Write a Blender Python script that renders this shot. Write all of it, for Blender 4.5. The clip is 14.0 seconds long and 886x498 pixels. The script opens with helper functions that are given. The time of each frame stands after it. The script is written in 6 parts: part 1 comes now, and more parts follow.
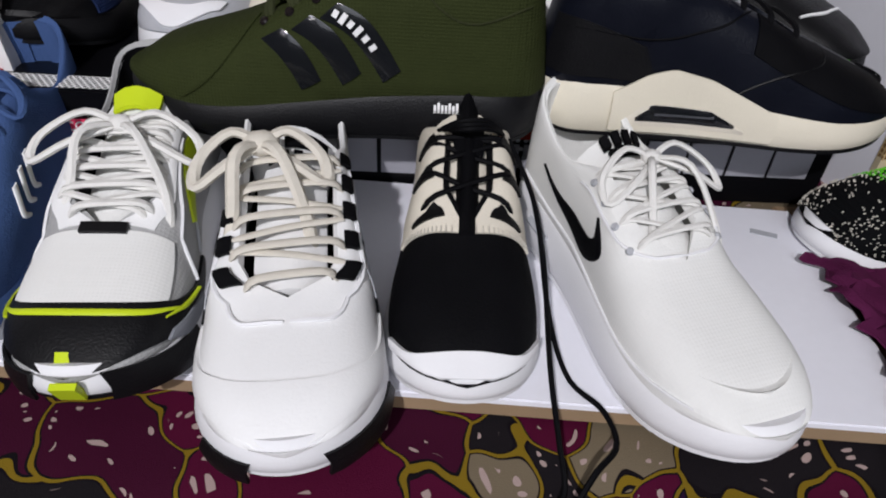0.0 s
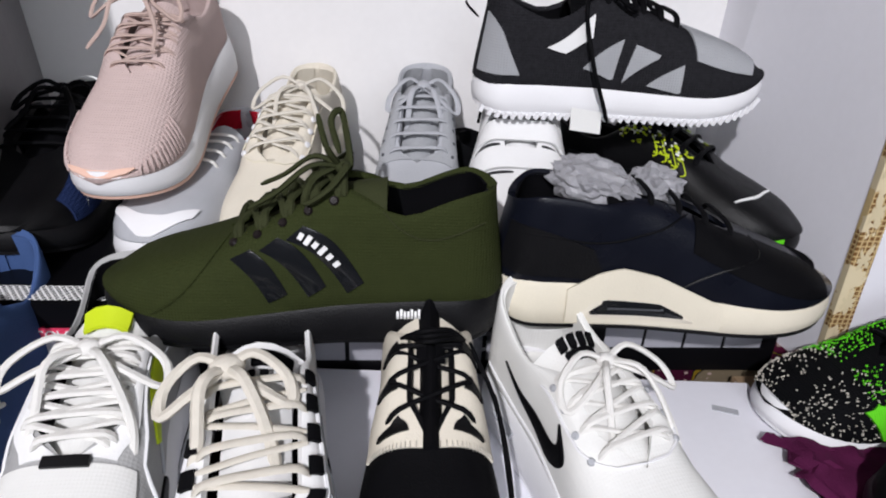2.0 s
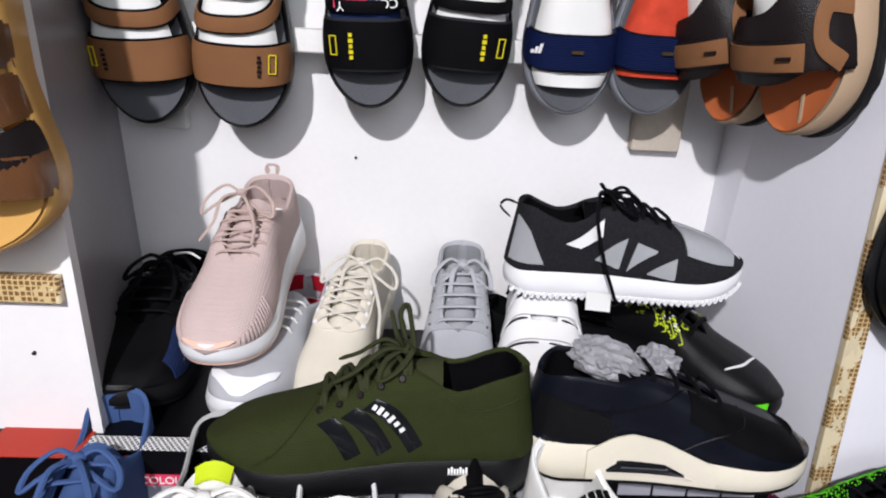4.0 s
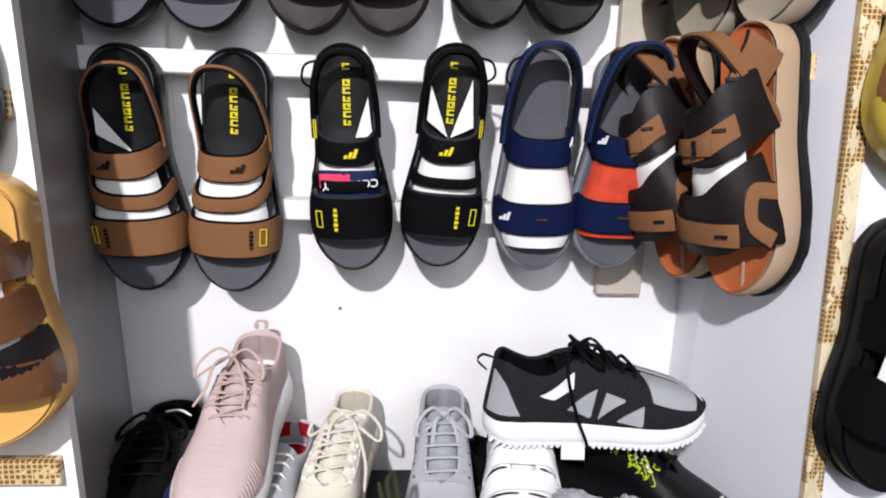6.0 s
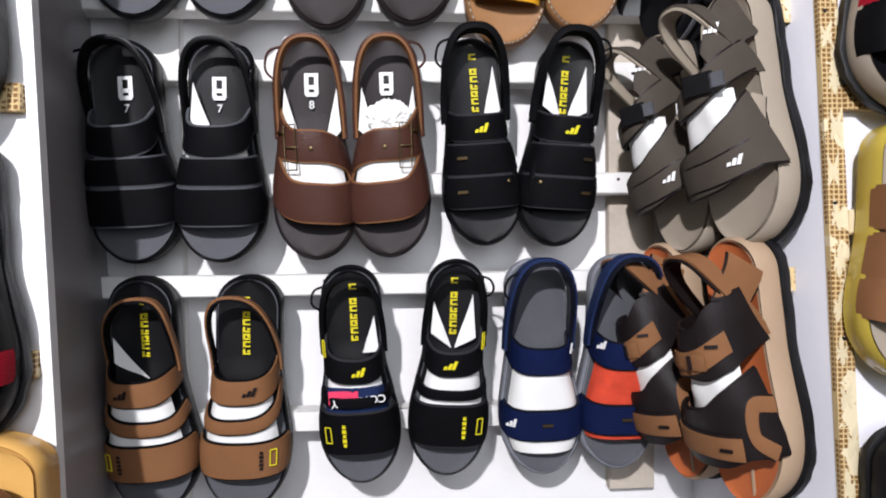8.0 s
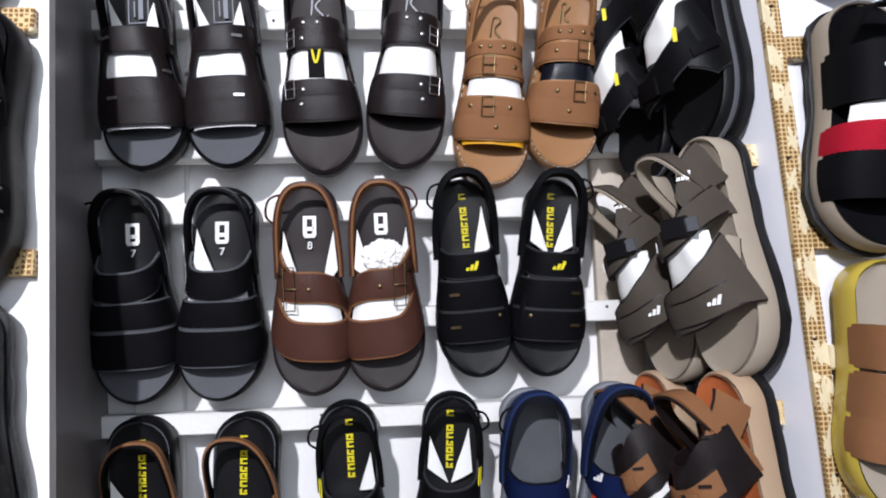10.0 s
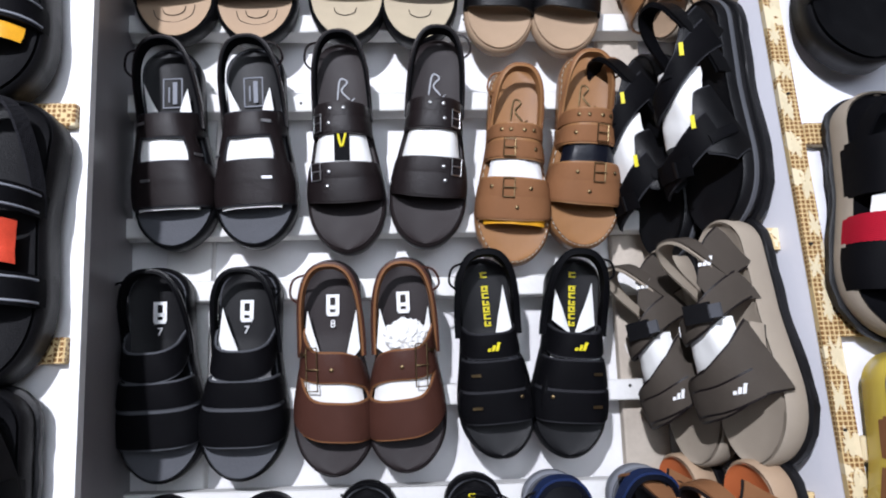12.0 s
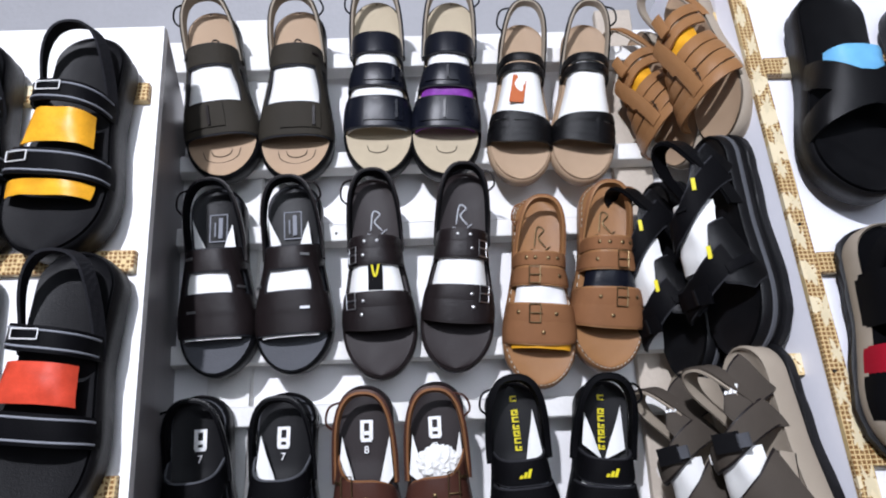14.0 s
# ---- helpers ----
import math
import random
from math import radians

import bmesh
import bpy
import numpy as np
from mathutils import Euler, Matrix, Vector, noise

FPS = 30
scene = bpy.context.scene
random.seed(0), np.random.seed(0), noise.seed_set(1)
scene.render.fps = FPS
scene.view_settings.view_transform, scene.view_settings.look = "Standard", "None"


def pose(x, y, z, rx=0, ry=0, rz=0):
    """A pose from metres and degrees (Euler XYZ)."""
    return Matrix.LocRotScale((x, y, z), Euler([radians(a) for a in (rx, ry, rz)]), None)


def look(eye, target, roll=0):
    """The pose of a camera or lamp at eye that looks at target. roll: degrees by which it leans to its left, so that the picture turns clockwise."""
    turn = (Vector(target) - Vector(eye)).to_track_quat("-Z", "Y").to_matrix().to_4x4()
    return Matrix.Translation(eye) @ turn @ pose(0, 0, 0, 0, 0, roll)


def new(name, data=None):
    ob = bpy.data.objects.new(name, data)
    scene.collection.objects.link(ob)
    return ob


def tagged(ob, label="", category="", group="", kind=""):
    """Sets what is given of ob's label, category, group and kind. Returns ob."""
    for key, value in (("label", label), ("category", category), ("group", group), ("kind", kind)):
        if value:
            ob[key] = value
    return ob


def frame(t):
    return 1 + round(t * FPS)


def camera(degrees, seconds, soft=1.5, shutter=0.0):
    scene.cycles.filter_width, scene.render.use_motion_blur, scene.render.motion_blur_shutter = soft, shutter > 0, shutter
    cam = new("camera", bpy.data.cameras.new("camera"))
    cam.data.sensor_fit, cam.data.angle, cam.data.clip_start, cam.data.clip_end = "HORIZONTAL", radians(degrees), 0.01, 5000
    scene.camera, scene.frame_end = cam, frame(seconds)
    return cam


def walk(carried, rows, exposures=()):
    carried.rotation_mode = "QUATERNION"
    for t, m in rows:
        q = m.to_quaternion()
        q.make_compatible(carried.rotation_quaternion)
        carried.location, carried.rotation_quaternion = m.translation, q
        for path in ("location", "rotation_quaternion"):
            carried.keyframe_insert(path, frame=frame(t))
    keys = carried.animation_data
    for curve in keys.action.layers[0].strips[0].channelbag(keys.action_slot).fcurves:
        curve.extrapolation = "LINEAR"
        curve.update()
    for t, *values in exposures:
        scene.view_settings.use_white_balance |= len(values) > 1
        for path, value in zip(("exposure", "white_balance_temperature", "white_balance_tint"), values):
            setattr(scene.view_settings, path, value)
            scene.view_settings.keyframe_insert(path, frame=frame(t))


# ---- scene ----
cam = camera(69.1, 14.0, soft=2.0)
METRES, EYE, TILT, LEAN, TURN = 0.62, 1.1, -38.0, -3.0, 0.0
ROWS = [
    (0.0, 0.0, 0.0, 0.0, 0.0, 0.0, 0.0),
    (0.5, 0.001, -0.0125, 0.0315, 0.61, 3.45, 0.88),
    (1.0, 0.0033, -0.0092, 0.0628, -0.28, 6.07, 1.13),
    (1.5, 0.0209, -0.0195, 0.0863, -2.04, 8.87, 2.72),
    (2.0, 0.0198, -0.0343, 0.0995, -1.68, 10.25, 2.28),
    (2.5, 0.0195, -0.0596, 0.117, -1.88, 11.93, 2.02),
    (3.0, -0.0084, -0.1288, 0.1263, -1.71, 14.33, 0.97),
    (5.5, -0.0514, -0.3631, 0.2195, -1.59, 25.66, 2.56),
    (6.0, -0.0464, -0.39, 0.2465, -2.63, 26.97, 3.51),
    (6.5, -0.0486, -0.4167, 0.2758, -1.8, 30.28, 4.02),
    (7.0, -0.0466, -0.4381, 0.3144, -1.89, 33.12, 4.83),
    (7.5, -0.0378, -0.4839, 0.3313, -1.01, 35.87, 4.98),
    (8.0, -0.0352, -0.5157, 0.3566, -0.72, 38.57, 5.25),
    (8.5, -0.0286, -0.5354, 0.3767, -0.7, 40.5, 5.26),
    (9.0, -0.019, -0.5669, 0.3861, -0.1, 42.94, 6.1),
    (11.5, -0.0125, -0.6636, 0.4379, 0.45, 48.52, 5.37),
    (12.0, -0.0183, -0.6803, 0.4454, 1.16, 50.03, 4.79),
    (12.5, -0.0192, -0.7084, 0.4492, 1.74, 51.76, 4.48),
    (13.0, -0.0271, -0.7353, 0.4488, 1.79, 54.43, 4.33),
    (13.5, -0.025, -0.7634, 0.4497, 2.36, 56.47, 4.0),
    (14.0, -0.0288, -0.7879, 0.4463, 3.11, 57.9, 3.72),
]
EXPOSURES = [(0.0, -0.70, 6500, 10), (1.0, -0.52, 6500, 10), (2.0, -0.40, 6500, 10), (3.0, -0.30, 6500, 10), (5.5, -0.08, 6550, 10), (6.5, -0.02, 6550, 10), (9.0, -0.18, 6350, 10), (11.5, -0.24, 6080, 10), (12.5, -0.26, 6050, 10), (14.0, -0.38, 6050, 10)]
walk(cam, [(t, pose(0, 0, EYE, TILT, LEAN, TURN) @ pose(METRES * x, METRES * y, METRES * z, 90 + pitch, roll, yaw)) for t, x, y, z, yaw, pitch, roll in ROWS],
     exposures=EXPOSURES)

# ---- light ----
world = bpy.data.worlds.new("world")
scene.world = world
world.use_nodes = True
world.node_tree.nodes["Background"].inputs[0].default_value = (0.75, 0.85, 1.0, 1)
world.node_tree.nodes["Background"].inputs[1].default_value = 0.02


def lamp(name, power, size, eye, target, colour):
    data = bpy.data.lights.new(name, "AREA")
    data.shape, data.size, data.energy, data.color = "DISK", size, power, colour
    ob = new(name, data)
    ob.matrix_world = look(eye, target)
    return ob


lamp("bulb_light", 82, 0.08, (-0.50, -1.50, 2.46), (0, 0.79, 1.4), (0.97, 0.95, 0.99))
# Broad disc added as frontal fill to lighten the shadows; no visible source.
lamp("fill_light", 27, 1.5, (0.35, -1.9, 2.05), (0.0, 0.7, 1.5), (0.87, 0.91, 1.0))


# ---- materials ----
def mat(name, col, rough=0.55, var=0.12, scale=60.0, bump=0.15, metal=0.0, fine=700.0, weave="", coat=0.0, trans=0.0):
    m = bpy.data.materials.new(name)
    m.use_nodes = True
    n, l = m.node_tree.nodes, m.node_tree.links
    b = n["Principled BSDF"]
    b.inputs["Roughness"].default_value = rough
    b.inputs["Metallic"].default_value = metal
    b.inputs["Specular IOR Level"].default_value = 0.06 if rough > 0.55 else 0.2
    b.inputs["Coat Weight"].default_value = coat
    b.inputs["Transmission Weight"].default_value = trans
    tc = n.new("ShaderNodeTexCoord")
    big, small = n.new("ShaderNodeTexNoise"), n.new("ShaderNodeTexNoise")
    big.inputs["Scale"].default_value, small.inputs["Scale"].default_value = scale, fine
    big.inputs["Detail"].default_value = 4
    for t in (big, small):
        l.new(tc.outputs["Object"], t.inputs["Vector"])
    mix = n.new("ShaderNodeMixRGB")
    mix.inputs[1].default_value = (*[c * (1 - var) for c in col], 1)
    mix.inputs[2].default_value = (*[min(1, c * (1 + var)) for c in col], 1)
    add = n.new("ShaderNodeMath")
    add.operation = "MULTIPLY_ADD"
    add.inputs[1].default_value, add.inputs[2].default_value = 0.4, 0.3
    l.new(small.outputs["Fac"], add.inputs[0])
    m2 = n.new("ShaderNodeMath")
    m2.operation = "ADD"
    m2.inputs[1].default_value = 0
    l.new(big.outputs["Fac"], m2.inputs[0])
    l.new(add.outputs[0], m2.inputs[1])
    m3 = n.new("ShaderNodeMath")
    m3.operation = "SUBTRACT"
    m3.inputs[1].default_value = 0.5
    l.new(m2.outputs[0], m3.inputs[0])
    l.new(m3.outputs[0], mix.inputs[0])
    l.new(mix.outputs[0], b.inputs["Base Color"])
    rr = n.new("ShaderNodeMapRange")
    rr.inputs[3].default_value, rr.inputs[4].default_value = max(0.03, rough - 0.12), min(1, rough + 0.12)
    l.new(big.outputs["Fac"], rr.inputs[0])
    l.new(rr.outputs[0], b.inputs["Roughness"])
    bp = n.new("ShaderNodeBump")
    bp.inputs["Strength"].default_value, bp.inputs["Distance"].default_value = bump, 0.002
    if weave:
        if weave == "dots":
            w = n.new("ShaderNodeTexVoronoi")
            w.inputs["Scale"].default_value, w.inputs["Randomness"].default_value = 420, 0.1
            l.new(tc.outputs["Object"], w.inputs["Vector"])
            l.new(w.outputs["Distance"], bp.inputs["Height"])
        else:
            w = n.new("ShaderNodeTexWave")
            w.bands_direction = weave
            w.inputs["Scale"].default_value, w.inputs["Distortion"].default_value = 160, 1.5
            l.new(tc.outputs["Object"], w.inputs["Vector"])
            l.new(w.outputs["Fac"], bp.inputs["Height"])
    else:
        l.new(small.outputs["Fac"], bp.inputs["Height"])
    l.new(bp.outputs[0], b.inputs["Normal"])
    return m


BLACK_L = mat("black leather", (0.0035, 0.0035, 0.0042), 0.38, 0.3, 40, 0.25, fine=900)
BLACK_N = mat("black nubuck", (0.0036, 0.0036, 0.0045), 0.62, 0.35, 30, 0.2)
BLACK_M = mat("black mesh", (0.0035, 0.0037, 0.0045), 0.75, 0.3, 50, 0.5, weave="dots")
BLACK_R = mat("black rubber", (0.005, 0.005, 0.006), 0.45, 0.25, 25, 0.2)
NAVY_BLK = mat("blue-black leather", (0.005, 0.006, 0.011), 0.3, 0.3, 25, 0.12, fine=500)
GREY_R = mat("grey foam footbed", (0.085, 0.088, 0.098), 0.6, 0.15, 30, 0.25, fine=400)
LGREY_R = mat("pale grey foam", (0.23, 0.24, 0.27), 0.6, 0.12, 30, 0.2)
WHITE_L = mat("white leather", (0.80, 0.80, 0.80), 0.42, 0.05, 18, 0.12, fine=600)
WHITE_K = mat("white knit", (0.78, 0.78, 0.76), 0.75, 0.05, 30, 0.12, weave="dots")
WHITE_R = mat("white foam", (0.80, 0.80, 0.82), 0.5, 0.05, 20, 0.08)
WHITE_C = mat("white lace cotton", (0.80, 0.79, 0.76), 0.8, 0.08, 150, 0.5, fine=1500)
CREAM_C = mat("cream lace cotton", (0.70, 0.66, 0.58), 0.8, 0.1, 150, 0.5, fine=1500)
CREAM_R = mat("cream foam", (0.72, 0.67, 0.55), 0.5, 0.08, 20, 0.1)
CREAM_L = mat("cream leather", (0.70, 0.65, 0.55), 0.55, 0.1, 25, 0.2)
PAPER = mat("white packing paper", (0.82, 0.82, 0.80), 0.7, 0.05, 12, 0.1)
CLEARP = mat("crumpled clear plastic", (0.62, 0.62, 0.66), 0.22, 0.1, 30, 0.4, trans=0.55)
PLUM = mat("frayed plum cotton", (0.085, 0.012, 0.05), 0.8, 0.6, 25, 0.5, fine=900)
OLIVE = mat("olive knit", (0.029, 0.036, 0.012), 0.8, 0.12, 60, 0.5, weave="dots")
OLIVE_D = mat("dark olive lace", (0.035, 0.04, 0.018), 0.8, 0.2, 90, 0.4)
PINK = mat("pale pink knit", (0.56, 0.44, 0.42), 0.8, 0.06, 60, 0.5, weave="dots")
TAUPE_D = mat("dark olive-brown nubuck", (0.034, 0.030, 0.024), 0.6, 0.2, 30, 0.25)
EDGE_GAP_D = mat("dark grey thread and gap shade", (0.03, 0.03, 0.034), 0.7, 0.2, 200, 0.2)
PINK_C = mat("dusty pink lace", (0.50, 0.38, 0.34), 0.8, 0.1, 120, 0.4)
PEACH = mat("peach rubber", (0.76, 0.50, 0.40), 0.5, 0.06, 30, 0.1)
GREY_F = mat("grey fabric", (0.36, 0.37, 0.39), 0.75, 0.1, 40, 0.4, weave="dots")
GREY_L = mat("grey suede", (0.42, 0.43, 0.46), 0.8, 0.1, 40, 0.3)
GREY_D = mat("dark heather knit", (0.018, 0.018, 0.021), 0.8, 0.5, 300, 0.5, weave="dots")
SILVER = mat("silver grey mesh", (0.38, 0.38, 0.38), 0.5, 0.12, 60, 0.25, weave="dots")
LIME = mat("lime plastic", (0.55, 0.68, 0.02), 0.4, 0.08, 30, 0.1)
GREEN = mat("neon green thread", (0.12, 0.62, 0.02), 0.6, 0.12, 120, 0.3, weave="Y")
BLUE = mat("blue suede", (0.055, 0.10, 0.24), 0.75, 0.15, 40, 0.3)
NAVY = mat("navy webbing", (0.006, 0.012, 0.055), 0.7, 0.2, 50, 0.6, weave="Y")
NAVY_P = mat("navy padded lining", (0.016, 0.028, 0.085), 0.7, 0.2, 40, 0.5, weave="dots")
TAN = mat("tan nubuck", (0.21, 0.098, 0.045), 0.6, 0.15, 30, 0.2)
TAN_R = mat("tan crepe rubber", (0.40, 0.285, 0.19), 0.55, 0.12, 20, 0.2)
TAN_O = mat("orange tan leather", (0.28, 0.140, 0.058), 0.4, 0.15, 30, 0.2)
HONEY = mat("honey foam", (0.60, 0.34, 0.10), 0.4, 0.1, 15, 0.1, coat=0.2)
AMBER = mat("amber rubber", (0.50, 0.38, 0.06), 0.3, 0.1, 15, 0.1, coat=0.3)
BROWN = mat("red-brown leather", (0.060, 0.024, 0.017), 0.36, 0.25, 25, 0.25)
BROWN_G = mat("glossy brown leather", (0.14, 0.06, 0.025), 0.2, 0.3, 25, 0.15, coat=0.4)
DBROWN = mat("dark brown leather", (0.011, 0.0078, 0.0082), 0.42, 0.3, 30, 0.25)
DBROWN_R = mat("dark brown footbed", (0.021, 0.016, 0.0165), 0.5, 0.15, 25, 0.2)
TAUPE = mat("taupe nubuck", (0.068, 0.057, 0.047), 0.65, 0.15, 30, 0.25)
TAUPE_L = mat("pale taupe footbed", (0.34, 0.29, 0.23), 0.6, 0.1, 30, 0.2)
SAND = mat("sand footbed", (0.46, 0.39, 0.28), 0.6, 0.1, 40, 0.3)
ORANGE = mat("rust orange footbed", (0.45, 0.12, 0.04), 0.55, 0.12, 30, 0.2)
REDP = mat("red printed film", (0.55, 0.06, 0.03), 0.35, 0.4, 60, 0.1)
RED = mat("crimson webbing", (0.35, 0.01, 0.025), 0.6, 0.15, 50, 0.4, weave="Y")
YELLOW = mat("yellow print", (0.72, 0.62, 0.02), 0.5, 0.06, 60, 0.05)
YORANGE = mat("orange printed film", (0.75, 0.34, 0.02), 0.35, 0.45, 45, 0.1)
BLUEP = mat("sky blue print", (0.16, 0.42, 0.68), 0.4, 0.15, 60, 0.05)
PURPLE = mat("purple print", (0.20, 0.04, 0.30), 0.4, 0.7, 70, 0.05)
CLEAN = mat("white print", (0.82, 0.82, 0.82), 0.5, 0.04, 60, 0.05)
PINKP = mat("pink print", (0.70, 0.05, 0.12), 0.45, 0.1, 60, 0.05)
METAL = mat("aged brass", (0.20, 0.145, 0.075), 0.45, 0.15, 80, 0.1, metal=1.0)
STEEL = mat("dull steel", (0.55, 0.55, 0.56), 0.35, 0.15, 80, 0.1, metal=1.0)
GLOSSB = mat("glossy black film", (0.008, 0.009, 0.011), 0.12, 0.2, 30, 0.1, coat=0.6)
BOARD = mat("white painted board", (0.82, 0.81, 0.81), 0.42, 0.06, 6, 0.06, fine=120)
BOARD_C = mat("cool white laminate", (0.82, 0.82, 0.88), 0.38, 0.05, 5, 0.05, fine=120)
SLATM = mat("whitewashed slat wood", (0.76, 0.75, 0.73), 0.6, 0.12, 14, 0.25, fine=160)
WOODB = mat("bare pale wood", (0.50, 0.44, 0.37), 0.7, 0.2, 14, 0.3, fine=160)
GREYJ = mat("grey laminate", (0.27, 0.262, 0.275), 0.32, 0.18, 5, 0.08, fine=150)
PLASTER = mat("grey plaster", (0.42, 0.42, 0.44), 0.85, 0.12, 5, 0.4, fine=90)
CARD = mat("brown cardboard", (0.30, 0.21, 0.13), 0.8, 0.15, 20, 0.2)
BOXB = mat("black box card", (0.003, 0.003, 0.004), 0.35, 0.3, 20, 0.05)
BOXR = mat("red box card", (0.42, 0.035, 0.02), 0.45, 0.15, 20, 0.05)
BOXW = mat("white box print", (0.34, 0.34, 0.38), 0.5, 0.1, 20, 0.05)
NAILM = mat("dark nail steel", (0.03, 0.03, 0.03), 0.5, 0.2, 100, 0.1, metal=0.6)
FLOORM = mat("grey cement floor", (0.22, 0.21, 0.20), 0.7, 0.2, 4, 0.3, fine=60)
# Paint of the unseen room shell; its tone sets the ambient bounce.
ROOMM = mat("unseen room bounce paint", (0.34, 0.34, 0.34), 0.8, 0.08, 3, 0.2, fine=60)


def floral_paper(name):
    """Printed tape: a brown lattice with cream blossoms."""
    m = mat(name, (0.3, 0.17, 0.06), 0.4, 0.1, 30, 0.05)
    n, l = m.node_tree.nodes, m.node_tree.links
    tc, b = n["Texture Coordinate"], n["Principled BSDF"]
    lat = n.new("ShaderNodeTexVoronoi")
    lat.feature = "DISTANCE_TO_EDGE"
    lat.inputs["Scale"].default_value, lat.inputs["Randomness"].default_value = 190, 0.05
    r1 = n.new("ShaderNodeValToRGB")
    r1.color_ramp.interpolation = "CONSTANT"
    r1.color_ramp.elements[0].color, r1.color_ramp.elements[1].color = (0.62, 0.47, 0.24, 1), (0.20, 0.10, 0.035, 1)
    r1.color_ramp.elements[1].position = 0.13
    flo = n.new("ShaderNodeTexVoronoi")
    flo.inputs["Scale"].default_value, flo.inputs["Randomness"].default_value = 22, 0.75
    wob = n.new("ShaderNodeTexNoise")
    wob.inputs["Scale"].default_value = 110
    sub = n.new("ShaderNodeMath")
    sub.operation = "MULTIPLY_ADD"
    sub.inputs[1].default_value = 0.55
    l.new(wob.outputs["Fac"], sub.inputs[0])
    l.new(flo.outputs["Distance"], sub.inputs[2])
    r2 = n.new("ShaderNodeValToRGB")
    r2.color_ramp.interpolation = "CONSTANT"
    r2.color_ramp.elements[0].color, r2.color_ramp.elements[1].color = (1, 1, 1, 1), (0, 0, 0, 1)
    r2.color_ramp.elements[1].position = 0.66
    l.new(sub.outputs[0], r2.inputs[0])
    for t in (lat, flo, wob):
        l.new(tc.outputs["Object"], t.inputs["Vector"])
    l.new(lat.outputs["Distance"], r1.inputs[0])
    mx = n.new("ShaderNodeMixRGB")
    mx.inputs[2].default_value = (0.72, 0.62, 0.42, 1)
    l.new(r2.outputs[0], mx.inputs[0])
    l.new(r1.outputs[0], mx.inputs[1])
    l.new(mx.outputs[0], b.inputs["Base Color"])
    return m


FLORAL = floral_paper("floral printed tape")


def floral_cloth(name):
    """Printed cotton: magenta, plum, cream and olive patches with black and yellow lines."""
    m = mat(name, (0.2, 0.02, 0.08), 0.7, 0.1, 30, 0.3, fine=1200)
    n, l = m.node_tree.nodes, m.node_tree.links
    tc, b = n["Texture Coordinate"], n["Principled BSDF"]
    wob = n.new("ShaderNodeTexNoise")
    wob.inputs["Scale"].default_value = 9
    vm = n.new("ShaderNodeMixRGB")
    vm.inputs[0].default_value = 0.13
    l.new(tc.outputs["Object"], wob.inputs["Vector"])
    l.new(tc.outputs["Object"], vm.inputs[1])
    l.new(wob.outputs["Color"], vm.inputs[2])
    cell, edge = n.new("ShaderNodeTexVoronoi"), n.new("ShaderNodeTexVoronoi")
    edge.feature = "DISTANCE_TO_EDGE"
    for t in (cell, edge):
        t.inputs["Scale"].default_value = 15
        l.new(vm.outputs[0], t.inputs["Vector"])
    sep = n.new("ShaderNodeSeparateColor")
    l.new(cell.outputs["Color"], sep.inputs[0])
    r = n.new("ShaderNodeValToRGB")
    r.color_ramp.interpolation = "CONSTANT"
    e = r.color_ramp.elements
    e[0].color, e[1].color, e[1].position = (0.075, 0.005, 0.026, 1), (0.022, 0.006, 0.032, 1), 0.42
    for p, c in ((0.58, (0.17, 0.135, 0.09, 1)), (0.66, (0.045, 0.005, 0.02, 1)), (0.86, (0.012, 0.01, 0.012, 1)), (0.97, (0.2, 0.19, 0.15, 1))):
        k = e.new(p)
        k.color = c
    l.new(sep.outputs[0], r.inputs[0])
    r2 = n.new("ShaderNodeValToRGB")
    r2.color_ramp.interpolation = "CONSTANT"
    e = r2.color_ramp.elements
    e[0].color, e[1].color, e[1].position = (0.20, 0.13, 0.012, 1), (0.008, 0.006, 0.008, 1), 0.012
    k = e.new(0.03)
    k.color = (1, 1, 1, 1)
    l.new(edge.outputs["Distance"], r2.inputs[0])
    gt = n.new("ShaderNodeMath")
    gt.operation = "LESS_THAN"
    gt.inputs[1].default_value = 0.03
    l.new(edge.outputs["Distance"], gt.inputs[0])
    mx = n.new("ShaderNodeMixRGB")
    l.new(gt.outputs[0], mx.inputs[0])
    l.new(r.outputs[0], mx.inputs[1])
    l.new(r2.outputs[0], mx.inputs[2])
    dots = n.new("ShaderNodeTexVoronoi")
    dots.inputs["Scale"].default_value, dots.inputs["Randomness"].default_value = 95, 0.3
    l.new(vm.outputs[0], dots.inputs["Vector"])
    d1 = n.new("ShaderNodeMath")
    d1.operation = "LESS_THAN"
    d1.inputs[1].default_value = 0.28
    l.new(dots.outputs["Distance"], d1.inputs[0])
    band = n.new("ShaderNodeMath")
    band.operation = "COMPARE"
    band.inputs[1].default_value, band.inputs[2].default_value = 0.12, 0.035
    l.new(edge.outputs["Distance"], band.inputs[0])
    both = n.new("ShaderNodeMath")
    both.operation = "MULTIPLY"
    l.new(d1.outputs[0], both.inputs[0])
    l.new(band.outputs[0], both.inputs[1])
    mx2 = n.new("ShaderNodeMixRGB")
    mx2.inputs[2].default_value = (0.4, 0.3, 0.28, 1)
    l.new(both.outputs[0], mx2.inputs[0])
    l.new(mx.outputs[0], mx2.inputs[1])
    l.new(mx2.outputs[0], b.inputs["Base Color"])
    return m


CLOTH = floral_cloth("floral cotton print")


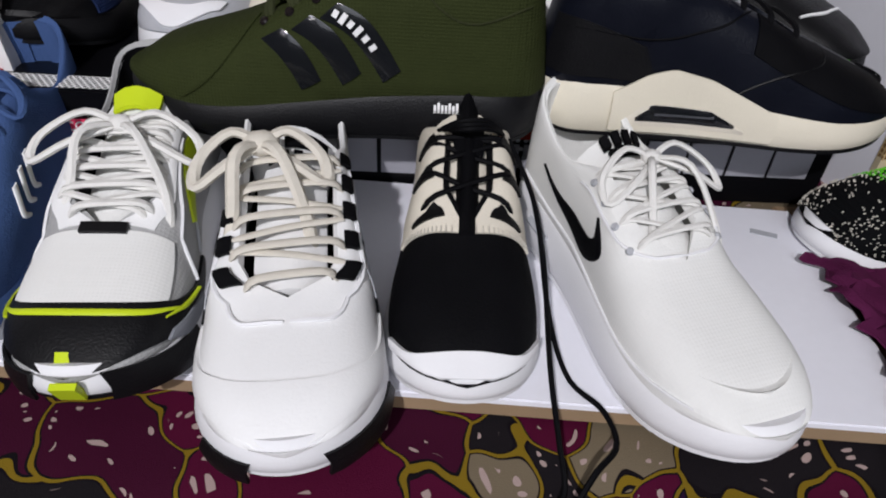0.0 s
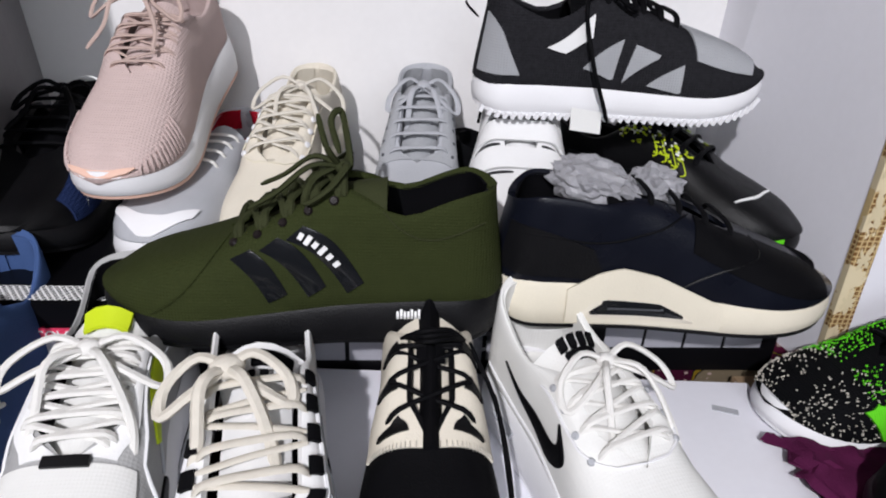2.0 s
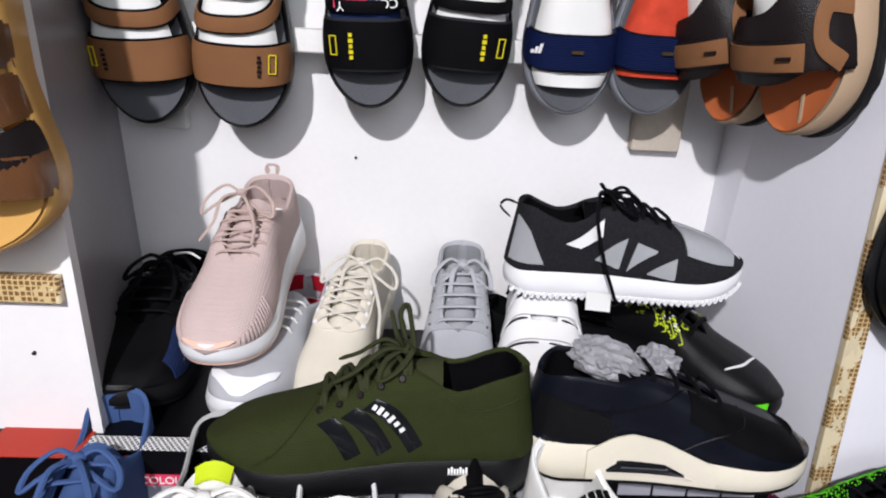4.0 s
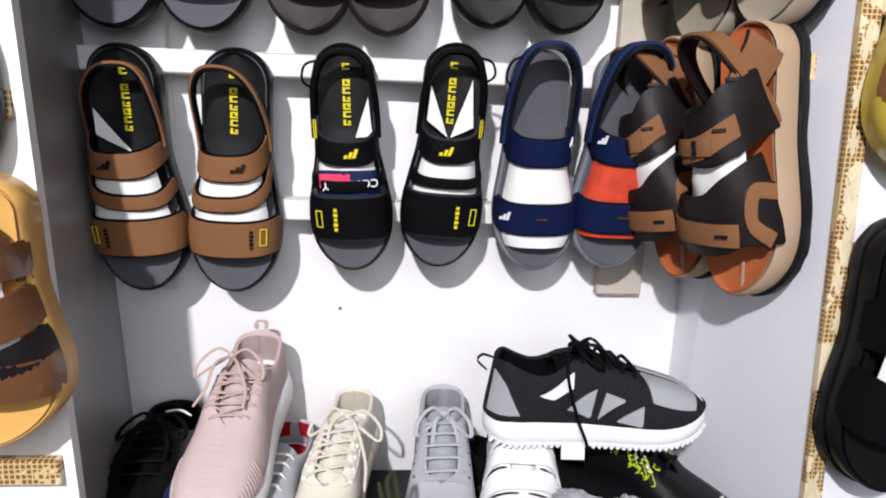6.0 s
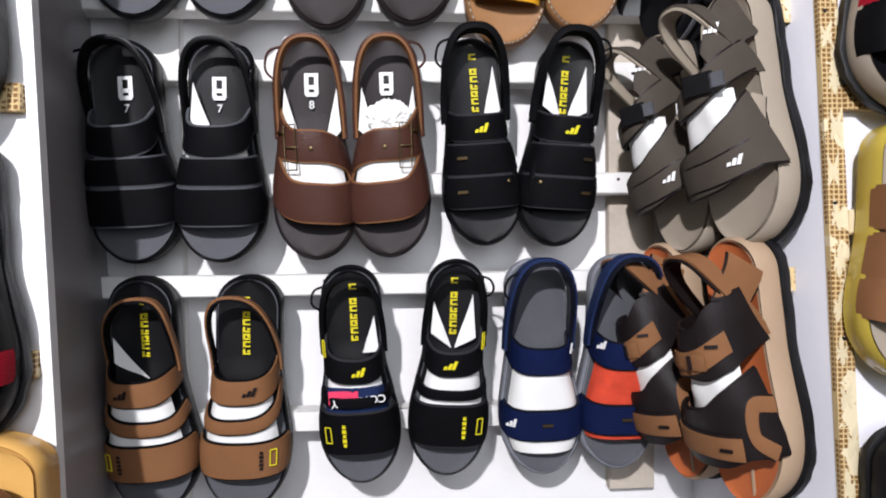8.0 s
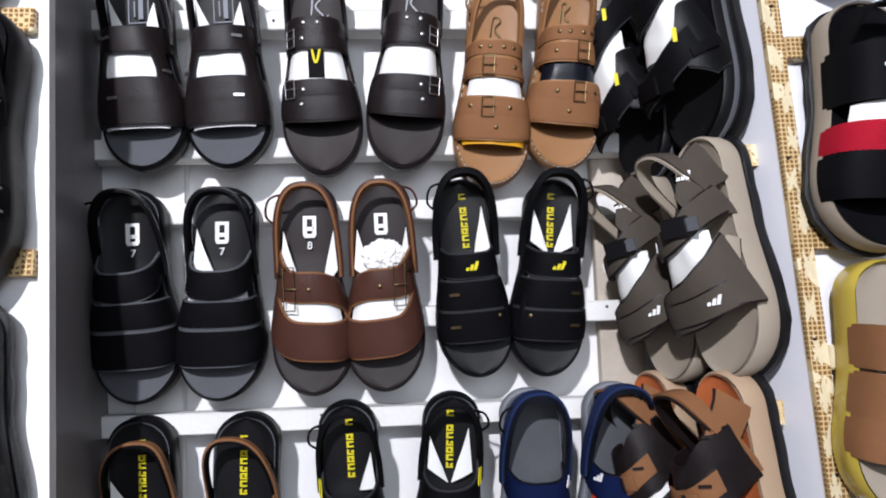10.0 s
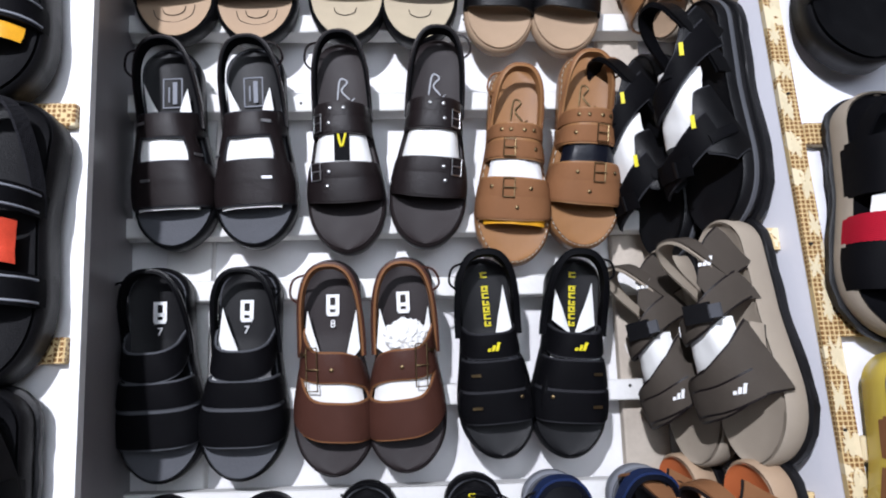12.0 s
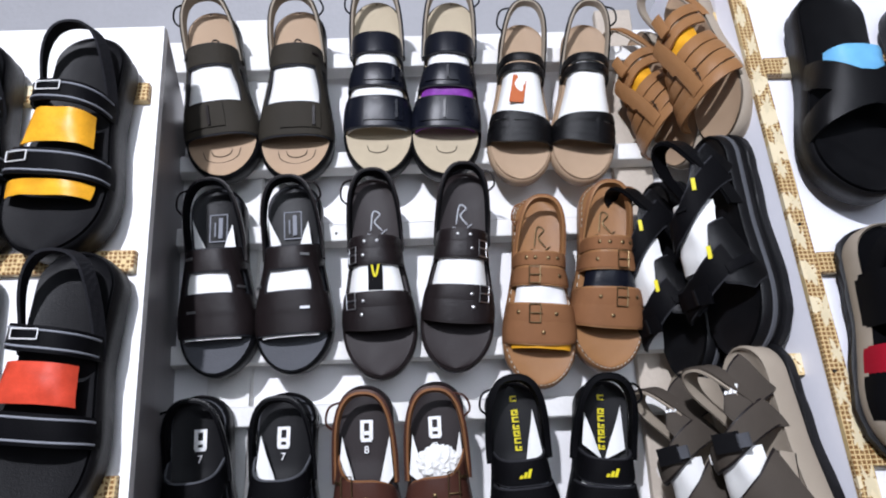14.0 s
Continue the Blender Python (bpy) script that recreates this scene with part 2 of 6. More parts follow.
# ---- building blocks ----
def mesh_of(name, bm, material, smooth=True):
    bmesh.ops.recalc_face_normals(bm, faces=bm.faces)
    me = bpy.data.meshes.new(name)
    bm.to_mesh(me)
    bm.free()
    me.materials.append(material)
    if smooth:
        me.shade_smooth()
        me.set_sharp_from_angle(angle=radians(42))
    return me


def part(name, bm, material, parent, label="", smooth=True):
    ob = new(name, mesh_of(name, bm, material, smooth))
    ob.parent = parent
    return tagged(ob, label)


def thing(name, m, label, category, group=""):
    ob = new(name)
    ob.empty_display_size = 0.05
    ob.matrix_world = m
    return tagged(ob, label, category, group)


def solo(name, bm, material, m, label, category, group="", kind="", smooth=True):
    ob = new(name, mesh_of(name, bm, material, smooth))
    ob.matrix_world = m
    return tagged(ob, label, category, group, kind)


def box_bm(x0, x1, y0, y1, z0, z1, bevel=0.0):
    bm = bmesh.new()
    bmesh.ops.create_cube(bm, size=1, matrix=Matrix.Translation(((x0 + x1) / 2, (y0 + y1) / 2, (z0 + z1) / 2)) @ Matrix.Diagonal((x1 - x0, y1 - y0, z1 - z0, 1)))
    if bevel:
        bmesh.ops.bevel(bm, geom=bm.edges[:], offset=bevel, segments=2, affect="EDGES")
    return bm


def grid_bm(rows, bm=None, close=False):
    """Quads through rows of points."""
    bm = bm or bmesh.new()
    vs = [[bm.verts.new(p) for p in r] for r in rows]
    n = len(vs[0])
    for a, b in zip(vs, vs[1:]):
        for j in range(n if close else n - 1):
            k = (j + 1) % n
            try:
                bm.faces.new((a[j], a[k], b[k], b[j]))
            except ValueError:
                pass
    return bm


def thick(bm, t):
    """Gives a sheet its thickness t, away from its middle (minus: towards it)."""
    bmesh.ops.remove_doubles(bm, verts=bm.verts, dist=0.00005)
    bmesh.ops.recalc_face_normals(bm, faces=bm.faces)
    bm.normal_update()
    c = sum((v.co for v in bm.verts), Vector()) / len(bm.verts)
    if sum(f.normal.dot(f.calc_center_median() - c) * f.calc_area() for f in bm.faces) < 0:
        t = -t
    faces, rim = bm.faces[:], [e for e in bm.edges if len(e.link_faces) == 1]
    twin = {v: bm.verts.new(v.co + v.normal * t) for v in bm.verts[:]}
    for f in faces:
        bm.faces.new([twin[v] for v in reversed(f.verts)])
    for e in rim:
        p, q = e.verts
        bm.faces.new((p, q, twin[q], twin[p]))
    return bm


def slab(top, low):
    """A closed plate between two grids of points."""
    bm = grid_bm(top)
    n = len(top[0])
    grid_bm(low, bm)
    bm.verts.ensure_lookup_table()
    k = len(top) * n
    edge = [j for j in range(n)] + [i * n + n - 1 for i in range(1, len(top))] + [k - 1 - j for j in range(1, n)] + [i * n for i in range(len(top) - 2, 0, -1)]
    for u, v in zip(edge, edge[1:] + edge[:1]):
        try:
            bm.faces.new((bm.verts[u], bm.verts[v], bm.verts[v + k], bm.verts[u + k]))
        except ValueError:
            pass
    bmesh.ops.remove_doubles(bm, verts=bm.verts, dist=0.00005)
    return bm


def smooth_path(pts, n):
    """n points on a smooth curve through pts."""
    p = [Vector(q) for q in pts]
    p = [2 * p[0] - p[1], *p, 2 * p[-1] - p[-2]]
    out = []
    for i in range(n):
        u = i / (n - 1) * (len(pts) - 1)
        k = min(int(u), len(pts) - 2)
        t = u - k
        a, b, c, d = p[k:k + 4]
        out.append(0.5 * (2 * b + (c - a) * t + (2 * a - 5 * b + 4 * c - d) * t * t + (3 * b - a - 3 * c + d) * t ** 3))
    return out


def tube(pts, r, n=16, sides=7, flat=1.0, bm=None, up=(0, 0, 1)):
    """A cord along pts; flat < 1 presses it along up."""
    path = smooth_path(pts, n)
    rows = []
    for i, c in enumerate(path):
        d = (path[min(i + 1, n - 1)] - path[max(i - 1, 0)]).normalized()
        a = d.cross(Vector(up))
        a = a.normalized() if a.length > 1e-4 else Vector((1, 0, 0))
        b = a.cross(d).normalized()
        k = 0.6 if i in (0, n - 1) else 1
        rows.append([c + k * r * (math.cos(q) * a + flat * math.sin(q) * b) for q in [2 * math.pi * j / sides for j in range(sides)]])
    bm = grid_bm(rows, bm, close=True)
    bm.verts.ensure_lookup_table()
    for r0 in (len(bm.verts) - len(rows) * sides, len(bm.verts) - sides):
        bm.faces.new([bm.verts[r0 + j] for j in range(sides)])
    return bm


def plate(c, ex, ey, w, h, t=0.0012):
    """A small flat bar at c, spanned by ex and ey."""
    ex, ey = Vector(ex).normalized(), Vector(ey).normalized()
    ez = ex.cross(ey).normalized()
    bm = bmesh.new()
    bmesh.ops.create_cube(bm, size=1, matrix=Matrix.Translation(c) @ Matrix((ex, ey, ez)).transposed().to_4x4() @ Matrix.Diagonal((w, h, t, 1)))
    return bm


def interp(x, xs, ys):
    if x <= xs[0]:
        return ys[0]
    for i in range(1, len(xs)):
        if x <= xs[i]:
            return ys[i - 1] + (ys[i] - ys[i - 1]) * (x - xs[i - 1]) / (xs[i] - xs[i - 1])
    return ys[-1]


def soft(x, xs, ys):
    """Interpolation with its corners rounded."""
    return sum(interp(min(1, max(0, x + d)), xs, ys) for d in (-0.05, -0.025, 0, 0.025, 0.05)) / 5


def foot(s, W, side, heel=0.36, waist=0.36, ball=0.5, pt=0.25):
    """Left and right edge of a footprint at s from heel 0 to toe 1; side 1: the big toe on the -x side."""
    w = soft(s, (0, 0.12, 0.42, 0.70, 0.85, 1), (heel, heel, waist, ball, ball * 0.97, ball * 0.85)) * W
    e0 = math.sqrt(max(0, 1 - ((0.13 - s) / 0.13) ** 2)) if s < 0.13 else 1
    e1 = math.sqrt(max(0, 1 - ((s - 1 + pt) / pt) ** 2.6)) if s > 1 - pt else 1
    c = -side * W * (0.10 * max(0, s - 0.45) - 0.03)
    lo = w * e0 * e1
    sw = side * W * 0.02 * math.sin(math.pi * s)
    return c - lo - sw, c + lo - sw


S_ROWS = [0.5 - 0.5 * math.cos(math.pi * i / 36) for i in range(37)]


def ring(L, W, side, inset, z, **kw):
    """Closed outline of the footprint; z is a height or a function of s."""
    zf = z if callable(z) else (lambda s: z)
    left, right = [], []
    for s in S_ROWS:
        a, b = foot(s, W, side, **kw)
        y = L * (0.5 - s)
        yy = y * (1 - 2 * inset / L)
        h = (b - a) / 2
        k = h * (1 - 2 * inset / W)
        m = (a + b) / 2
        left.append((m - k, yy, zf(s)))
        right.append((m + k, yy, zf(s)))
    return left + right[-2:0:-1]


def cap(bm, r):
    vs = [bm.verts.new(p) for p in r]
    n = len(S_ROWS)
    lft, rgt = vs[:n], [vs[0], *vs[:n - 1:-1], vs[n - 1]]
    for i in range(n - 1):
        q = [lft[i], lft[i + 1], rgt[i + 1], rgt[i]]
        q = [v for k, v in enumerate(q) if v not in q[:k]]
        if len(q) > 2:
            bm.faces.new(q)
    return bm


def sole_bm(L, W, side, levels, **kw):
    """A sole from rings (inset, height), lowest first, closed below and above."""
    rings = [ring(L, W, side, i, z, **kw) for i, z in levels]
    bm = grid_bm(rings, close=True)
    cap(bm, rings[0])
    cap(bm, rings[-1])
    bmesh.ops.remove_doubles(bm, verts=bm.verts, dist=0.0002)
    return bm


def footbed_bm(L, W, side, inset, zf, dish=0.004, cols=9, top=1.0, **kw):
    """The upper face of a footbed from the heel to s = top."""
    rows = []
    for s in S_ROWS:
        if s > top:
            break
        a, b = foot(s, W, side, **kw)
        m, h = (a + b) / 2, max(0.0002, (b - a) / 2 * (1 - 2 * inset / W))
        y = L * (0.5 - s) * (1 - 2 * inset / L)
        rows.append([(m + h * u, y, zf(s) + dish * (abs(u) ** 3) - (dish * 0.6 if s < 0.4 else 0) * (1 - u * u)) for u in np.linspace(-1, 1, cols)])
    return grid_bm(rows)


# ---- straps and prints ----
def loop_bm(L, W, side, zi, kw, s0=0.42, k=1.0, z0=0.012, z1=0.036, bw=0.014, back=0.008, lean=-0.005, drift=0.0, inset=0.0, thickness=0.003):
    """A sling strap from the sides at s0 round the back of the heel; lean tips its upper edge outwards."""
    a0, b0 = foot(s0, W, side, **kw)
    m, h = (a0 + b0) / 2, (b0 - a0) / 2 * k * 0.95 - inset
    y0, y1 = L * (0.5 - s0), L * 0.5 - back - inset
    low, high = [], []
    for t in np.linspace(0, 1, 29):
        q = math.pi * t
        c, e = math.cos(q), math.sin(q)
        x = m - h * math.copysign(abs(c) ** 0.78, c) * (1 + 0.15 * e * e) + drift * e * e
        y = y0 + (y1 - y0) * e ** 0.88
        z = zi + z0 + (z1 - z0) * e - 0.018 * abs(c) ** 8
        low.append((x, y, z))
        high.append((m + drift * e * e + (x - m - drift * e * e) * (1 + lean / h), y + lean * e, z + bw * (0.75 + 0.25 * e)))
    mid = [tuple((p + q) / 2 for p, q in zip(u, v)) for u, v in zip(low, high)]
    return thick(grid_bm([low, mid, high]), thickness)


def text_bm(body, size, depth=0.0006):
    """Letters of the built-in font as a mesh, centred."""
    cu = bpy.data.curves.new("text", "FONT")
    cu.body, cu.size, cu.extrude, cu.align_x, cu.align_y = body, size, depth, "CENTER", "CENTER"
    ob = bpy.data.objects.new("text", cu)
    scene.collection.objects.link(ob)
    me = bpy.data.meshes.new_from_object(ob.evaluated_get(bpy.context.evaluated_depsgraph_get()))
    bm = bmesh.new()
    bm.from_mesh(me)
    bpy.data.objects.remove(ob)
    bpy.data.meshes.remove(me)
    bpy.data.curves.remove(cu)
    return bm


def moved(bm, m):
    bmesh.ops.transform(bm, matrix=m, verts=bm.verts)
    return bm


# ---- closed shoes ----
class Last:
    """The surface of a shoe's upper. s runs from heel 0 to toe 1, v from the left edge -1 over the top 0 to the right edge 1."""

    def __init__(self, L=0.29, W=0.104, side=1, heel_t=0.034, toe_t=0.022, spring=0.012, top=None, open_to=0.37, throat=0.66, throat_w=0.30, puff=0.62, mouth=0.62):
        self.L, self.W, self.side = L, W, side
        self.heel_t, self.toe_t, self.spring = heel_t, toe_t, spring
        self.top = top or ((0, 0.105), (0.10, 0.100), (0.24, 0.082), (0.38, 0.108), (0.50, 0.094), (0.68, 0.070), (0.85, 0.056), (0.95, 0.046), (1, 0.030))
        self.open_to, self.throat, self.throat_w, self.puff, self.mouth = open_to, throat, throat_w, puff, mouth

    def zb(self, s):
        return self.spring * max(0, (s - 0.72) / 0.28) ** 2 + 0.004 * max(0, (0.1 - s) / 0.1) ** 2

    def zt(self, s):
        return self.zb(s) + self.heel_t + (self.toe_t - self.heel_t) * min(1, max(0, (s - 0.2) / 0.6))

    def hw(self, s):
        a, b = foot(s, self.W, self.side, heel=0.35, waist=0.37)
        return (a + b) / 2, (b - a) / 2 * 0.93

    def wo(self, s):
        _, h = self.hw(s)
        o = 0
        if s < self.open_to + 0.03:
            u = (s - self.open_to * 0.5) / (self.open_to * 0.5 + 0.03)
            o = self.mouth * self.W / 2 * math.sqrt(max(0, 1 - u * u)) if abs(u) < 1 else 0
        if self.open_to - 0.08 < s < self.throat:
            o = max(o, self.W / 2 * self.throat_w * min(1, (self.throat - s) / 0.05) ** 0.5)
        return max(0, min(o, h - 0.005))

    def at(self, s, v, off=0.0):
        m, h = self.hw(s)
        w = self.wo(s)
        z0 = self.zt(s) - 0.002
        zt = soft(s, [p[0] for p in self.top], [p[1] for p in self.top])
        a = (1 - abs(v)) * math.pi / 2
        e = self.puff
        x = w + (h - w) * max(0, math.cos(a)) ** e
        z = z0 + (zt - z0) * max(0, math.sin(a)) ** 0.85
        back = 0.010 * max(0, 1 - s / 0.12) * math.sin(a * 1.2)
        p = Vector((m + math.copysign(x, v), self.L * (0.5 - s) - back, z))
        if off:
            d = 0.01
            s1, s2 = min(0.985, s + d), max(0.015, s - d)
            v1, v2 = min(1, abs(v) + d * 3), max(0.01, abs(v) - d * 3)
            sg = -1 if v < 0 else 1
            n = (self.at(s1, v) - self.at(s2, v)).cross(self.at(s, sg * v1) - self.at(s, sg * v2))
            n = n.normalized() if n.length > 1e-9 else Vector((0, 0, 1))
            if n.dot(Vector((p.x - m, 0, p.z - 0.02))) < 0:
                n = -n
            p = p + n * off
        return p

    def upper(self):
        bm = bmesh.new()
        for sg in (-1, 1):
            top, low = [], []
            for s in S_ROWS:
                m, _ = self.hw(s)
                row = [self.at(s, sg * max(1e-6, 1 - k / 12)) for k in range(13)]
                top.append(row)
                low.append([Vector((m + (p.x - m) * 0.91, p.y - 0.006 * max(0, 1 - s / 0.1) + 0.004 * max(0, (s - 0.9) / 0.1), p.z - 0.004)) for p in row])
            o = slab(top, low)
            me = bpy.data.meshes.new("m")
            o.to_mesh(me)
            o.free()
            bm.from_mesh(me)
            bpy.data.meshes.remove(me)
        bmesh.ops.remove_doubles(bm, verts=bm.verts, dist=0.0002)
        return bm

    def patch(self, corners, off=0.0016, nu=8, nv=8, t=0.0030):
        """A panel spanned over four (s, v) corners."""
        (a, b, c, d) = corners
        top, low = [], []
        for i in range(nu + 1):
            u = i / nu
            top.append([])
            low.append([])
            for j in range(nv + 1):
                w = j / nv
                s = (a[0] * (1 - w) + b[0] * w) * (1 - u) + (d[0] * (1 - w) + c[0] * w) * u
                v = (a[1] * (1 - w) + b[1] * w) * (1 - u) + (d[1] * (1 - w) + c[1] * w) * u
                v = v if abs(v) > 0.02 else math.copysign(0.02, v)
                top[-1].append(self.at(s, v, off))
                low[-1].append(self.at(s, v, off - t))
        return slab(top, low)

    def strip(self, pts, widths, off=0.0018, n=18, t=0.0030):
        """A band of varying width along (s, v) points."""
        path = smooth_path([(p[0], p[1] * 0.42, 0) for p in pts], n)
        top, low = [], []
        for i, c in enumerate(path):
            d = (path[min(i + 1, n - 1)] - path[max(i - 1, 0)]).normalized()
            w = float(np.interp(i / (n - 1), np.linspace(0, 1, len(widths)), widths)) / self.L / 2
            q = Vector((-d.y, d.x, 0)) * w
            sv = [(min(0.985, max(0.01, e.x)), max(-0.99, min(0.99, e.y / 0.42))) for e in (c - q, c - q / 2, c, c + q / 2, c + q)]
            sv = [(s, v if abs(v) > 0.02 else math.copysign(0.02, v)) for s, v in sv]
            top.append([self.at(s, v, off - (0.0006 if k in (0, 4) else 0)) for k, (s, v) in enumerate(sv)])
            low.append([self.at(s, v, off - t) for s, v in sv])
        return slab(top, low)

    def tongue_at(self, s, u, s0, w, rise=0.02, lift=-0.004):
        """A point of the tongue, u from -1 to 1 across it."""
        m, _ = self.hw(s)
        zt = soft(s, [p[0] for p in self.top], [p[1] for p in self.top]) + lift
        k = max(0, (self.open_to + 0.05 - s) / (self.open_to + 0.05 - s0 + 1e-6))
        ww = w * (1 - 0.28 * (1 - k))
        return Vector((m + ww * u, self.L * (0.5 - s) + rise * 0.15 * k, zt + rise * k * k - 0.010 * u * u * (1 + k)))

    def tongue_patch(self, s, u, ds, du, s0, w, rise):
        """A small print on the tongue."""
        top = [[self.tongue_at(s + i * ds / 2, u + j * du / 2, s0, w, rise, 0.0035) for j in (-1, -0.5, 0, 0.5, 1)] for i in (-1, 0, 1)]
        return slab(top, [[p - Vector((0, 0, 0.003)) for p in r] for r in top])

    def tongue(self, s0, s1, w, rise=0.02, lift=-0.004):
        top = [[self.tongue_at(s, u, s0, w, rise, lift) for u in np.linspace(-1, 1, 7)] for s in np.linspace(s0, s1, 12)]
        return slab(top, [[p - Vector((0, 0, 0.006)) for p in r] for r in top])


def sole_band(la, sg, s0, s1, f0, f1, off=0.0015, n=16, t=0.002):
    """A panel on the side wall of the sole; f0 and f1 give its lower and upper height by s."""
    rows = []
    for s in np.linspace(s0, s1, n):
        a, b = foot(s, la.W, la.side, heel=0.37, waist=0.38)
        x = (b + off) if sg > 0 else (a - off)
        y = la.L * (0.5 - s)
        rows.append([(x, y, f0(s)), (x + sg * 0.001, y, (f0(s) + f1(s)) / 2), (x - sg * 0.002, y, f1(s))])
    return thick(grid_bm(rows), t)


def bow(bm_mat, ob, p, size=0.03, r=0.0022, lean=0.0, drop=0.02, ends=True, name="lace", flat=0.7):
    """Two loops, two loose ends and a knot at p."""
    x, y, z = p
    for sg in (-1, 1):
        part("lace_loop", tube([(x, y, z), (x + sg * size * 0.6, y + 0.004 + lean * sg, z + 0.006), (x + sg * size * 1.25, y - 0.008, z - 0.006), (x + sg * size * 1.3, y - 0.024, z - 0.016), (x + sg * size * 0.7, y - 0.020, z - 0.004), (x, y - 0.003, z + 0.001)], r, 22, 6, flat), bm_mat, ob)
        if ends:
            part("lace_end", tube([(x, y, z), (x + sg * size * 0.45, y - 0.022, z + 0.004), (x + sg * size * (0.9 if sg > 0 else 0.6), y - 0.045, z - drop * 0.6), (x + sg * size * 0.95, y - 0.065, z - drop * 1.2)], r, 16, 6, flat), bm_mat, ob)
    bm = bmesh.new()
    bmesh.ops.create_icosphere(bm, subdivisions=2, radius=r * 2.4, matrix=Matrix.Translation(p) @ Matrix.Diagonal((1.2, 1, 0.8, 1)))
    part("lace_knot", bm, bm_mat, ob)


def laces(la, ob, material, rows, v=0.14, r=0.0022, cross=False, flat=0.6, arch=0.004, s0=0.40, s1=0.63):
    ss = np.linspace(s1, s0, rows)
    for i, s in enumerate(ss):
        a, b = la.at(s, -v, 0.002), la.at(s, v, 0.002)
        t = ss[i + 1] if cross and i + 1 < rows else s - 0.012
        for sg in ((-1, 1) if cross else (1,)):
            a, b = la.at(s, -sg * v, 0.002), la.at(t, sg * v, 0.002)
            mid = (a + b) / 2 + Vector((0, 0, arch + 0.0015 * sg))
            part("lace", tube([a - Vector((0, 0, 0.003)), a.lerp(mid, 0.25) + Vector((0, 0, arch * 0.7)), mid, b.lerp(mid, 0.25) + Vector((0, 0, arch * 0.7)), b - Vector((0, 0, 0.003))], r, 12, 6, flat), material, ob)


def eyelets(la, ob, material, rows, v=0.16, r=0.0034, s0=0.41, s1=0.63):
    for s in np.linspace(s0, s1, rows):
        for sg in (-1, 1):
            p = la.at(s, sg * v, 0.0012)
            bm = bmesh.new()
            n = (la.at(s, sg * v, 0.003) - p).normalized()
            bmesh.ops.create_cone(bm, cap_ends=True, segments=10, radius1=r, radius2=r * 0.7, depth=0.0018, matrix=Matrix.Translation(p) @ n.to_track_quat("Z", "Y").to_matrix().to_4x4())
            part("eyelet", bm, material, ob)


def shoe(m, la, label, upper, sole, lining=BLACK_N, tongue=None, group="", outsole=None, tongue_rise=0.018, tongue_w=0.024, levels=None, tongue_s=(0.30, 0.64)):
    """A closed shoe with its sole, upper, lining and tongue; further parts are added by the caller."""
    ob = thing("sneaker", m, label, "shoe", group)
    L, W, sd = la.L, la.W, la.side
    kw = dict(heel=0.37, waist=0.38)
    zt, zb = la.zt, la.zb
    lv = levels or [(0.004, lambda s: zb(s) + 0.002), (0.0005, lambda s: zb(s) + 0.006), (0.0, lambda s: zb(s) * 0.5 + zt(s) * 0.5), (0.002, lambda s: zt(s) - 0.003), (0.005, lambda s: zt(s) + 0.001), (0.010, lambda s: zt(s) - 0.001)]
    part("midsole", sole_bm(L, W, sd, lv, **kw), sole, ob)
    part("outsole", sole_bm(L - 0.004, W - 0.003, sd, [(0.004, lambda s: zb(s)), (0.0, lambda s: zb(s) + 0.001), (0.0, lambda s: zb(s) + 0.004)], **kw), outsole or sole, ob)
    part("upper", la.upper(), upper, ob)
    part("insole", footbed_bm(L * 0.9, W * 0.9, sd, 0.006, lambda s: la.heel_t + 0.006, 0.002, **kw), lining, ob)
    for sg in (-1, 1):
        rows = []
        for s in np.linspace(0.004, la.open_to + 0.06, 20):
            mm, _ = la.hw(s)
            row = []
            for v in np.linspace(0.12, 0.75, 8):
                p = la.at(s, sg * v)
                row.append((mm + (p.x - mm) * 0.86, p.y - 0.008 * max(0, 1 - s / 0.1), p.z - 0.002))
            rows.append(row)
        part("collar_lining", thick(grid_bm(rows), 0.002), lining, ob)
    part("tongue", la.tongue(tongue_s[0], tongue_s[1], tongue_w, tongue_rise), tongue or upper, ob)
    return ob


# ---- sandals ----
class Form(Last):
    """The surface that a sandal's straps follow: s from heel 0 to toe 1, v from the left edge -1 over the foot to the right edge 1."""
    RISE = ((0, 0.048), (0.30, 0.052), (0.45, 0.049), (0.60, 0.043), (0.75, 0.035), (0.90, 0.027), (1, 0.02))

    def __init__(self, L, W, side, floor_z, kw, rise=1.0):
        self.L, self.W, self.side, self.floor_z, self.kw, self.rise = L, W, side, floor_z, kw, rise

    def at(self, s, v, off=0.0):
        a, b = foot(min(0.97, max(0.03, s)), self.W, self.side, **self.kw)
        th = math.pi * (1 + v) / 2
        c, low = math.cos(th), 0.012
        H = soft(s, [p[0] for p in self.RISE], [p[1] * self.rise for p in self.RISE])
        p = Vector(((a + b) / 2 - ((b - a) / 2 - 0.003) * math.copysign(abs(c) ** 0.78, c), self.L * (0.5 - s), self.floor_z(s) - low + (H + low) * max(0, math.sin(th)) ** 0.62))
        if off:
            v1, v2 = min(0.999, v + 0.03), max(-0.999, v - 0.03)
            s1, s2 = min(0.98, s + 0.012), max(0.02, s - 0.012)
            n = (self.at(s, v2) - self.at(s, v1)).cross(self.at(s1, v) - self.at(s2, v))
            n = n.normalized() if n.length > 1e-9 else Vector((0, 0, 1))
            if n.dot(Vector((p.x - (a + b) / 2, 0, p.z - self.floor_z(s) + 0.02))) < 0:
                n = -n
            p = p + n * off
        return p


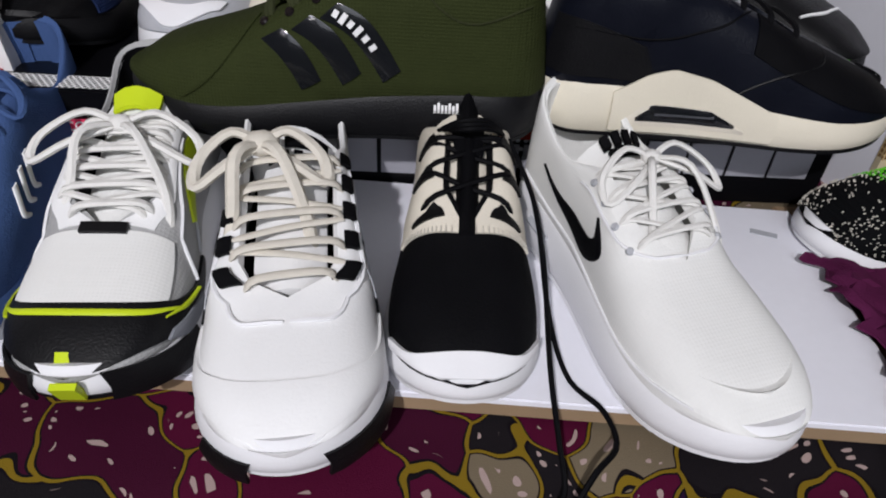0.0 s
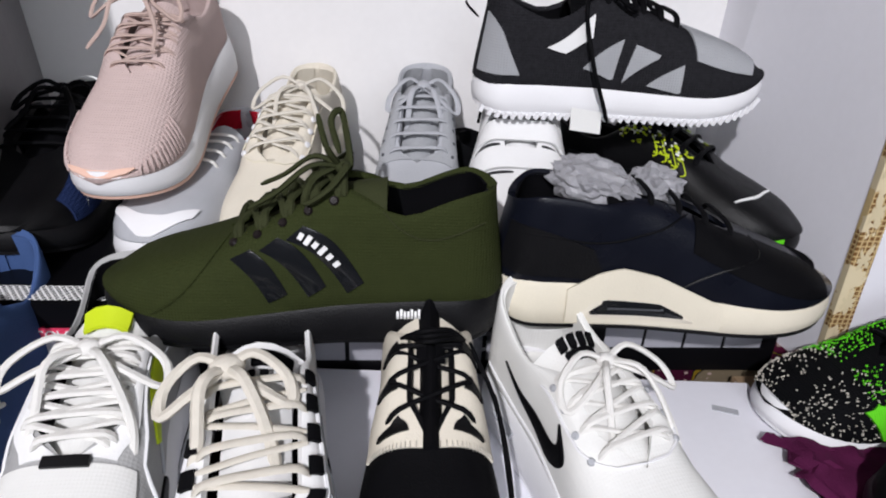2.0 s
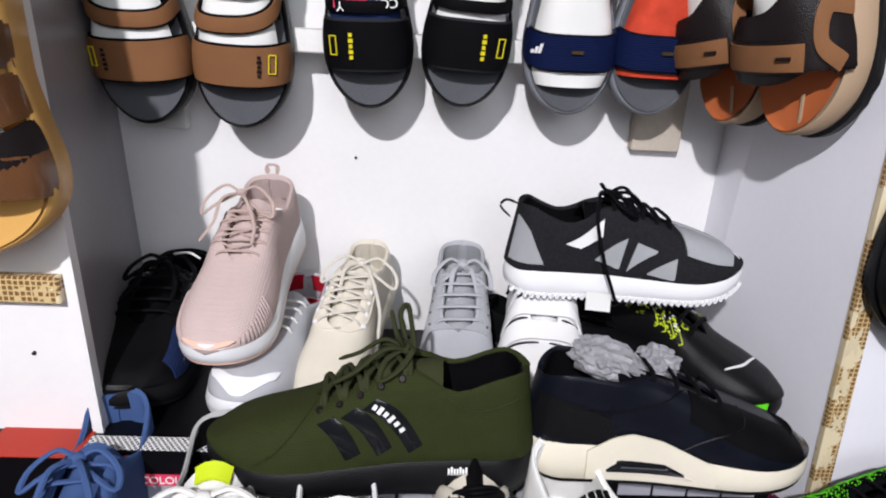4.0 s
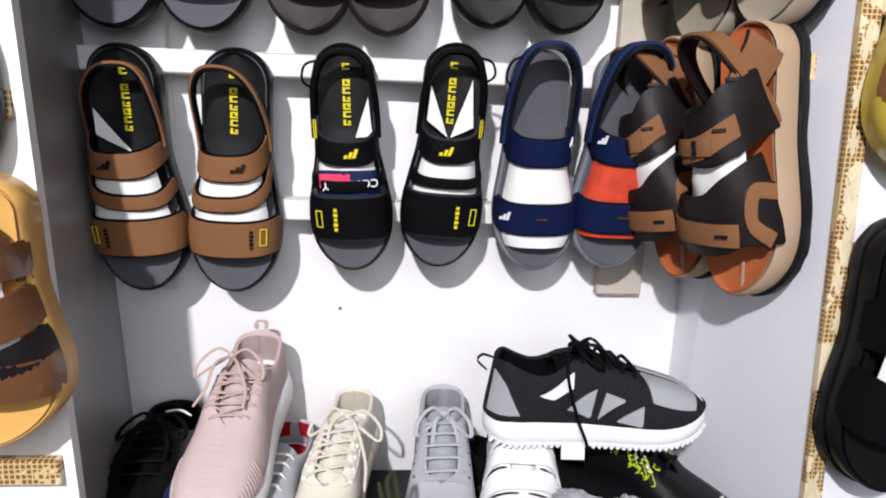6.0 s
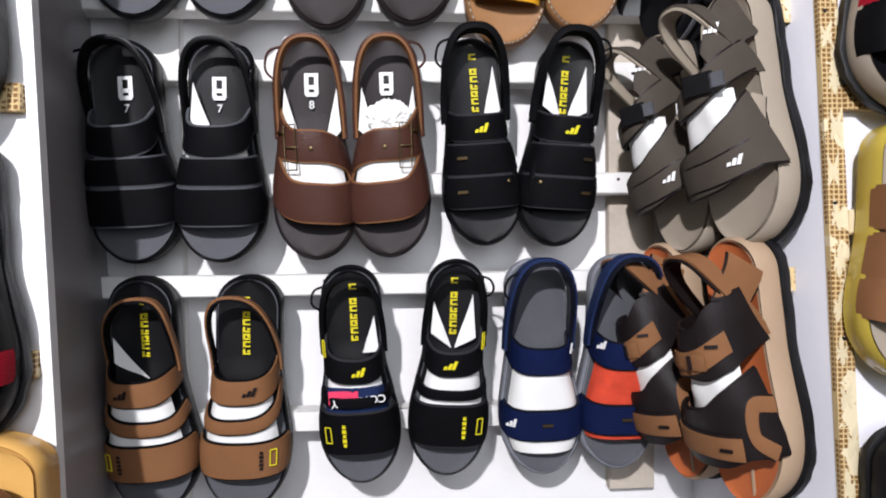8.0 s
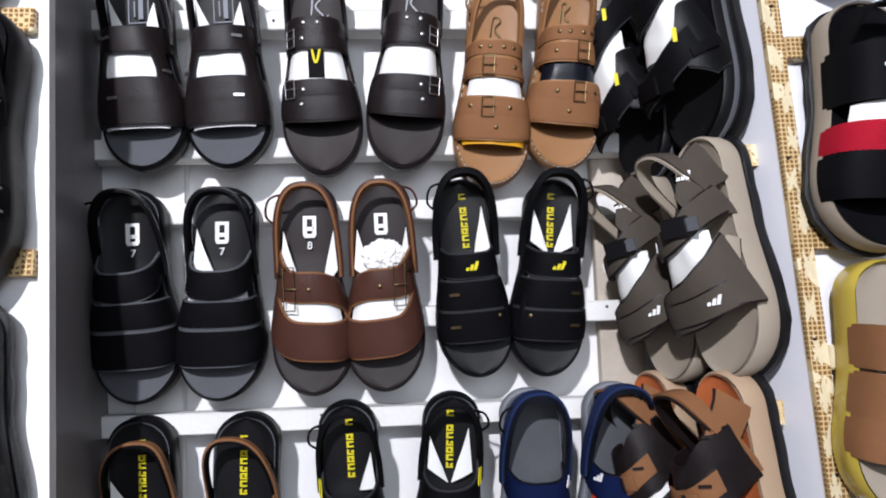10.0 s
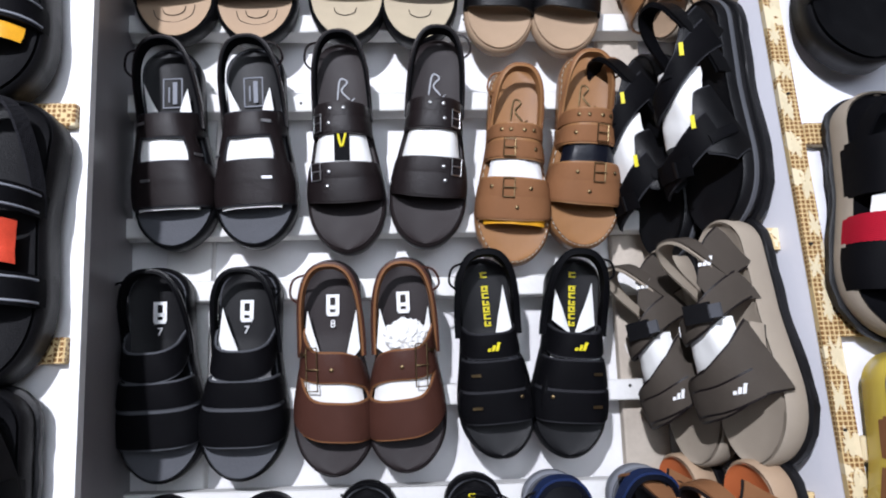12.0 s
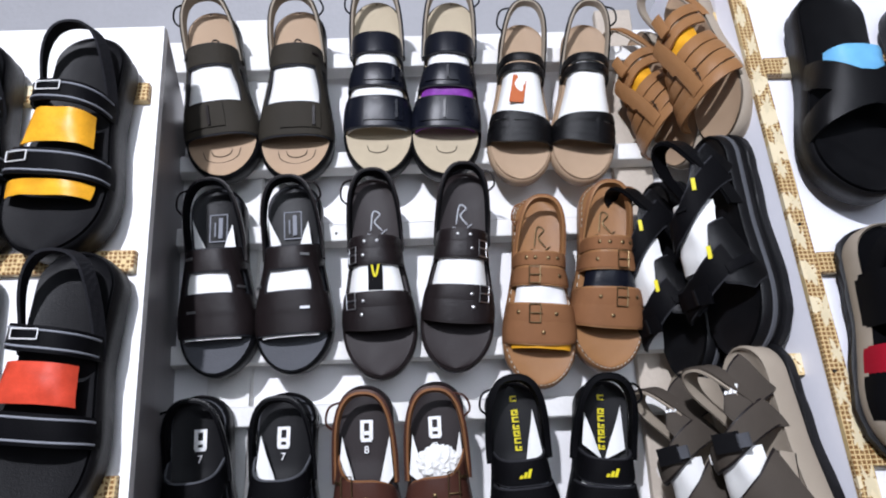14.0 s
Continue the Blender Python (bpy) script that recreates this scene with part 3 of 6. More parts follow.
def joined(parts):
    """Several bmeshes as one."""
    out = bmesh.new()
    for o in parts:
        me = bpy.data.meshes.new("m")
        o.to_mesh(me)
        o.free()
        out.from_mesh(me)
        bpy.data.meshes.remove(me)
    return out


def loop_at(L, W, side, zi, kw, h, t):
    """A point on the sling strap, t from 0 on the left to 1 on the right."""
    bm = loop_bm(L, W, side, zi, kw, **h)
    bm.verts.ensure_lookup_table()
    p = bm.verts[29 + int(28 * t)].co.copy()
    bm.free()
    return p


def detail(form, strap, st, what, s, v, w, mt, up=0.0):
    """A buckle, loop, rivet or print on a strap."""
    at = form.at(s, v, 0.0052 + up)
    ex = (form.at(s, min(0.98, v + 0.05), 0.005) - form.at(s, max(-0.98, v - 0.05), 0.005)).normalized()
    ey = (form.at(s - 0.02, v, 0.005) - form.at(s + 0.02, v, 0.005)).normalized()
    ey = (ey - ex * ex.dot(ey)).normalized()
    n = ex.cross(ey)
    if what in ("ring", "yring"):
        rm = YELLOW if what == "yring" else st.get("metal", METAL)
        bw, bh, r = (0.008, 0.020, 0.0012) if what == "yring" else (0.015, w * 1.05, 0.0013)
        q = [at + ex * i * bw / 2 + ey * j * bh / 2 for i, j in ((-1, -1), (1, -1), (1, 1), (-1, 1), (-1, -1))]
        bm = joined([tube([a, b], r, 2, 5) for a, b in zip(q, q[1:])])
        part("buckle", bm, rm, strap, "yellow edging loop" if what == "yring" else "square buckle frame")
        if what == "ring":
            part("buckle_pin", tube([at - ex * bw * 0.5, at + n * 0.001, at + ex * bw * 0.7], 0.0009, 6, 5), rm, strap)
    elif what == "rivet":
        bm = bmesh.new()
        bmesh.ops.create_uvsphere(bm, u_segments=8, v_segments=5, radius=0.0028, matrix=Matrix.Translation(at - n * 0.001) @ Matrix((ex, ey, n)).transposed().to_4x4() @ Matrix.Diagonal((1, 1, 0.5, 1)))
        part("rivet", bm, st.get("metal", METAL), strap)
    elif what in ("pad", "tab"):
        d = 0.18 if what == "pad" else 0.30
        part("strap_tab", form.strip([(s, max(-0.95, v - d)), (s, v), (s, min(0.95, v + d))], (w * 0.72, w * 0.72), 0.0062 + up, 14, 0.003), st.get("pad", mt), strap, "hook and loop tab")
        part("tab_loop", plate(at + ex * 0.014 + n * 0.002, ex, ey, 0.004, w * 0.62, 0.0024), st.get("metal", mt), strap)
    elif what == "clip":
        part("clip_body", plate(at + n * 0.001, ex, ey, 0.030, w * 0.72, 0.006), BLACK_R, strap, "black plastic side-release clip")
        part("clip_prong", plate(at + ex * 0.020 + n * 0.002, ex, ey, 0.014, w * 0.5, 0.004), GREY_R, strap)
    elif what == "slit":
        part("strap_loop", plate(at, ex, ey, 0.013, 0.0034, 0.0014), st.get("metal", METAL), strap)
    elif what == "tri":
        bars = [plate(at + ex * (0.0055 * i - 0.0055) + ey * ((0.004 + 0.0035 * i) / 2 - 0.006) - n * 0.0006, ex, ey + 0.35 * ex, 0.0038, 0.004 + 0.0035 * i, 0.001) for i in range(3)]
        part("print_mark", joined(bars), st.get("mark", YELLOW), strap, "three slanting bars printed")
    elif what == "mark":
        part("print_mark", joined([plate(at + ey * (k - 2) * w * 0.12 - n * 0.0006, ex, ey, 0.005 if k % 2 else 0.0038, w * 0.08, 0.001) for k in range(5)]), st.get("mark", YELLOW), strap, "small upright print")
    elif what == "flash":
        part("print_mark", plate(at - n * 0.0004, ex, ey, 0.005, 0.016, 0.0012), st.get("mark", YELLOW), strap, "small bright tab")
    elif what == "wide":
        q = [at + ex * i * 0.014 + ey * j * w * 0.19 - n * 0.0002 for i, j in ((-1, -1), (1, -1), (1, 1), (-1, 1), (-1, -1))]
        part("reflective_frame", joined([tube([a, b], 0.0012, 2, 4) for a, b in zip(q, q[1:])]), CLEAN, strap, "pale reflective rectangle")


PAPERS = []


def sandal(m, st, side, label, group):
    """One open sandal: heel towards +y, toe towards -y, footbed up."""
    L, W, T = st["L"], st["W"], st.get("T", 0.026)
    kw = st.get("kw", {})
    ob = thing("sandal", m, label, "sandal", group)
    spring = st.get("spring", 0.008)

    def zf(s):
        return spring * max(0, (s - 0.7) / 0.3) ** 2 + 0.006 * max(0, (0.35 - s) / 0.35)
    lip = st.get("lip", 0.003)
    if st.get("tread"):
        low = sole_bm(L + 0.006, W + 0.006, side, [(0.004, lambda s: zf(s)), (0.0, lambda s: zf(s) + 0.004), (0.0, lambda s: zf(s) + T * 0.32), (0.003, lambda s: zf(s) + T * 0.36)], **kw)
        bm = low
        for v in bm.verts:
            f = 1 + 0.018 * math.sin(v.co.y * 430)
            v.co.x *= f
        part("outsole", low, st["tread"], ob, "dark ridged rubber outsole")
        part("sole", sole_bm(L, W, side, [(0.002, lambda s: zf(s) + T * 0.34), (0.0, lambda s: zf(s) + T * 0.55), (0.0005, lambda s: zf(s) + T), (0.003, lambda s: zf(s) + T + lip), (0.006, lambda s: zf(s) + T)], **kw), st["sole"], ob)
    else:
        part("sole", sole_bm(L, W, side, [(0.004, lambda s: zf(s)), (0.001, lambda s: zf(s) + 0.003), (0.0015, lambda s: zf(s) + T * 0.45), (0.0, lambda s: zf(s) + T * 0.55), (0.0005, lambda s: zf(s) + T), (0.003, lambda s: zf(s) + T + lip), (0.006, lambda s: zf(s) + T)], **kw), st["sole"], ob)
    if st.get("line"):
        part("sole_line", sole_bm(L, W, side, [(0.0, lambda s: zf(s) + T * 0.58), (-0.0012, lambda s: zf(s) + T * 0.61), (-0.0012, lambda s: zf(s) + T * 0.72), (0.0, lambda s: zf(s) + T * 0.75)], **kw), st["line"], ob, "pale line round the sole")
    zi = T + 0.001
    part("footbed", footbed_bm(L, W, side, 0.005, lambda s: zf(s) + zi + 0.001, 0.003, **kw), st["bed"], ob)
    if st.get("heel_bed"):
        part("heel_bed", footbed_bm(L, W, side, 0.007, lambda s: zf(s) + zi + 0.0017, 0.003, top=0.60, **kw), st["heel_bed"], ob, "black heel half of the footbed")
    if st.get("stitch"):
        bm = bmesh.new()
        r = ring(L, W, side, 0.004, lambda s: zf(s) + T + lip + 0.0005, **kw)
        pts = smooth_path(r + r[:1], 150)
        for a, b in list(zip(pts, pts[1:]))[::2]:
            tube([a, b], 0.0009, 2, 4, bm=bm)
        tagged(part("stitching", bm, st["stitch"], ob, "pale stitching round the welt"), kind="stuff")
    for (s0, s1, x0, x1, mt) in st.get("toe_marks", ()):
        bm = plate((x0 * W, L * (0.5 - (s0 + s1) / 2), zf((s0 + s1) / 2) + zi + 0.0035), (1, 0, 0), (0, 1, 0), x1 * W, (s1 - s0) * L)
        part("footbed_print", bm, mt, ob)
    for k in range(st.get("swirl", 0)):
        w = 0.016 + 0.013 * k
        part("toe_groove", tube([(-w, -L * 0.33, zi + 0.004), (-w * 0.8, -L * 0.33 - w * 0.55, zi + 0.005), (0, -L * 0.33 - w * 0.8, zi + 0.005), (w * 0.8, -L * 0.33 - w * 0.55, zi + 0.005), (w, -L * 0.33, zi + 0.004)], 0.0006, 12, 4), st["bed_dark"], ob)
    if st.get("print"):
        kind, pm = st["print"][:2]
        y0 = L * 0.27
        if kind == "bars":
            for k in range(8):
                if k == 1:
                    continue
                yy = y0 + 0.036 - 0.0092 * k
                strokes = ((0.0, 0.003, 0.012, 0.0018), (-0.004, 0.0, 0.0035, 0.0062), (0.0, -0.0026, 0.012, 0.0018), (0.0035, 0.0005, 0.0045, 0.0024))
                bm = joined([plate((bx * 0.75, yy + by, zi + 0.0052 - 0.0003 * k), (1, 0, 0), (0, 1, 0), bw * 0.75, bh) for bx, by, bw, bh in (strokes[:3], strokes[1:], strokes)[k % 3]])
                part("footbed_print", bm, pm, ob, "yellow print stroke")
        if kind == "label":
            for bx, by, bw, bh in ((0, 0.021, 0.026, 0.0015), (0, -0.021, 0.026, 0.0015), (0.0125, 0, 0.0015, 0.042), (-0.0125, 0, 0.0015, 0.042), (0.003, 0, 0.006, 0.032), (-0.005, -0.002, 0.002, 0.022)):
                part("footbed_print", plate((bx, y0 + by, zi + 0.0045), (1, 0, 0), (0, 1, 0), bw, bh), pm, ob)
        if kind == "crest":
            for bx, by, bw, bh in ((-0.006, 0.004, 0.005, 0.026), (0.006, 0.004, 0.005, 0.026), (0, 0.0, 0.012, 0.005), (0, 0.015, 0.008, 0.004), (0, -0.009, 0.014, 0.005)):
                part("footbed_print", plate((bx, y0 + by, zi + 0.0045), (1, 0, 0), (0, 1, 0), bw, bh), pm, ob)
        if len(st["print"]) > 2:
            part("size_number", moved(text_bm(st["print"][2], 0.014), Matrix.Translation((0, y0 - 0.022, zi + 0.004))), pm, ob)
        if kind in ("script", "script2"):
            part("footbed_print", tube([(-0.008, y0 - 0.014, zi + 0.004), (-0.004, y0 + 0.016, zi + 0.004), (0.006, y0 + 0.012, zi + 0.004), (-0.002, y0, zi + 0.004), (0.009, y0 - 0.014, zi + 0.004)], 0.0011, 20, 4, 0.5), pm, ob)
            part("footbed_print", tube([(-0.014, y0 - 0.018, zi + 0.004), (0.004, y0 - 0.021, zi + 0.004), (0.016, y0 - 0.012, zi + 0.004)], 0.0008, 10, 4, 0.5), pm, ob)
    form = Form(L, W, side, lambda s: zf(s) + zi, kw, st.get("rise", 1.0))
    sg = 1 if side < 0 or st.get("plain") else -1
    for k, spec in enumerate(st["straps"]):
        if not isinstance(spec[0], tuple):
            sl, sr, w, _, mt = spec[:5]
            spec = (((sl, -1), ((sl + sr) / 2 + 0.012, 0), (sr, 1)), w, mt, *[(what, sl + (sr - sl) * t, 2 * t - 1) for what, t, _ in spec[5:]])
        pts, w, mt = spec[:3]
        reach = 0.90 if st.get("plain") else 1.0
        pts = [(s, v * sg * reach) for s, v in pts]
        ws = w if isinstance(w, tuple) else (w, w)
        up = st.get("layer", 0.0) * k
        strap = part("strap", form.strip(pts, ws, 0.0032 + up, 26, 0.0040), mt, ob)
        edge = st.get("edge")
        if edge and max(ws) > 0.012:
            part("strap_piping", form.strip(pts, [q + 0.0045 for q in ws], 0.0016 + up, 26, 0.0032), edge, strap)
        if st.get("trim"):
            for e in (-1, 1):
                part("strap_trim", form.strip([(s + e * (max(ws) / 2 - 0.0045) / L, v * 0.9) for s, v in pts], (0.0022, 0.0022), 0.0042, 26, 0.002), st["trim"], strap)
        for what, s, v in spec[3:]:
            detail(form, strap, st, what, s, v * sg * 0.68, max(ws), mt, up)
    if st.get("heel"):
        h = st["heel"]
        if isinstance(h, tuple):
            h = dict(s0=h[0] + 0.04, z0=h[1], z1=h[2], bw=h[3], back=max(0.004, 0.008 - h[5]), mat=h[4])
        h = dict(h)
        hm, lining = h.pop("mat"), h.pop("lining", None)
        h["drift"] = h.get("drift", 0.0) * sg
        part("heel_strap", loop_bm(L, W, side, zi, kw, **h), hm, ob)
        if lining:
            part("heel_lining", loop_bm(L, W, side, zi, kw, **dict(h, inset=0.0032, bw=h["bw"] + 0.001, z0=h["z0"] + 0.0005, z1=h["z1"] + 0.0005)), lining, ob, "padded strap lining")
        if st.get("keeper"):
            p = loop_at(L, W, side, zi, kw, h, 0.80 if sg < 0 else 0.20)
            q = loop_at(L, W, side, zi, kw, h, 0.62 if sg < 0 else 0.38)
            o = Vector((sg * -0.014, 0.004, 0.004))
            part("strap_end", tube([p, p.lerp(q, 0.2) + o, p.lerp(q, 0.7) + o * 1.1, q], 0.0016, 14, 5), st["keeper"], ob, "loose strap end")
    if st.get("band"):
        s0, s1, w, mt = st["band"]
        part("centre_strap", form.strip([(s0, 0.02), (s1, 0.02)], (w * 2, w * 2), 0.001), mt, ob)
    for s0, s1, _, mt, *more in st.get("paper", ()):
        lab = more[0] if more else "white packing paper rolled inside a sandal"
        vw = st.get("paper_w", 0.72)
        bm = form.patch([(s0, -vw), (s0, vw), (s1, vw * 0.94), (s1, -vw)], -0.0035, 10, 14, 0.0008)
        for v in bm.verts:
            v.co.z += 0.0035 * noise.noise(v.co * 32 + Vector(m.translation) * 9) + 0.0015 * noise.noise(v.co * 90)
        PAPERS.append(solo("packing_paper", bm, mt, m, lab, "packing paper", "paper inside the sandals"))
    for (x0, y0), (x1, y1), (x2, y2) in st.get("flaps", ()):
        z = zi + 0.014
        rows = []
        for t in np.linspace(0, 1, 5):
            a = Vector((x0 + (x1 - x0) * t, y0 + (y1 - y0) * t, z + 0.008 * t))
            b = Vector((x2, y2, z - 0.004)).lerp(Vector((x1, y1, z + 0.008)), 0.35 * t)
            rows.append([a.lerp(b, u) + Vector((0, 0, 0.003 * math.sin(3.1 * u))) for u in np.linspace(0, 1, 5)])
        solo("paper_flap", thick(grid_bm(rows), 0.0006), st.get("flap", PAPER), m, "folded white card tucked inside a sandal", "packing paper", "paper inside the sandals")
    return ob


# ---- the setting ----
def wall_y(z):
    """The back board leans a little forwards."""
    return 0.79 - 0.038 * (z - 1.15)


def setting(name, bm, material, label, category="", smooth=False):
    return solo(name, bm, material, Matrix(), label, category, "", "structure", smooth)


def prism_bm(quad, z0, z1):
    """An upright prism over a quad of the plan."""
    return grid_bm([[(x, y, z0) for x, y in quad], [(x, y, z1) for x, y in quad]], close=True)


def closed(bm):
    bmesh.ops.holes_fill(bm, edges=bm.edges[:])
    return bm


def lean_box(x0, x1, z0, z1, d0, d1):
    """A board on the back wall from depth d0 to d1 in front of it."""
    bm = bmesh.new()
    v = [bm.verts.new((x, wall_y(z) - d, z)) for z in (z0, z1) for d in (d0, d1) for x in (x0, x1)]
    for q in ((0, 1, 3, 2), (4, 5, 7, 6), (0, 1, 5, 4), (2, 3, 7, 6), (0, 2, 6, 4), (1, 3, 7, 5)):
        bm.faces.new([v[i] for i in q])
    return bm


setting("wall_back", lean_box(-0.53, 0.44, 0.5, 2.37, -0.02, 0.0), BOARD, "white painted board behind the sandal rows", "wall")
setting("wall_north", box_bm(-3.2, 3.2, 0.90, 1.0, 0, 3.0), PLASTER, "grey plaster wall behind the display", "wall")
# Unseen walls and ceiling, added to close the room for ambient fill.
setting("bounce_wall_south", box_bm(-3.2, 3.2, -3.1, -3.0, 0, 3.0), ROOMM, "unseen wall behind the camera, added to bounce light", "wall")
setting("bounce_wall_west", box_bm(-3.3, -3.2, -3.1, 1.0, 0, 3.0), ROOMM, "unseen side wall, added to bounce light", "wall")
setting("bounce_wall_east", box_bm(3.2, 3.3, -3.1, 1.0, 0, 3.0), ROOMM, "unseen side wall, added to bounce light", "wall")
setting("floor", box_bm(-3.3, 3.3, -3.1, 1.0, -0.1, 0), FLOORM, "grey cement floor", "floor")
setting("ceiling", box_bm(-3.3, 3.3, -3.1, 1.0, 3.0, 3.1), ROOMM, "unseen ceiling, added to bounce light", "ceiling")

LY, RX, RY = 0.505, 0.402, 0.53


def left_edge(z):
    """The left panel's free edge leans outwards with height."""
    return -0.373 - 0.050 * (z - 1.5)


def left_corner(z):
    """So does the inner corner behind it."""
    return -0.442 - 0.056 * (z - 1.5)


def tapered_bm(quad_at, z0, z1):
    """A prism whose plan changes from its foot to its top."""
    return closed(grid_bm([[(x, y, z) for x, y in quad_at(z)] for z in (z0, z1)], close=True))


setting("wall_left_return", tapered_bm(lambda z: [(left_edge(z), LY + 0.012), (left_edge(z) - 0.02, LY + 0.012), (left_corner(z) - 0.03, 0.80), (left_corner(z), 0.80)], 0.55, 2.215), GREYJ, "dark grey laminate side board of the alcove", "wall")
setting("wall_left_panel", tapered_bm(lambda z: [(-1.2, LY), (left_edge(z) + 0.002, LY), (left_edge(z) + 0.002, LY + 0.012), (-1.2, LY + 0.012)], 0.55, 2.21), BOARD, "white painted panel beside the alcove", "wall")
def right_edge(z):
    """The corner batten leans inwards with height."""
    return RX - 0.030 * (z - 1.5)


setting("wall_right_return", tapered_bm(lambda z: [(right_edge(z) + 0.001, RY), (right_edge(z) + 0.020, RY), (0.40, 0.80), (0.377, 0.80)], 0.55, 2.45), BOARD_C, "cool white laminate side board of the alcove", "wall")
setting("wall_right_panel", tapered_bm(lambda z: [(right_edge(z) + 0.020, RY + 0.004), (1.2, RY + 0.004), (1.2, RY + 0.016), (right_edge(z) + 0.020, RY + 0.016)], 0.55, 2.45), BOARD_C, "cool white laminate panel beside the alcove", "wall")
setting("trim_corner", tapered_bm(lambda z: [(right_edge(z), RY - 0.008), (right_edge(z) + 0.021, RY - 0.008), (right_edge(z) + 0.021, RY), (right_edge(z), RY)], 0.6, 2.45), FLORAL, "corner batten wrapped in brown floral tape", "trim")
setting("trim_left", tapered_bm(lambda z: [(left_edge(z) - 0.006, LY - 0.004), (left_edge(z) + 0.004, LY - 0.004), (left_edge(z) + 0.004, LY - 0.0005), (left_edge(z) - 0.006, LY - 0.0005)], 0.56, 2.2), BOARD, "thin white edging strip of the panel", "trim")

SLAT_Z = (1.257, 1.435, 1.565, 1.711, 1.800, 1.982, 2.105, 2.288)
for k, z in enumerate(SLAT_Z):
    bm = lean_box(left_corner(z) + 0.006, 0.372, z - 0.014, z + 0.014, 0.018, 0.050)
    bmesh.ops.bevel(bm, geom=bm.edges[:], offset=0.0015, segments=1, affect="EDGES")
    ob = solo("wall_slat", bm, SLATM, Matrix(), "whitewashed wooden slat nailed across the board", "slat", "slats behind the sandals", smooth=False)
for x in (-0.36, 0.28):
    bm = lean_box(x - 0.032, x + 0.032, 1.14, 2.40, 0.0, 0.018)
    bmesh.ops.bevel(bm, geom=bm.edges[:], offset=0.0015, segments=1, affect="EDGES")
    solo("wall_batten", bm, WOODB if x > 0 else SLATM, Matrix(), "pale upright wooden batten under the slats", "batten", "upright battens", smooth=False)


def nail(x, y, z, n):
    bm = bmesh.new()
    bmesh.ops.create_cone(bm, cap_ends=True, segments=10, radius1=0.0022, radius2=0.0016, depth=0.003, matrix=Matrix.Translation((x, y, z)) @ Vector(n).to_track_quat("Z", "Y").to_matrix().to_4x4())
    solo("nail", bm, NAILM, Matrix(), "dark nail head in the white board", "nail", "nail heads")


# side ledges in floral tape
def ledge(x0, x1, y0, y1, z, m=FLORAL):
    solo("side_ledge", box_bm(x0, x1, y0, y1, z - 0.013, z + 0.013, 0.001), m, Matrix(), "short batten in brown floral tape on the panel", "batten", "taped battens", smooth=False)


for z in (1.44, 1.735, 2.02, 2.24):
    solo("side_ledge", closed(prism_bm([(0.385 - 0.014, 0.56), (0.389, 0.56), (0.382, 0.69), (0.382 - 0.018, 0.69)], z - 0.013, z + 0.013)), FLORAL, Matrix(), "short batten in brown floral tape on the side board", "batten", "taped battens", smooth=False)
for z in (1.25, 1.50, 1.63, 1.85, 2.13):
    ledge(right_edge(z) + 0.0215, 0.9, RY - 0.010, RY + 0.004, z)
for z in (1.03, 1.375, 1.62, 1.87, 2.10):
    ledge(-0.9, left_edge(z) - 0.007, LY - 0.012, LY, z)

# ---- the table, the cloth, the boxes ----
setting("table", box_bm(-1.1, 1.1, 0.08, 0.80, 0.0, 0.748, 0.01), WOODB, "wooden stall counter under a cloth", "counter")
rows = []
for i in range(60):
    u = i / 59
    row = []
    for j in range(90):
        x = -1.1 + 2.2 * j / 89
        if u < 0.7:
            y, z = 0.60 - 0.53 * u / 0.7, 0.757
        else:
            y, z = 0.07 - 0.004 * (u - 0.7), 0.757 - (u - 0.7) / 0.3 * 0.62
        n = noise.noise((x * 7, u * 9, 2)) + 0.5 * noise.noise((x * 19, u * 20, 5))
        z += 0.007 * n + (0.002 if u < 0.7 else 0)
        y -= 0.0 if u < 0.7 else 0.02 + 0.02 * noise.noise((x * 9, 0, 7))
        row.append((x, y, z))
    rows.append(row)
solo("table_cloth", thick(grid_bm(rows), 0.002), CLOTH, Matrix(), "crumpled magenta floral cotton cloth over the counter", "cloth")

# white lid under the front row
BZ = 0.785
lid = thing("display_board", pose(0.01, 0.373, 0, 0, 0, -3), "white glossy board on brown card under the front shoes", "board")
part("top_sheet", box_bm(-0.40, 0.315, -0.115, 0.125, BZ - 0.006, BZ, 0.0012), BOARD_C, lid, "", False)
part("card_core", box_bm(-0.398, 0.313, -0.113, 0.123, 0.767, BZ - 0.006), CARD, lid, "brown corrugated card edge", False)


part("stain", plate((0.278, 0.085, BZ + 0.0003), (1, -0.3, 0), (0.3, 1, 0), 0.022, 0.007, 0.0006), GREY_L, lid, "grey-brown scuff mark", False)


def shoe_box(x0, x1, y0, y1, z0, z1, body, lidm, label, rz=0.0):
    cx, cy = (x0 + x1) / 2, (y0 + y1) / 2
    ob = thing("shoe_box", pose(cx, cy, z0, 0, 0, rz), label, "box", "shoe boxes under the back row")
    w, d, h = (x1 - x0) / 2, (y1 - y0) / 2, z1 - z0
    part("box_body", box_bm(-w, w, -d, d, 0, h - 0.004, 0.001), body, ob, "", False)
    part("box_lid", box_bm(-w - 0.003, w + 0.003, -d - 0.003, d + 0.003, h - 0.036, h, 0.0015), lidm, ob, "", False)
    return ob, w, d, h


BT = 0.868
b1, w, d, h = shoe_box(-0.44, -0.115, 0.475, 0.775, 0.764, BT + 0.006, BOXB, BOXB, "black card shoe box with a red label and netted lid edge")
part("print_panel", plate((-w + 0.05, -d + 0.014, h + 0.0012), (1, 0, 0), (0, 1, 0), 0.09, 0.06), BOXR, b1, "red printed corner", False)
bm = bmesh.new()
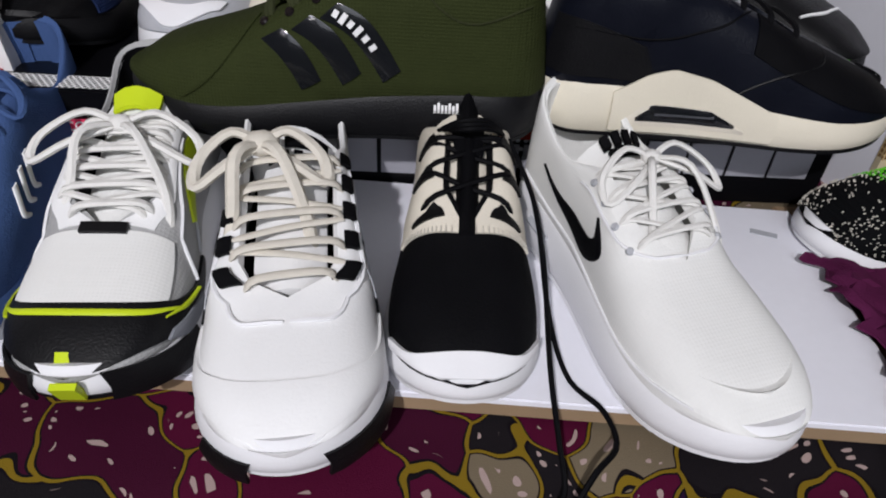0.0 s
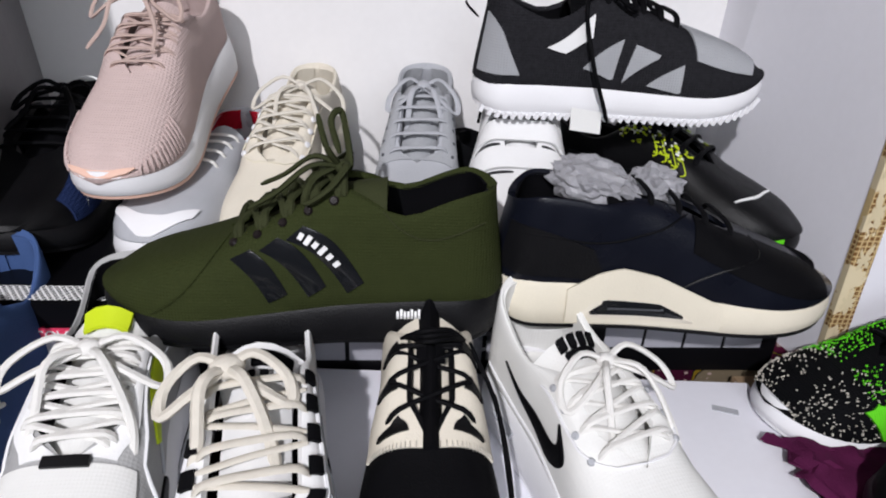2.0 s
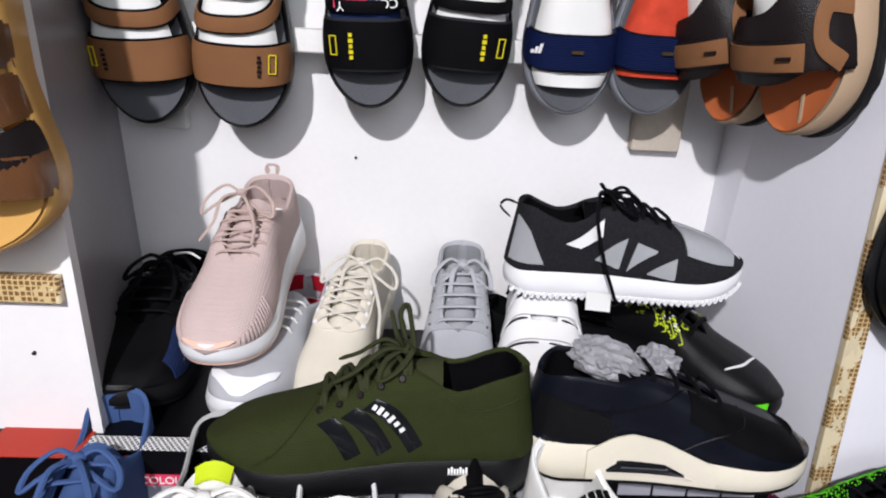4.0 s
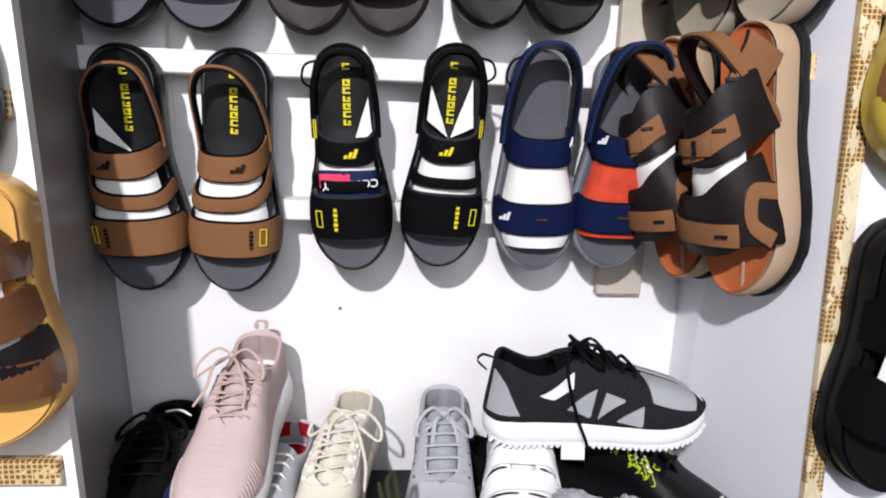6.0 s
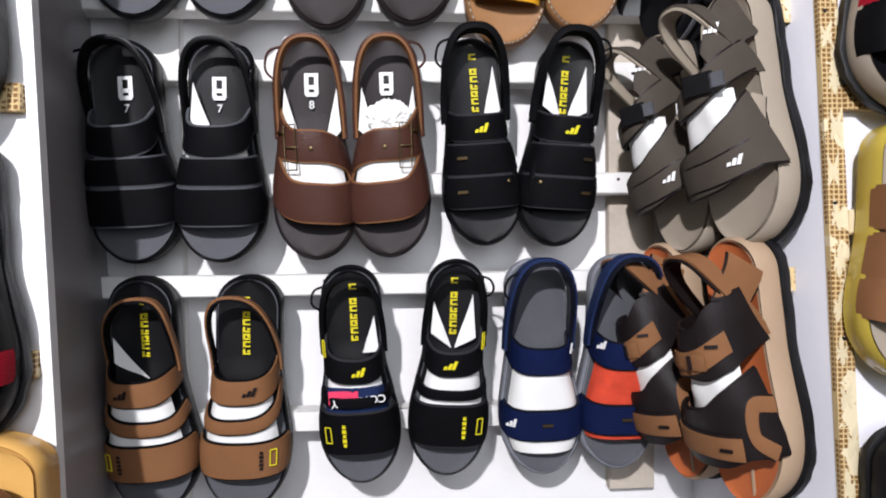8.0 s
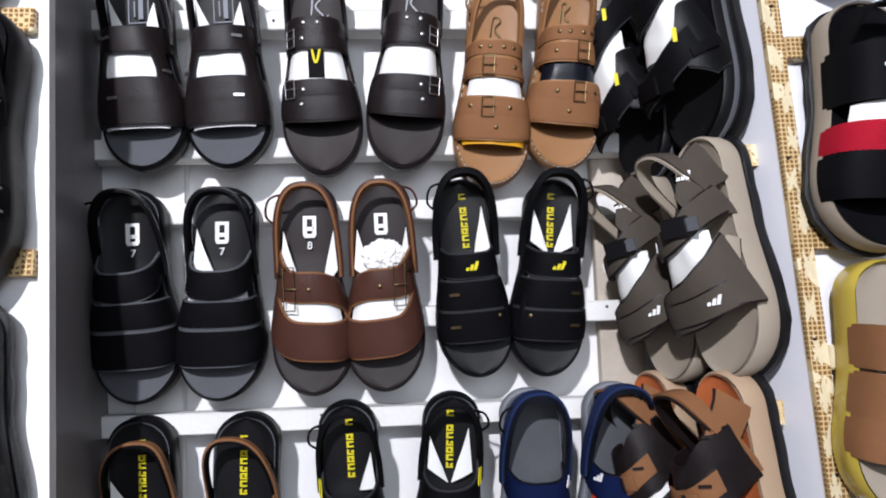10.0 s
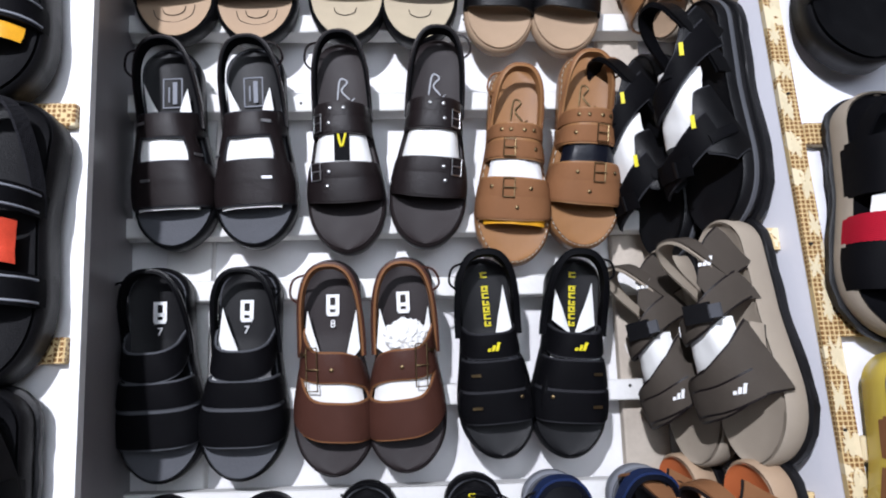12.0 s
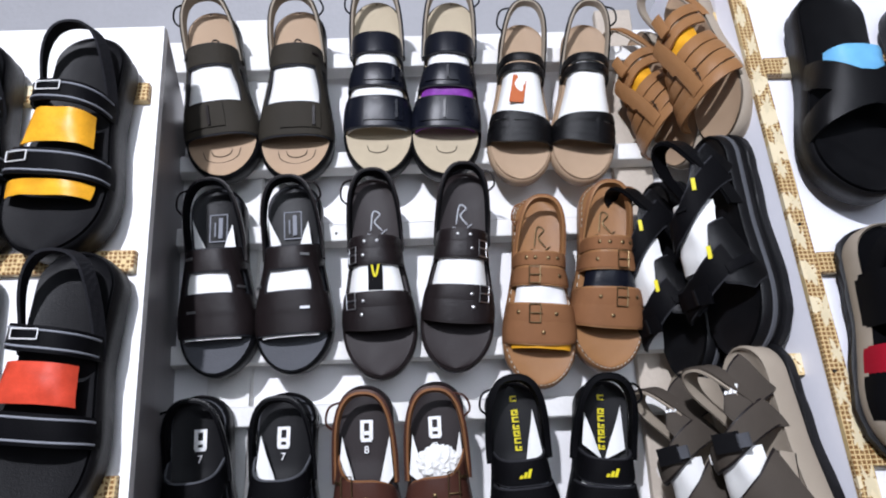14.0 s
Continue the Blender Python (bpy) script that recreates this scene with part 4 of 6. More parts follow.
for k in range(60):
    x = -w + 0.006 + k * (2 * w - 0.012) / 59
    for sg in (-1, 1):
        tube([(x, -d - 0.002, h + 0.0013), (x + sg * 0.018, -d + 0.020, h + 0.0013)], 0.0012, 2, 4, 0.5, bm)
tagged(part("lid_netting", bm, CLEAN, b1, "white diamond net print along the lid"), kind="stuff")
part("label", plate((0.016, -d - 0.0048, 0.0795), (1, 0, 0), (0, 0, 1), 0.056, 0.0125), PINKP, b1, "red label strip", False)
part("label_text", moved(text_bm("COLOUR", 0.0115), Matrix.Translation((0.010, -d - 0.0058, 0.0795)) @ pose(0, 0, 0, 90, 0, 0)), CLEAN, b1)
part("label", plate((0.016, -d - 0.0016, 0.058), (1, 0, 0), (0, 0, 1), 0.056, 0.028), BOXW, b1, "", False)
b2, w, d, h = shoe_box(-0.108, 0.19, 0.505, 0.775, 0.764, BT, BOXB, BOXB, "black and red card shoe box with white label squares")
for k in range(5):
    part("label", plate((-w + 0.045 + 0.042 * k, -d - 0.0012, 0.046), (1, 0, 0), (0, 0, 1), 0.038, 0.034), BOXW, b2, "", False)
part("print_panel", plate((-0.015, -d - 0.001, 0.034), (1, 0, 0), (0, 0, 1), 0.07, 0.064), BOXR, b2, "red printed panel", False)
bm = bmesh.new()
for i in range(9):
    for j in range(7):
        if abs(i - 4) * 1.0 + j * 0.55 < 4.6:
            bmesh.ops.create_circle(bm, cap_ends=True, radius=0.0022, segments=8, matrix=Matrix.Translation((0.035 + (i - 4) * 0.0072 + (j % 2) * 0.0036, -d - 0.0036, 0.094 - j * 0.0085)) @ pose(0, 0, 0, 90, 0, 0))
tagged(part("dot_print", bm, GREY_L, b2, "grey dotted print", False), kind="stuff")
part("print_panel", plate((-w + 0.125, -d - 0.0038, 0.076), (1, 0, 0), (0, 0, 1), 0.16, 0.012), BOXR, b2, "", False)
b3, w, d, h = shoe_box(0.196, 0.378, 0.525, 0.775, 0.764, BT - 0.002, BOXB, BOXB, "black card shoe box with a row of white label squares")
for k in range(4):
    part("label", plate((-w + 0.026 + 0.040 * k, -d - 0.0012, 0.046), (1, 0, 0), (0, 0, 1), 0.037, 0.032), BOXW, b3, "", False)
part("print_panel", plate((0, -d - 0.0038, 0.076), (1, 0, 0), (0, 0, 1), 0.17, 0.016), BOXR, b3, "", False)
b4, w, d, h = shoe_box(0.33, 0.66, 0.28, 0.50, 0.764, 0.776, CARD, CARD, "plain brown cardboard carton lid")


# ---- sandals on the back board ----
def on_wall(x, z, rot, off=0.052, tilt=0.0, az=0.0, y=None):
    """The pose of a sandal whose sole rests on the slats, heel up."""
    return pose(x, (wall_y(z) - off) if y is None else y, z, 0, 0, az) @ pose(0, 0, 0, 90 + 2.2 + tilt, 0, 0) @ pose(0, 0, 0, 0, 0, rot)


G = ["lowest sandal row", "second sandal row", "third sandal row", "top sandal row"]
P = 0.115
ST = {}


def across(s, bow=0.02, dl=0.0, dr=0.0):
    """A strap path over the foot, bowed towards the toe in the middle."""
    return ((s + dl, -1), (s + bow * 0.8 + dl * 0.4, -0.5), (s + bow, 0), (s + bow * 0.8 + dr * 0.4, 0.5), (s + dr, 1))


ST["s1"] = dict(heel_bed=BLACK_R, L=0.296, W=0.112, sole=BLACK_R, bed=GREY_R, print=("bars", YELLOW), edge=BLACK_N, mark=DBROWN,
                heel=dict(s0=0.40, k=1.04, z0=0.016, z1=0.040, bw=0.013, back=0.026, lean=-0.000, drift=0.010, mat=TAN, lining=BLACK_N),
                straps=[(((0.30, -0.97), (0.40, -0.80), (0.455, -0.35), (0.46, 0.3), (0.41, 0.97)), (0.018, 0.026, 0.028, 0.028, 0.022), TAN, ("tri", 0.455, -0.2)),
                        (((0.45, -0.97), (0.55, -0.65), (0.605, -0.1), (0.60, 0.5), (0.55, 0.97)), 0.015, TAN),
                        (((0.735, -0.97), (0.755, 0), (0.735, 0.97)), 0.042, TAN, ("yring", 0.738, -0.66), ("mark", 0.748, -0.38))], paper=((0.44, 0.76, 0, PAPER),))
ST["s2"] = dict(heel_bed=BLACK_R, edge=EDGE_GAP_D, L=0.276, W=0.104, sole=BLACK_R, bed=GREY_R, print=("bars", YELLOW), mark=YELLOW, keeper=BLACK_N,
                heel=dict(s0=0.40, k=1.02, z0=0.014, z1=0.036, bw=0.014, back=0.014, lean=0.002, mat=BLACK_N, lining=BLACK_M),
                straps=[(((0.33, -0.97), (0.41, -0.75), (0.455, -0.1), (0.45, 0.4), (0.40, 0.97)), (0.020, 0.026, 0.026, 0.022), BLACK_N, ("tri", 0.452, 0.10), ("yring", 0.355, -0.88)),
                        (across(0.555, 0.04), 0.012, BLACK_N),
                        (across(0.725, 0.015), 0.050, BLACK_N, ("yring", 0.738, -0.62), ("mark", 0.74, -0.22))], paper=((0.44, 0.74, 0, PAPER),))
ST["s3"] = dict(L=0.278, W=0.108, sole=LGREY_R, bed=GREY_R, mark=CLEAN, edge=NAVY_BLK, paper_w=0.84, keeper=BLACK_N,
                heel=dict(s0=0.42, k=1.06, z0=0.012, z1=0.040, bw=0.024, back=0.004, lean=-0.001, mat=NAVY_P, lining=NAVY_BLK, thickness=0.006),
                straps=[(across(0.40, 0.05), 0.030, NAVY, ("tri", 0.40, 0.86)), (across(0.715, 0.03), 0.036, NAVY, ("tri", 0.725, -0.80), ("slit", 0.735, 0.0))], paper=((0.46, 0.88, 0, PAPER),))
ST["b1"] = dict(heel_bed=BLACK_R, L=0.274, W=0.112, sole=BLACK_R, bed=GREY_R, bed_dark=BLACK_R, print=("crest", CLEAN, "7"), edge=GREY_R, metal=STEEL,
                heel=dict(s0=0.42, k=1.03, z0=0.014, z1=0.036, bw=0.013, back=0.013, lean=0.002, mat=BLACK_L, lining=BLACK_N), keeper=BLACK_N,
                straps=[(((0.34, -0.97), (0.44, -0.6), (0.48, 0), (0.44, 0.6), (0.34, 0.97)), (0.020, 0.030, 0.034, 0.030, 0.020), BLACK_N), (across(0.575, 0.03), 0.030, BLACK_N), (across(0.725, 0.03), 0.042, BLACK_N)], paper=((0.46, 0.82, 0, PAPER),))
ST["b2"] = dict(L=0.278, W=0.106, sole=DBROWN_R, bed=DBROWN_R, print=("crest", CLEAN, "8"), edge=TAN, metal=METAL,
                heel=dict(s0=0.46, k=1.03, z0=0.016, z1=0.040, bw=0.011, back=0.015, lean=0.002, mat=BROWN, lining=TAN), keeper=BROWN,
                straps=[(((0.58, -0.97), (0.62, -0.80), (0.73, -0.3), (0.755, 0.3), (0.735, 0.97)), (0.080, 0.056, 0.044, 0.044, 0.048), BROWN),
                        (((0.62, 0.97), (0.55, 0.80), (0.515, 0.3), (0.50, -0.3), (0.42, -0.97)), (0.030, 0.034, 0.034, 0.034, 0.050), BROWN, ("ring", 0.515, -0.35), ("rivet", 0.52, 0.05), ("slit", 0.45, -0.75))],
                paper=((0.54, 0.76, 0, PAPER),), flaps=(((-0.036, 0.02), (-0.030, 0.07), (-0.012, 0.0)), ((0.036, 0.02), (0.032, 0.07), (0.014, -0.01))))
ST["b3"] = dict(heel_bed=BLACK_R, edge=EDGE_GAP_D, L=0.262, W=0.102, sole=BLACK_R, bed=BLACK_R, print=("bars", YELLOW), mark=YELLOW, metal=METAL, keeper=BLACK_N,
                heel=dict(s0=0.40, k=1.08, z0=0.014, z1=0.040, bw=0.018, back=0.002, lean=0.001, mat=BLACK_M, lining=BLACK_N, thickness=0.005),
                straps=[(across(0.40, 0.055), 0.028, BLACK_N, ("tri", 0.455, 0.0)), (across(0.57, 0.025), 0.034, BLACK_N, ("slit", 0.585, -0.45)), (((0.66, -0.85), (0.74, -0.84)), 0.03, BLACK_L), (((0.60, 0.55), (0.76, 0.55)), 0.014, BLACK_L), (across(0.725, 0.02), 0.036, BLACK_N, ("slit", 0.738, -0.45), ("rivet", 0.70, 0.5))], paper=((0.42, 0.74, 0, PAPER),))
ST["c1"] = dict(heel_bed=BLACK_R, L=0.286, W=0.112, sole=BLACK_R, bed=GREY_R, print=("label", LGREY_R), metal=STEEL, edge=EDGE_GAP_D, keeper=DBROWN,
                heel=dict(s0=0.42, k=1.05, z0=0.014, z1=0.038, bw=0.016, back=0.008, lean=0.001, mat=DBROWN, lining=BLACK_N),
                straps=[(((0.45, -0.50), (0.57, -0.58), (0.68, -0.50)), 0.034, DBROWN), (((0.45, 0.50), (0.57, 0.58), (0.68, 0.50)), 0.034, DBROWN, ("slit", 0.58, 0.86)),
                        (across(0.40, 0.05), 0.030, DBROWN, ("slit", 0.44, -0.45)), (across(0.70, 0.015), 0.056, DBROWN), (((0.69, -0.62), (0.70, 0), (0.695, 0.72)), 0.026, DBROWN, ("slit", 0.697, -0.32))],
                paper=((0.46, 0.83, 0, PAPER),), paper_w=0.6, flaps=(((-0.030, 0.045), (-0.032, 0.085), (-0.010, 0.030)), ((0.030, 0.035), (0.026, 0.075), (0.006, 0.025))))
ST["c2"] = dict(edge=DBROWN_R, L=0.302, W=0.108, sole=DBROWN_R, bed=DBROWN_R, print=("script", GREY_L), metal=STEEL, keeper=DBROWN,
                heel=dict(s0=0.38, k=1.02, z0=0.012, z1=0.034, bw=0.015, back=0.004, lean=0.001, mat=DBROWN, lining=BLACK_N),
                straps=[(across(0.365, 0.02), 0.018, DBROWN, ("rivet", 0.38, -0.2), ("rivet", 0.38, 0.1)), (across(0.425, 0.02), 0.022, DBROWN, ("ring", 0.44, -0.62), ("rivet", 0.445, -0.25)),
                        (across(0.635, 0.02), 0.022, DBROWN, ("ring", 0.65, -0.60), ("rivet", 0.655, -0.25)), (((0.70, -0.97), (0.725, 0), (0.69, 0.97)), 0.034, DBROWN, ("rivet", 0.715, -0.3))], paper=((0.44, 0.74, 0, PAPER),))
ST["c3"] = dict(L=0.285, W=0.106, sole=TAN_O, bed=TAN_O, lip=0.004, print=("script2", METAL), edge=TAN_O, stitch=CREAM_C, metal=METAL, keeper=TAN,
                heel=dict(s0=0.40, k=0.92, z0=0.012, z1=0.036, bw=0.012, back=0.018, lean=0.002, mat=TAN, lining=TAN_O),
                straps=[(across(0.37, 0.02), 0.018, TAN, ("rivet", 0.385, -0.5), ("rivet", 0.388, -0.2), ("rivet", 0.388, 0.1), ("rivet", 0.385, 0.4)), (across(0.455, 0.02), 0.022, TAN, ("ring", 0.472, -0.2), ("rivet", 0.472, 0.45)),
                        (across(0.635, 0.02), 0.024, TAN, ("ring", 0.655, -0.15), ("rivet", 0.65, -0.6), ("rivet", 0.655, 0.25)), (((0.73, -0.97), (0.745, 0), (0.71, 0.97)), 0.030, TAN, ("rivet", 0.745, 0.0))], paper=((0.44, 0.80, 0, PAPER),))
ST["d1"] = dict(L=0.307, W=0.118, sole=BLACK_R, bed=TAN_R, bed_dark=DBROWN, swirl=3, edge=EDGE_GAP_D, print=("script", DBROWN), pad=TAUPE_D, metal=DBROWN, keeper=BLACK_N,
                heel=dict(s0=0.34, k=1.04, z0=0.014, z1=0.044, bw=0.018, back=0.006, lean=0.001, mat=TAUPE_D, lining=TAUPE_L),
                straps=[(((0.36, -0.62), (0.52, -0.74), (0.68, -0.62)), 0.030, TAUPE_D), (((0.36, 0.62), (0.52, 0.74), (0.68, 0.62)), 0.030, TAUPE_D), (across(0.335, 0.035), 0.034, TAUPE_D, ("slit", 0.355, -0.75)),
                        (across(0.70, 0.01), 0.050, TAUPE_D, ("tab", 0.70, -0.25))], paper=((0.40, 0.72, 0, PAPER),))
ST["d2"] = dict(edge=EDGE_GAP_D, L=0.319, W=0.114, sole=BLACK_R, bed=SAND, bed_dark=DBROWN, swirl=1, print=("script", DBROWN), pad=NAVY_BLK, metal=NAVY_BLK, keeper=NAVY_BLK,
                heel=dict(s0=0.34, k=1.05, z0=0.014, z1=0.044, bw=0.018, back=0.004, lean=0.001, mat=NAVY_BLK, lining=TAUPE_L),
                straps=[(across(0.315, 0.03), 0.032, NAVY_BLK), (across(0.49, 0.025), 0.034, NAVY_BLK, ("tab", 0.51, 0.2)), (across(0.68, 0.02), 0.046, NAVY_BLK, ("tab", 0.695, 0.2))], paper=((0.34, 0.78, 0, PAPER),))
ST["d3"] = dict(L=0.287, W=0.104, sole=TAN_R, bed=TAN_R, T=0.020, keeper=BLACK_L, heel=dict(s0=0.34, k=0.98, z0=0.014, z1=0.052, bw=0.010, back=-0.002, lean=0.002, mat=BLACK_L, lining=TAUPE_L),
                straps=[(across(0.315, 0.01), 0.013, BLACK_L), (across(0.375, 0.01), 0.013, BLACK_L), (((0.64, -0.97), (0.67, 0.2), (0.70, 0.97)), 0.013, BLACK_L), (((0.70, -0.97), (0.71, 0), (0.69, 0.97)), 0.013, BLACK_L), (((0.76, -0.97), (0.74, 0), (0.72, 0.97)), 0.014, BLACK_L),
                        (((0.74, -0.97), (0.78, -0.3), (0.765, 0.4), (0.76, 0.97)), 0.014, BLACK_L), (((0.655, -0.2), (0.78, -0.15)), 0.018, BLACK_L)], paper=((0.34, 0.74, 0, PAPER),), paper_w=0.8)
# corner pairs, leaning across the corner
ST["s4"] = dict(plain=True, layer=0.0022, rise=1.35, L=0.295, W=0.106, T=0.042, sole=TAN_R, tread=BLACK_R, bed=ORANGE, edge=DBROWN, pad=TAN, metal=DBROWN, mark=DBROWN,
                heel=dict(s0=0.36, k=1.0, z0=0.014, z1=0.060, bw=0.024, back=0.018, lean=-0.002, mat=TAN, lining=DBROWN),
                straps=[(((0.10, 0.98), (0.22, 0.75), (0.36, 0.35)), (0.040, 0.046, 0.020), TAN, ("slit", 0.22, 0.72)), (((0.28, 0.97), (0.36, 0.5), (0.42, 0), (0.36, -0.97)), (0.060, 0.070, 0.050, 0.040), DBROWN),
                        (((0.37, 0.62), (0.44, 0.1), (0.46, -0.4), (0.42, -0.97)), 0.024, TAN, ("slit", 0.385, 0.5), ("tab", 0.44, -0.1)), (((0.62, 0.97), (0.66, 0.5), (0.72, 0), (0.70, -0.97)), (0.090, 0.070, 0.060, 0.050), DBROWN),
                        (((0.60, 0.97), (0.60, 0.72), (0.70, 0.66), (0.76, 0.9)), 0.016, TAN), (((0.74, 0.5), (0.74, 0.0), (0.73, -0.6)), 0.024, TAN, ("slit", 0.74, 0.4))], toe_marks=((0.86, 0.97, 0.10, 0.03, TAN_R),), paper=((0.40, 0.72, 0, PAPER),))
ST["b4"] = dict(plain=True, layer=0.0022, rise=1.3, edge=DBROWN, L=0.285, W=0.106, T=0.042, sole=TAUPE_L, tread=BLACK_R, bed=TAUPE_L, pad=TAUPE, mark=CLEAN, metal=DBROWN,
                heel=dict(s0=0.36, k=1.0, z0=0.014, z1=0.062, bw=0.022, back=0.026, lean=-0.002, mat=TAUPE, lining=TAUPE_L),
                straps=[(((0.14, 0.98), (0.20, 0.72), (0.32, 0.40)), (0.050, 0.054, 0.026), TAUPE, ("tri", 0.20, 0.68)), (((0.30, 0.97), (0.36, 0.6), (0.43, 0.1), (0.46, -0.4), (0.42, -0.97)), (0.030, 0.030, 0.026, 0.026, 0.026), TAUPE, ("clip", 0.40, 0.30), ("tri", 0.45, -0.45)),
                        (((0.46, 0.97), (0.56, 0.90), (0.62, 0.85)), 0.016, TAUPE_L), (((0.58, 0.97), (0.63, 0.6), (0.70, 0.1), (0.73, -0.4), (0.70, -0.97)), (0.080, 0.056, 0.050, 0.044, 0.040), TAUPE), (((0.68, 0.72), (0.72, 0.2), (0.74, -0.3)), 0.026, TAUPE, ("tri", 0.69, 0.6))], paper=((0.42, 0.70, 0, PAPER),))
ST["c4"] = dict(plain=True, layer=0.0022, rise=1.35, edge=EDGE_GAP_D, L=0.300, W=0.106, T=0.042, sole=BLACK_R, tread=BLACK_R, bed=BLACK_R, line=GREY_R, pad=BLACK_N, mark=YELLOW, metal=BLACK_R,
                heel=dict(s0=0.36, k=1.0, z0=0.014, z1=0.060, bw=0.022, back=0.016, lean=-0.002, mat=BLACK_L, lining=BLACK_N),
                straps=[(((0.14, 0.98), (0.22, 0.75), (0.34, 0.40)), (0.040, 0.050, 0.022), BLACK_L), (((0.20, 0.97), (0.30, 0.6), (0.42, 0.1), (0.48, -0.4), (0.44, -0.97)), (0.034, 0.032, 0.030, 0.030, 0.030), BLACK_N, ("flash", 0.28, 0.66), ("slit", 0.38, 0.25)),
                        (((0.56, 0.98), (0.60, 0.75), (0.66, 0.45)), (0.080, 0.090, 0.030), BLACK_L, ("flash", 0.58, 0.58)), (((0.60, 0.7), (0.67, 0.3), (0.74, -0.1), (0.78, -0.5)), 0.032, BLACK_N, ("tab", 0.74, -0.1)), (((0.62, 0.97), (0.66, 0.6)), 0.012, BLACK_N)], paper=((0.34, 0.64, 0, PAPER),))
ST["d4"] = dict(plain=True, layer=0.0022, rise=1.15, L=0.285, W=0.106, T=0.022, sole=TAUPE_L, bed=TAN_R, metal=DBROWN, heel=dict(s0=0.30, k=1.0, z0=0.014, z1=0.050, bw=0.014, back=0.004, lean=-0.003, mat=TAN_O, lining=TAUPE_L),
                straps=[(((0.26, 0.97), (0.32, 0.4), (0.38, -0.2), (0.40, -0.97)), 0.016, TAN_O), (((0.34, 0.97), (0.40, 0.4), (0.46, -0.2), (0.46, -0.97)), 0.016, TAN_O), (((0.48, 0.97), (0.54, 0.4), (0.58, -0.2), (0.56, -0.97)), 0.018, TAN_O), (((0.56, 0.97), (0.62, 0.4), (0.66, -0.2), (0.64, -0.97)), 0.018, TAN_O),
                        (((0.64, 0.97), (0.70, 0.4), (0.74, -0.2), (0.71, -0.97)), 0.018, TAN_O, ("ring", 0.70, 0.3)), (((0.72, 0.97), (0.77, 0.4), (0.80, -0.2), (0.77, -0.97)), 0.016, TAN_O), (((0.42, -0.1), (0.60, 0.1), (0.78, 0.2)), 0.024, TAN_O), (((0.30, 0.15), (0.42, 0.2)), 0.020, TAN_O)],
                paper=((0.38, 0.60, 0, YORANGE, "orange printed packing film inside a sandal"),))

LAB = dict(s1="tan and black strap sandal with a grey footbed", s2="black strap sandal with yellow details hanging on slats", s3="navy webbing sandal with a pale grey sole",
           b1="black nubuck sandal with three broad straps", b2="red-brown leather sandal with a side buckle", b3="black stitched sandal with a padded heel strap",
           c1="dark brown leather sandal with a black sole", c2="dark brown buckled sandal with narrow straps", c3="tan buckled sandal with pale welt stitching",
           d1="taupe sandal with a sand-coloured swirl footbed", d2="blue-black sandal with a sand-coloured footbed", d3="slim black strap sandal on a tan sole",
           s4="brown sandal with a thick tan rubber sole", b4="taupe trekking sandal with a ridged dark outsole", c4="black trekking sandal with small yellow tabs", d4="orange-tan woven strap sandal on a pale sole")


def hang(key, row, left, right, **kw):
    for n, (sd, p) in enumerate(((-1, left), (1, right))):
        st = dict(ST[key])
        st.update(kw.get("lr"[n], {}))
        sandal(on_wall(*p[:3], **(p[3] if len(p) > 3 else {})), st, sd, LAB[key] + kw.get("more", ("", ""))[n], G[row])


VEE = (((-0.028, 0.045), (-0.026, 0.085), (-0.002, 0.026)), ((0.028, 0.040), (0.022, 0.095), (0.002, 0.026)))
hang("s1", 0, (-0.353, 1.304, 1.7), (-0.234, 1.304, -1.0), l=dict(flaps=(((-0.034, 0.075), (-0.030, 0.045), (0.006, 0.022)),)))
hang("s2", 0, (-0.098, 1.324, 1.9), (0.022, 1.330, -2.5), l=dict(paper=((0.42, 0.53, 0.040, CLEAN, "white printed paper inside a sandal"), (0.53, 0.72, 0.041, NAVY_P, "blue printed paper inside a sandal")), flaps=(((0.030, 0.030), (0.026, 0.075), (0.010, 0.028)),)), r=dict(flaps=VEE))
card = PAPERS[-2]
part("paper_print", plate((-0.014, -0.020, 0.0672), (1, 0, 0.14), (0, 1, 0), 0.036, 0.016), PINKP, card, "pink printed band")
part("paper_print", moved(text_bm("COMPANY", 0.0135), pose(0.004, -0.024, 0.0690, 0, 0, 184)), CLEAN, card, "white printed word")
part("paper_print", plate((0.006, 0.012, 0.0722), (1, 0, 0), (0, 1, 0), 0.030, 0.006), BLUEP, PAPERS[-3], "blue printed line")
hang("s3", 0, (0.135, 1.329, 0.8), (0.239, 1.333, -0.4), r=dict(paper=((0.40, 0.84, 0.041, REDP, "orange-red printed film inside a sandal"),)))
hang("b1", 1, (-0.369, 1.603, 2.1), (-0.260, 1.603, -0.0), l=dict(paper=()), r=dict(flaps=(((-0.034, 0.02), (-0.026, 0.080), (-0.002, 0.006)),)))
hang("b2", 1, (-0.148, 1.607, 0.4), (-0.054, 1.609, 1.6))
hang("b3", 1, (0.058, 1.614, 3.7), (0.164, 1.612, -3.7), l=dict(flaps=(((0.030, 0.030), (0.022, 0.090), (0.008, 0.026)),), paper=((0.40, 0.52, 0.038, LGREY_R, "printed grey paper inside a sandal"),)), r=dict(flaps=VEE))
hang("c1", 2, (-0.366, 1.905, 2.6), (-0.255, 1.906, 3.2))
hang("c2", 2, (-0.134, 1.903, 1.3), (-0.013, 1.909, -3.9))
part("paper_print", tube([(-0.004, 0.006, 0.0742), (0.001, -0.014, 0.0728), (0.008, 0.010, 0.0745)], 0.0016, 10, 5, 0.5), YELLOW, PAPERS[-2], "yellow tick mark")
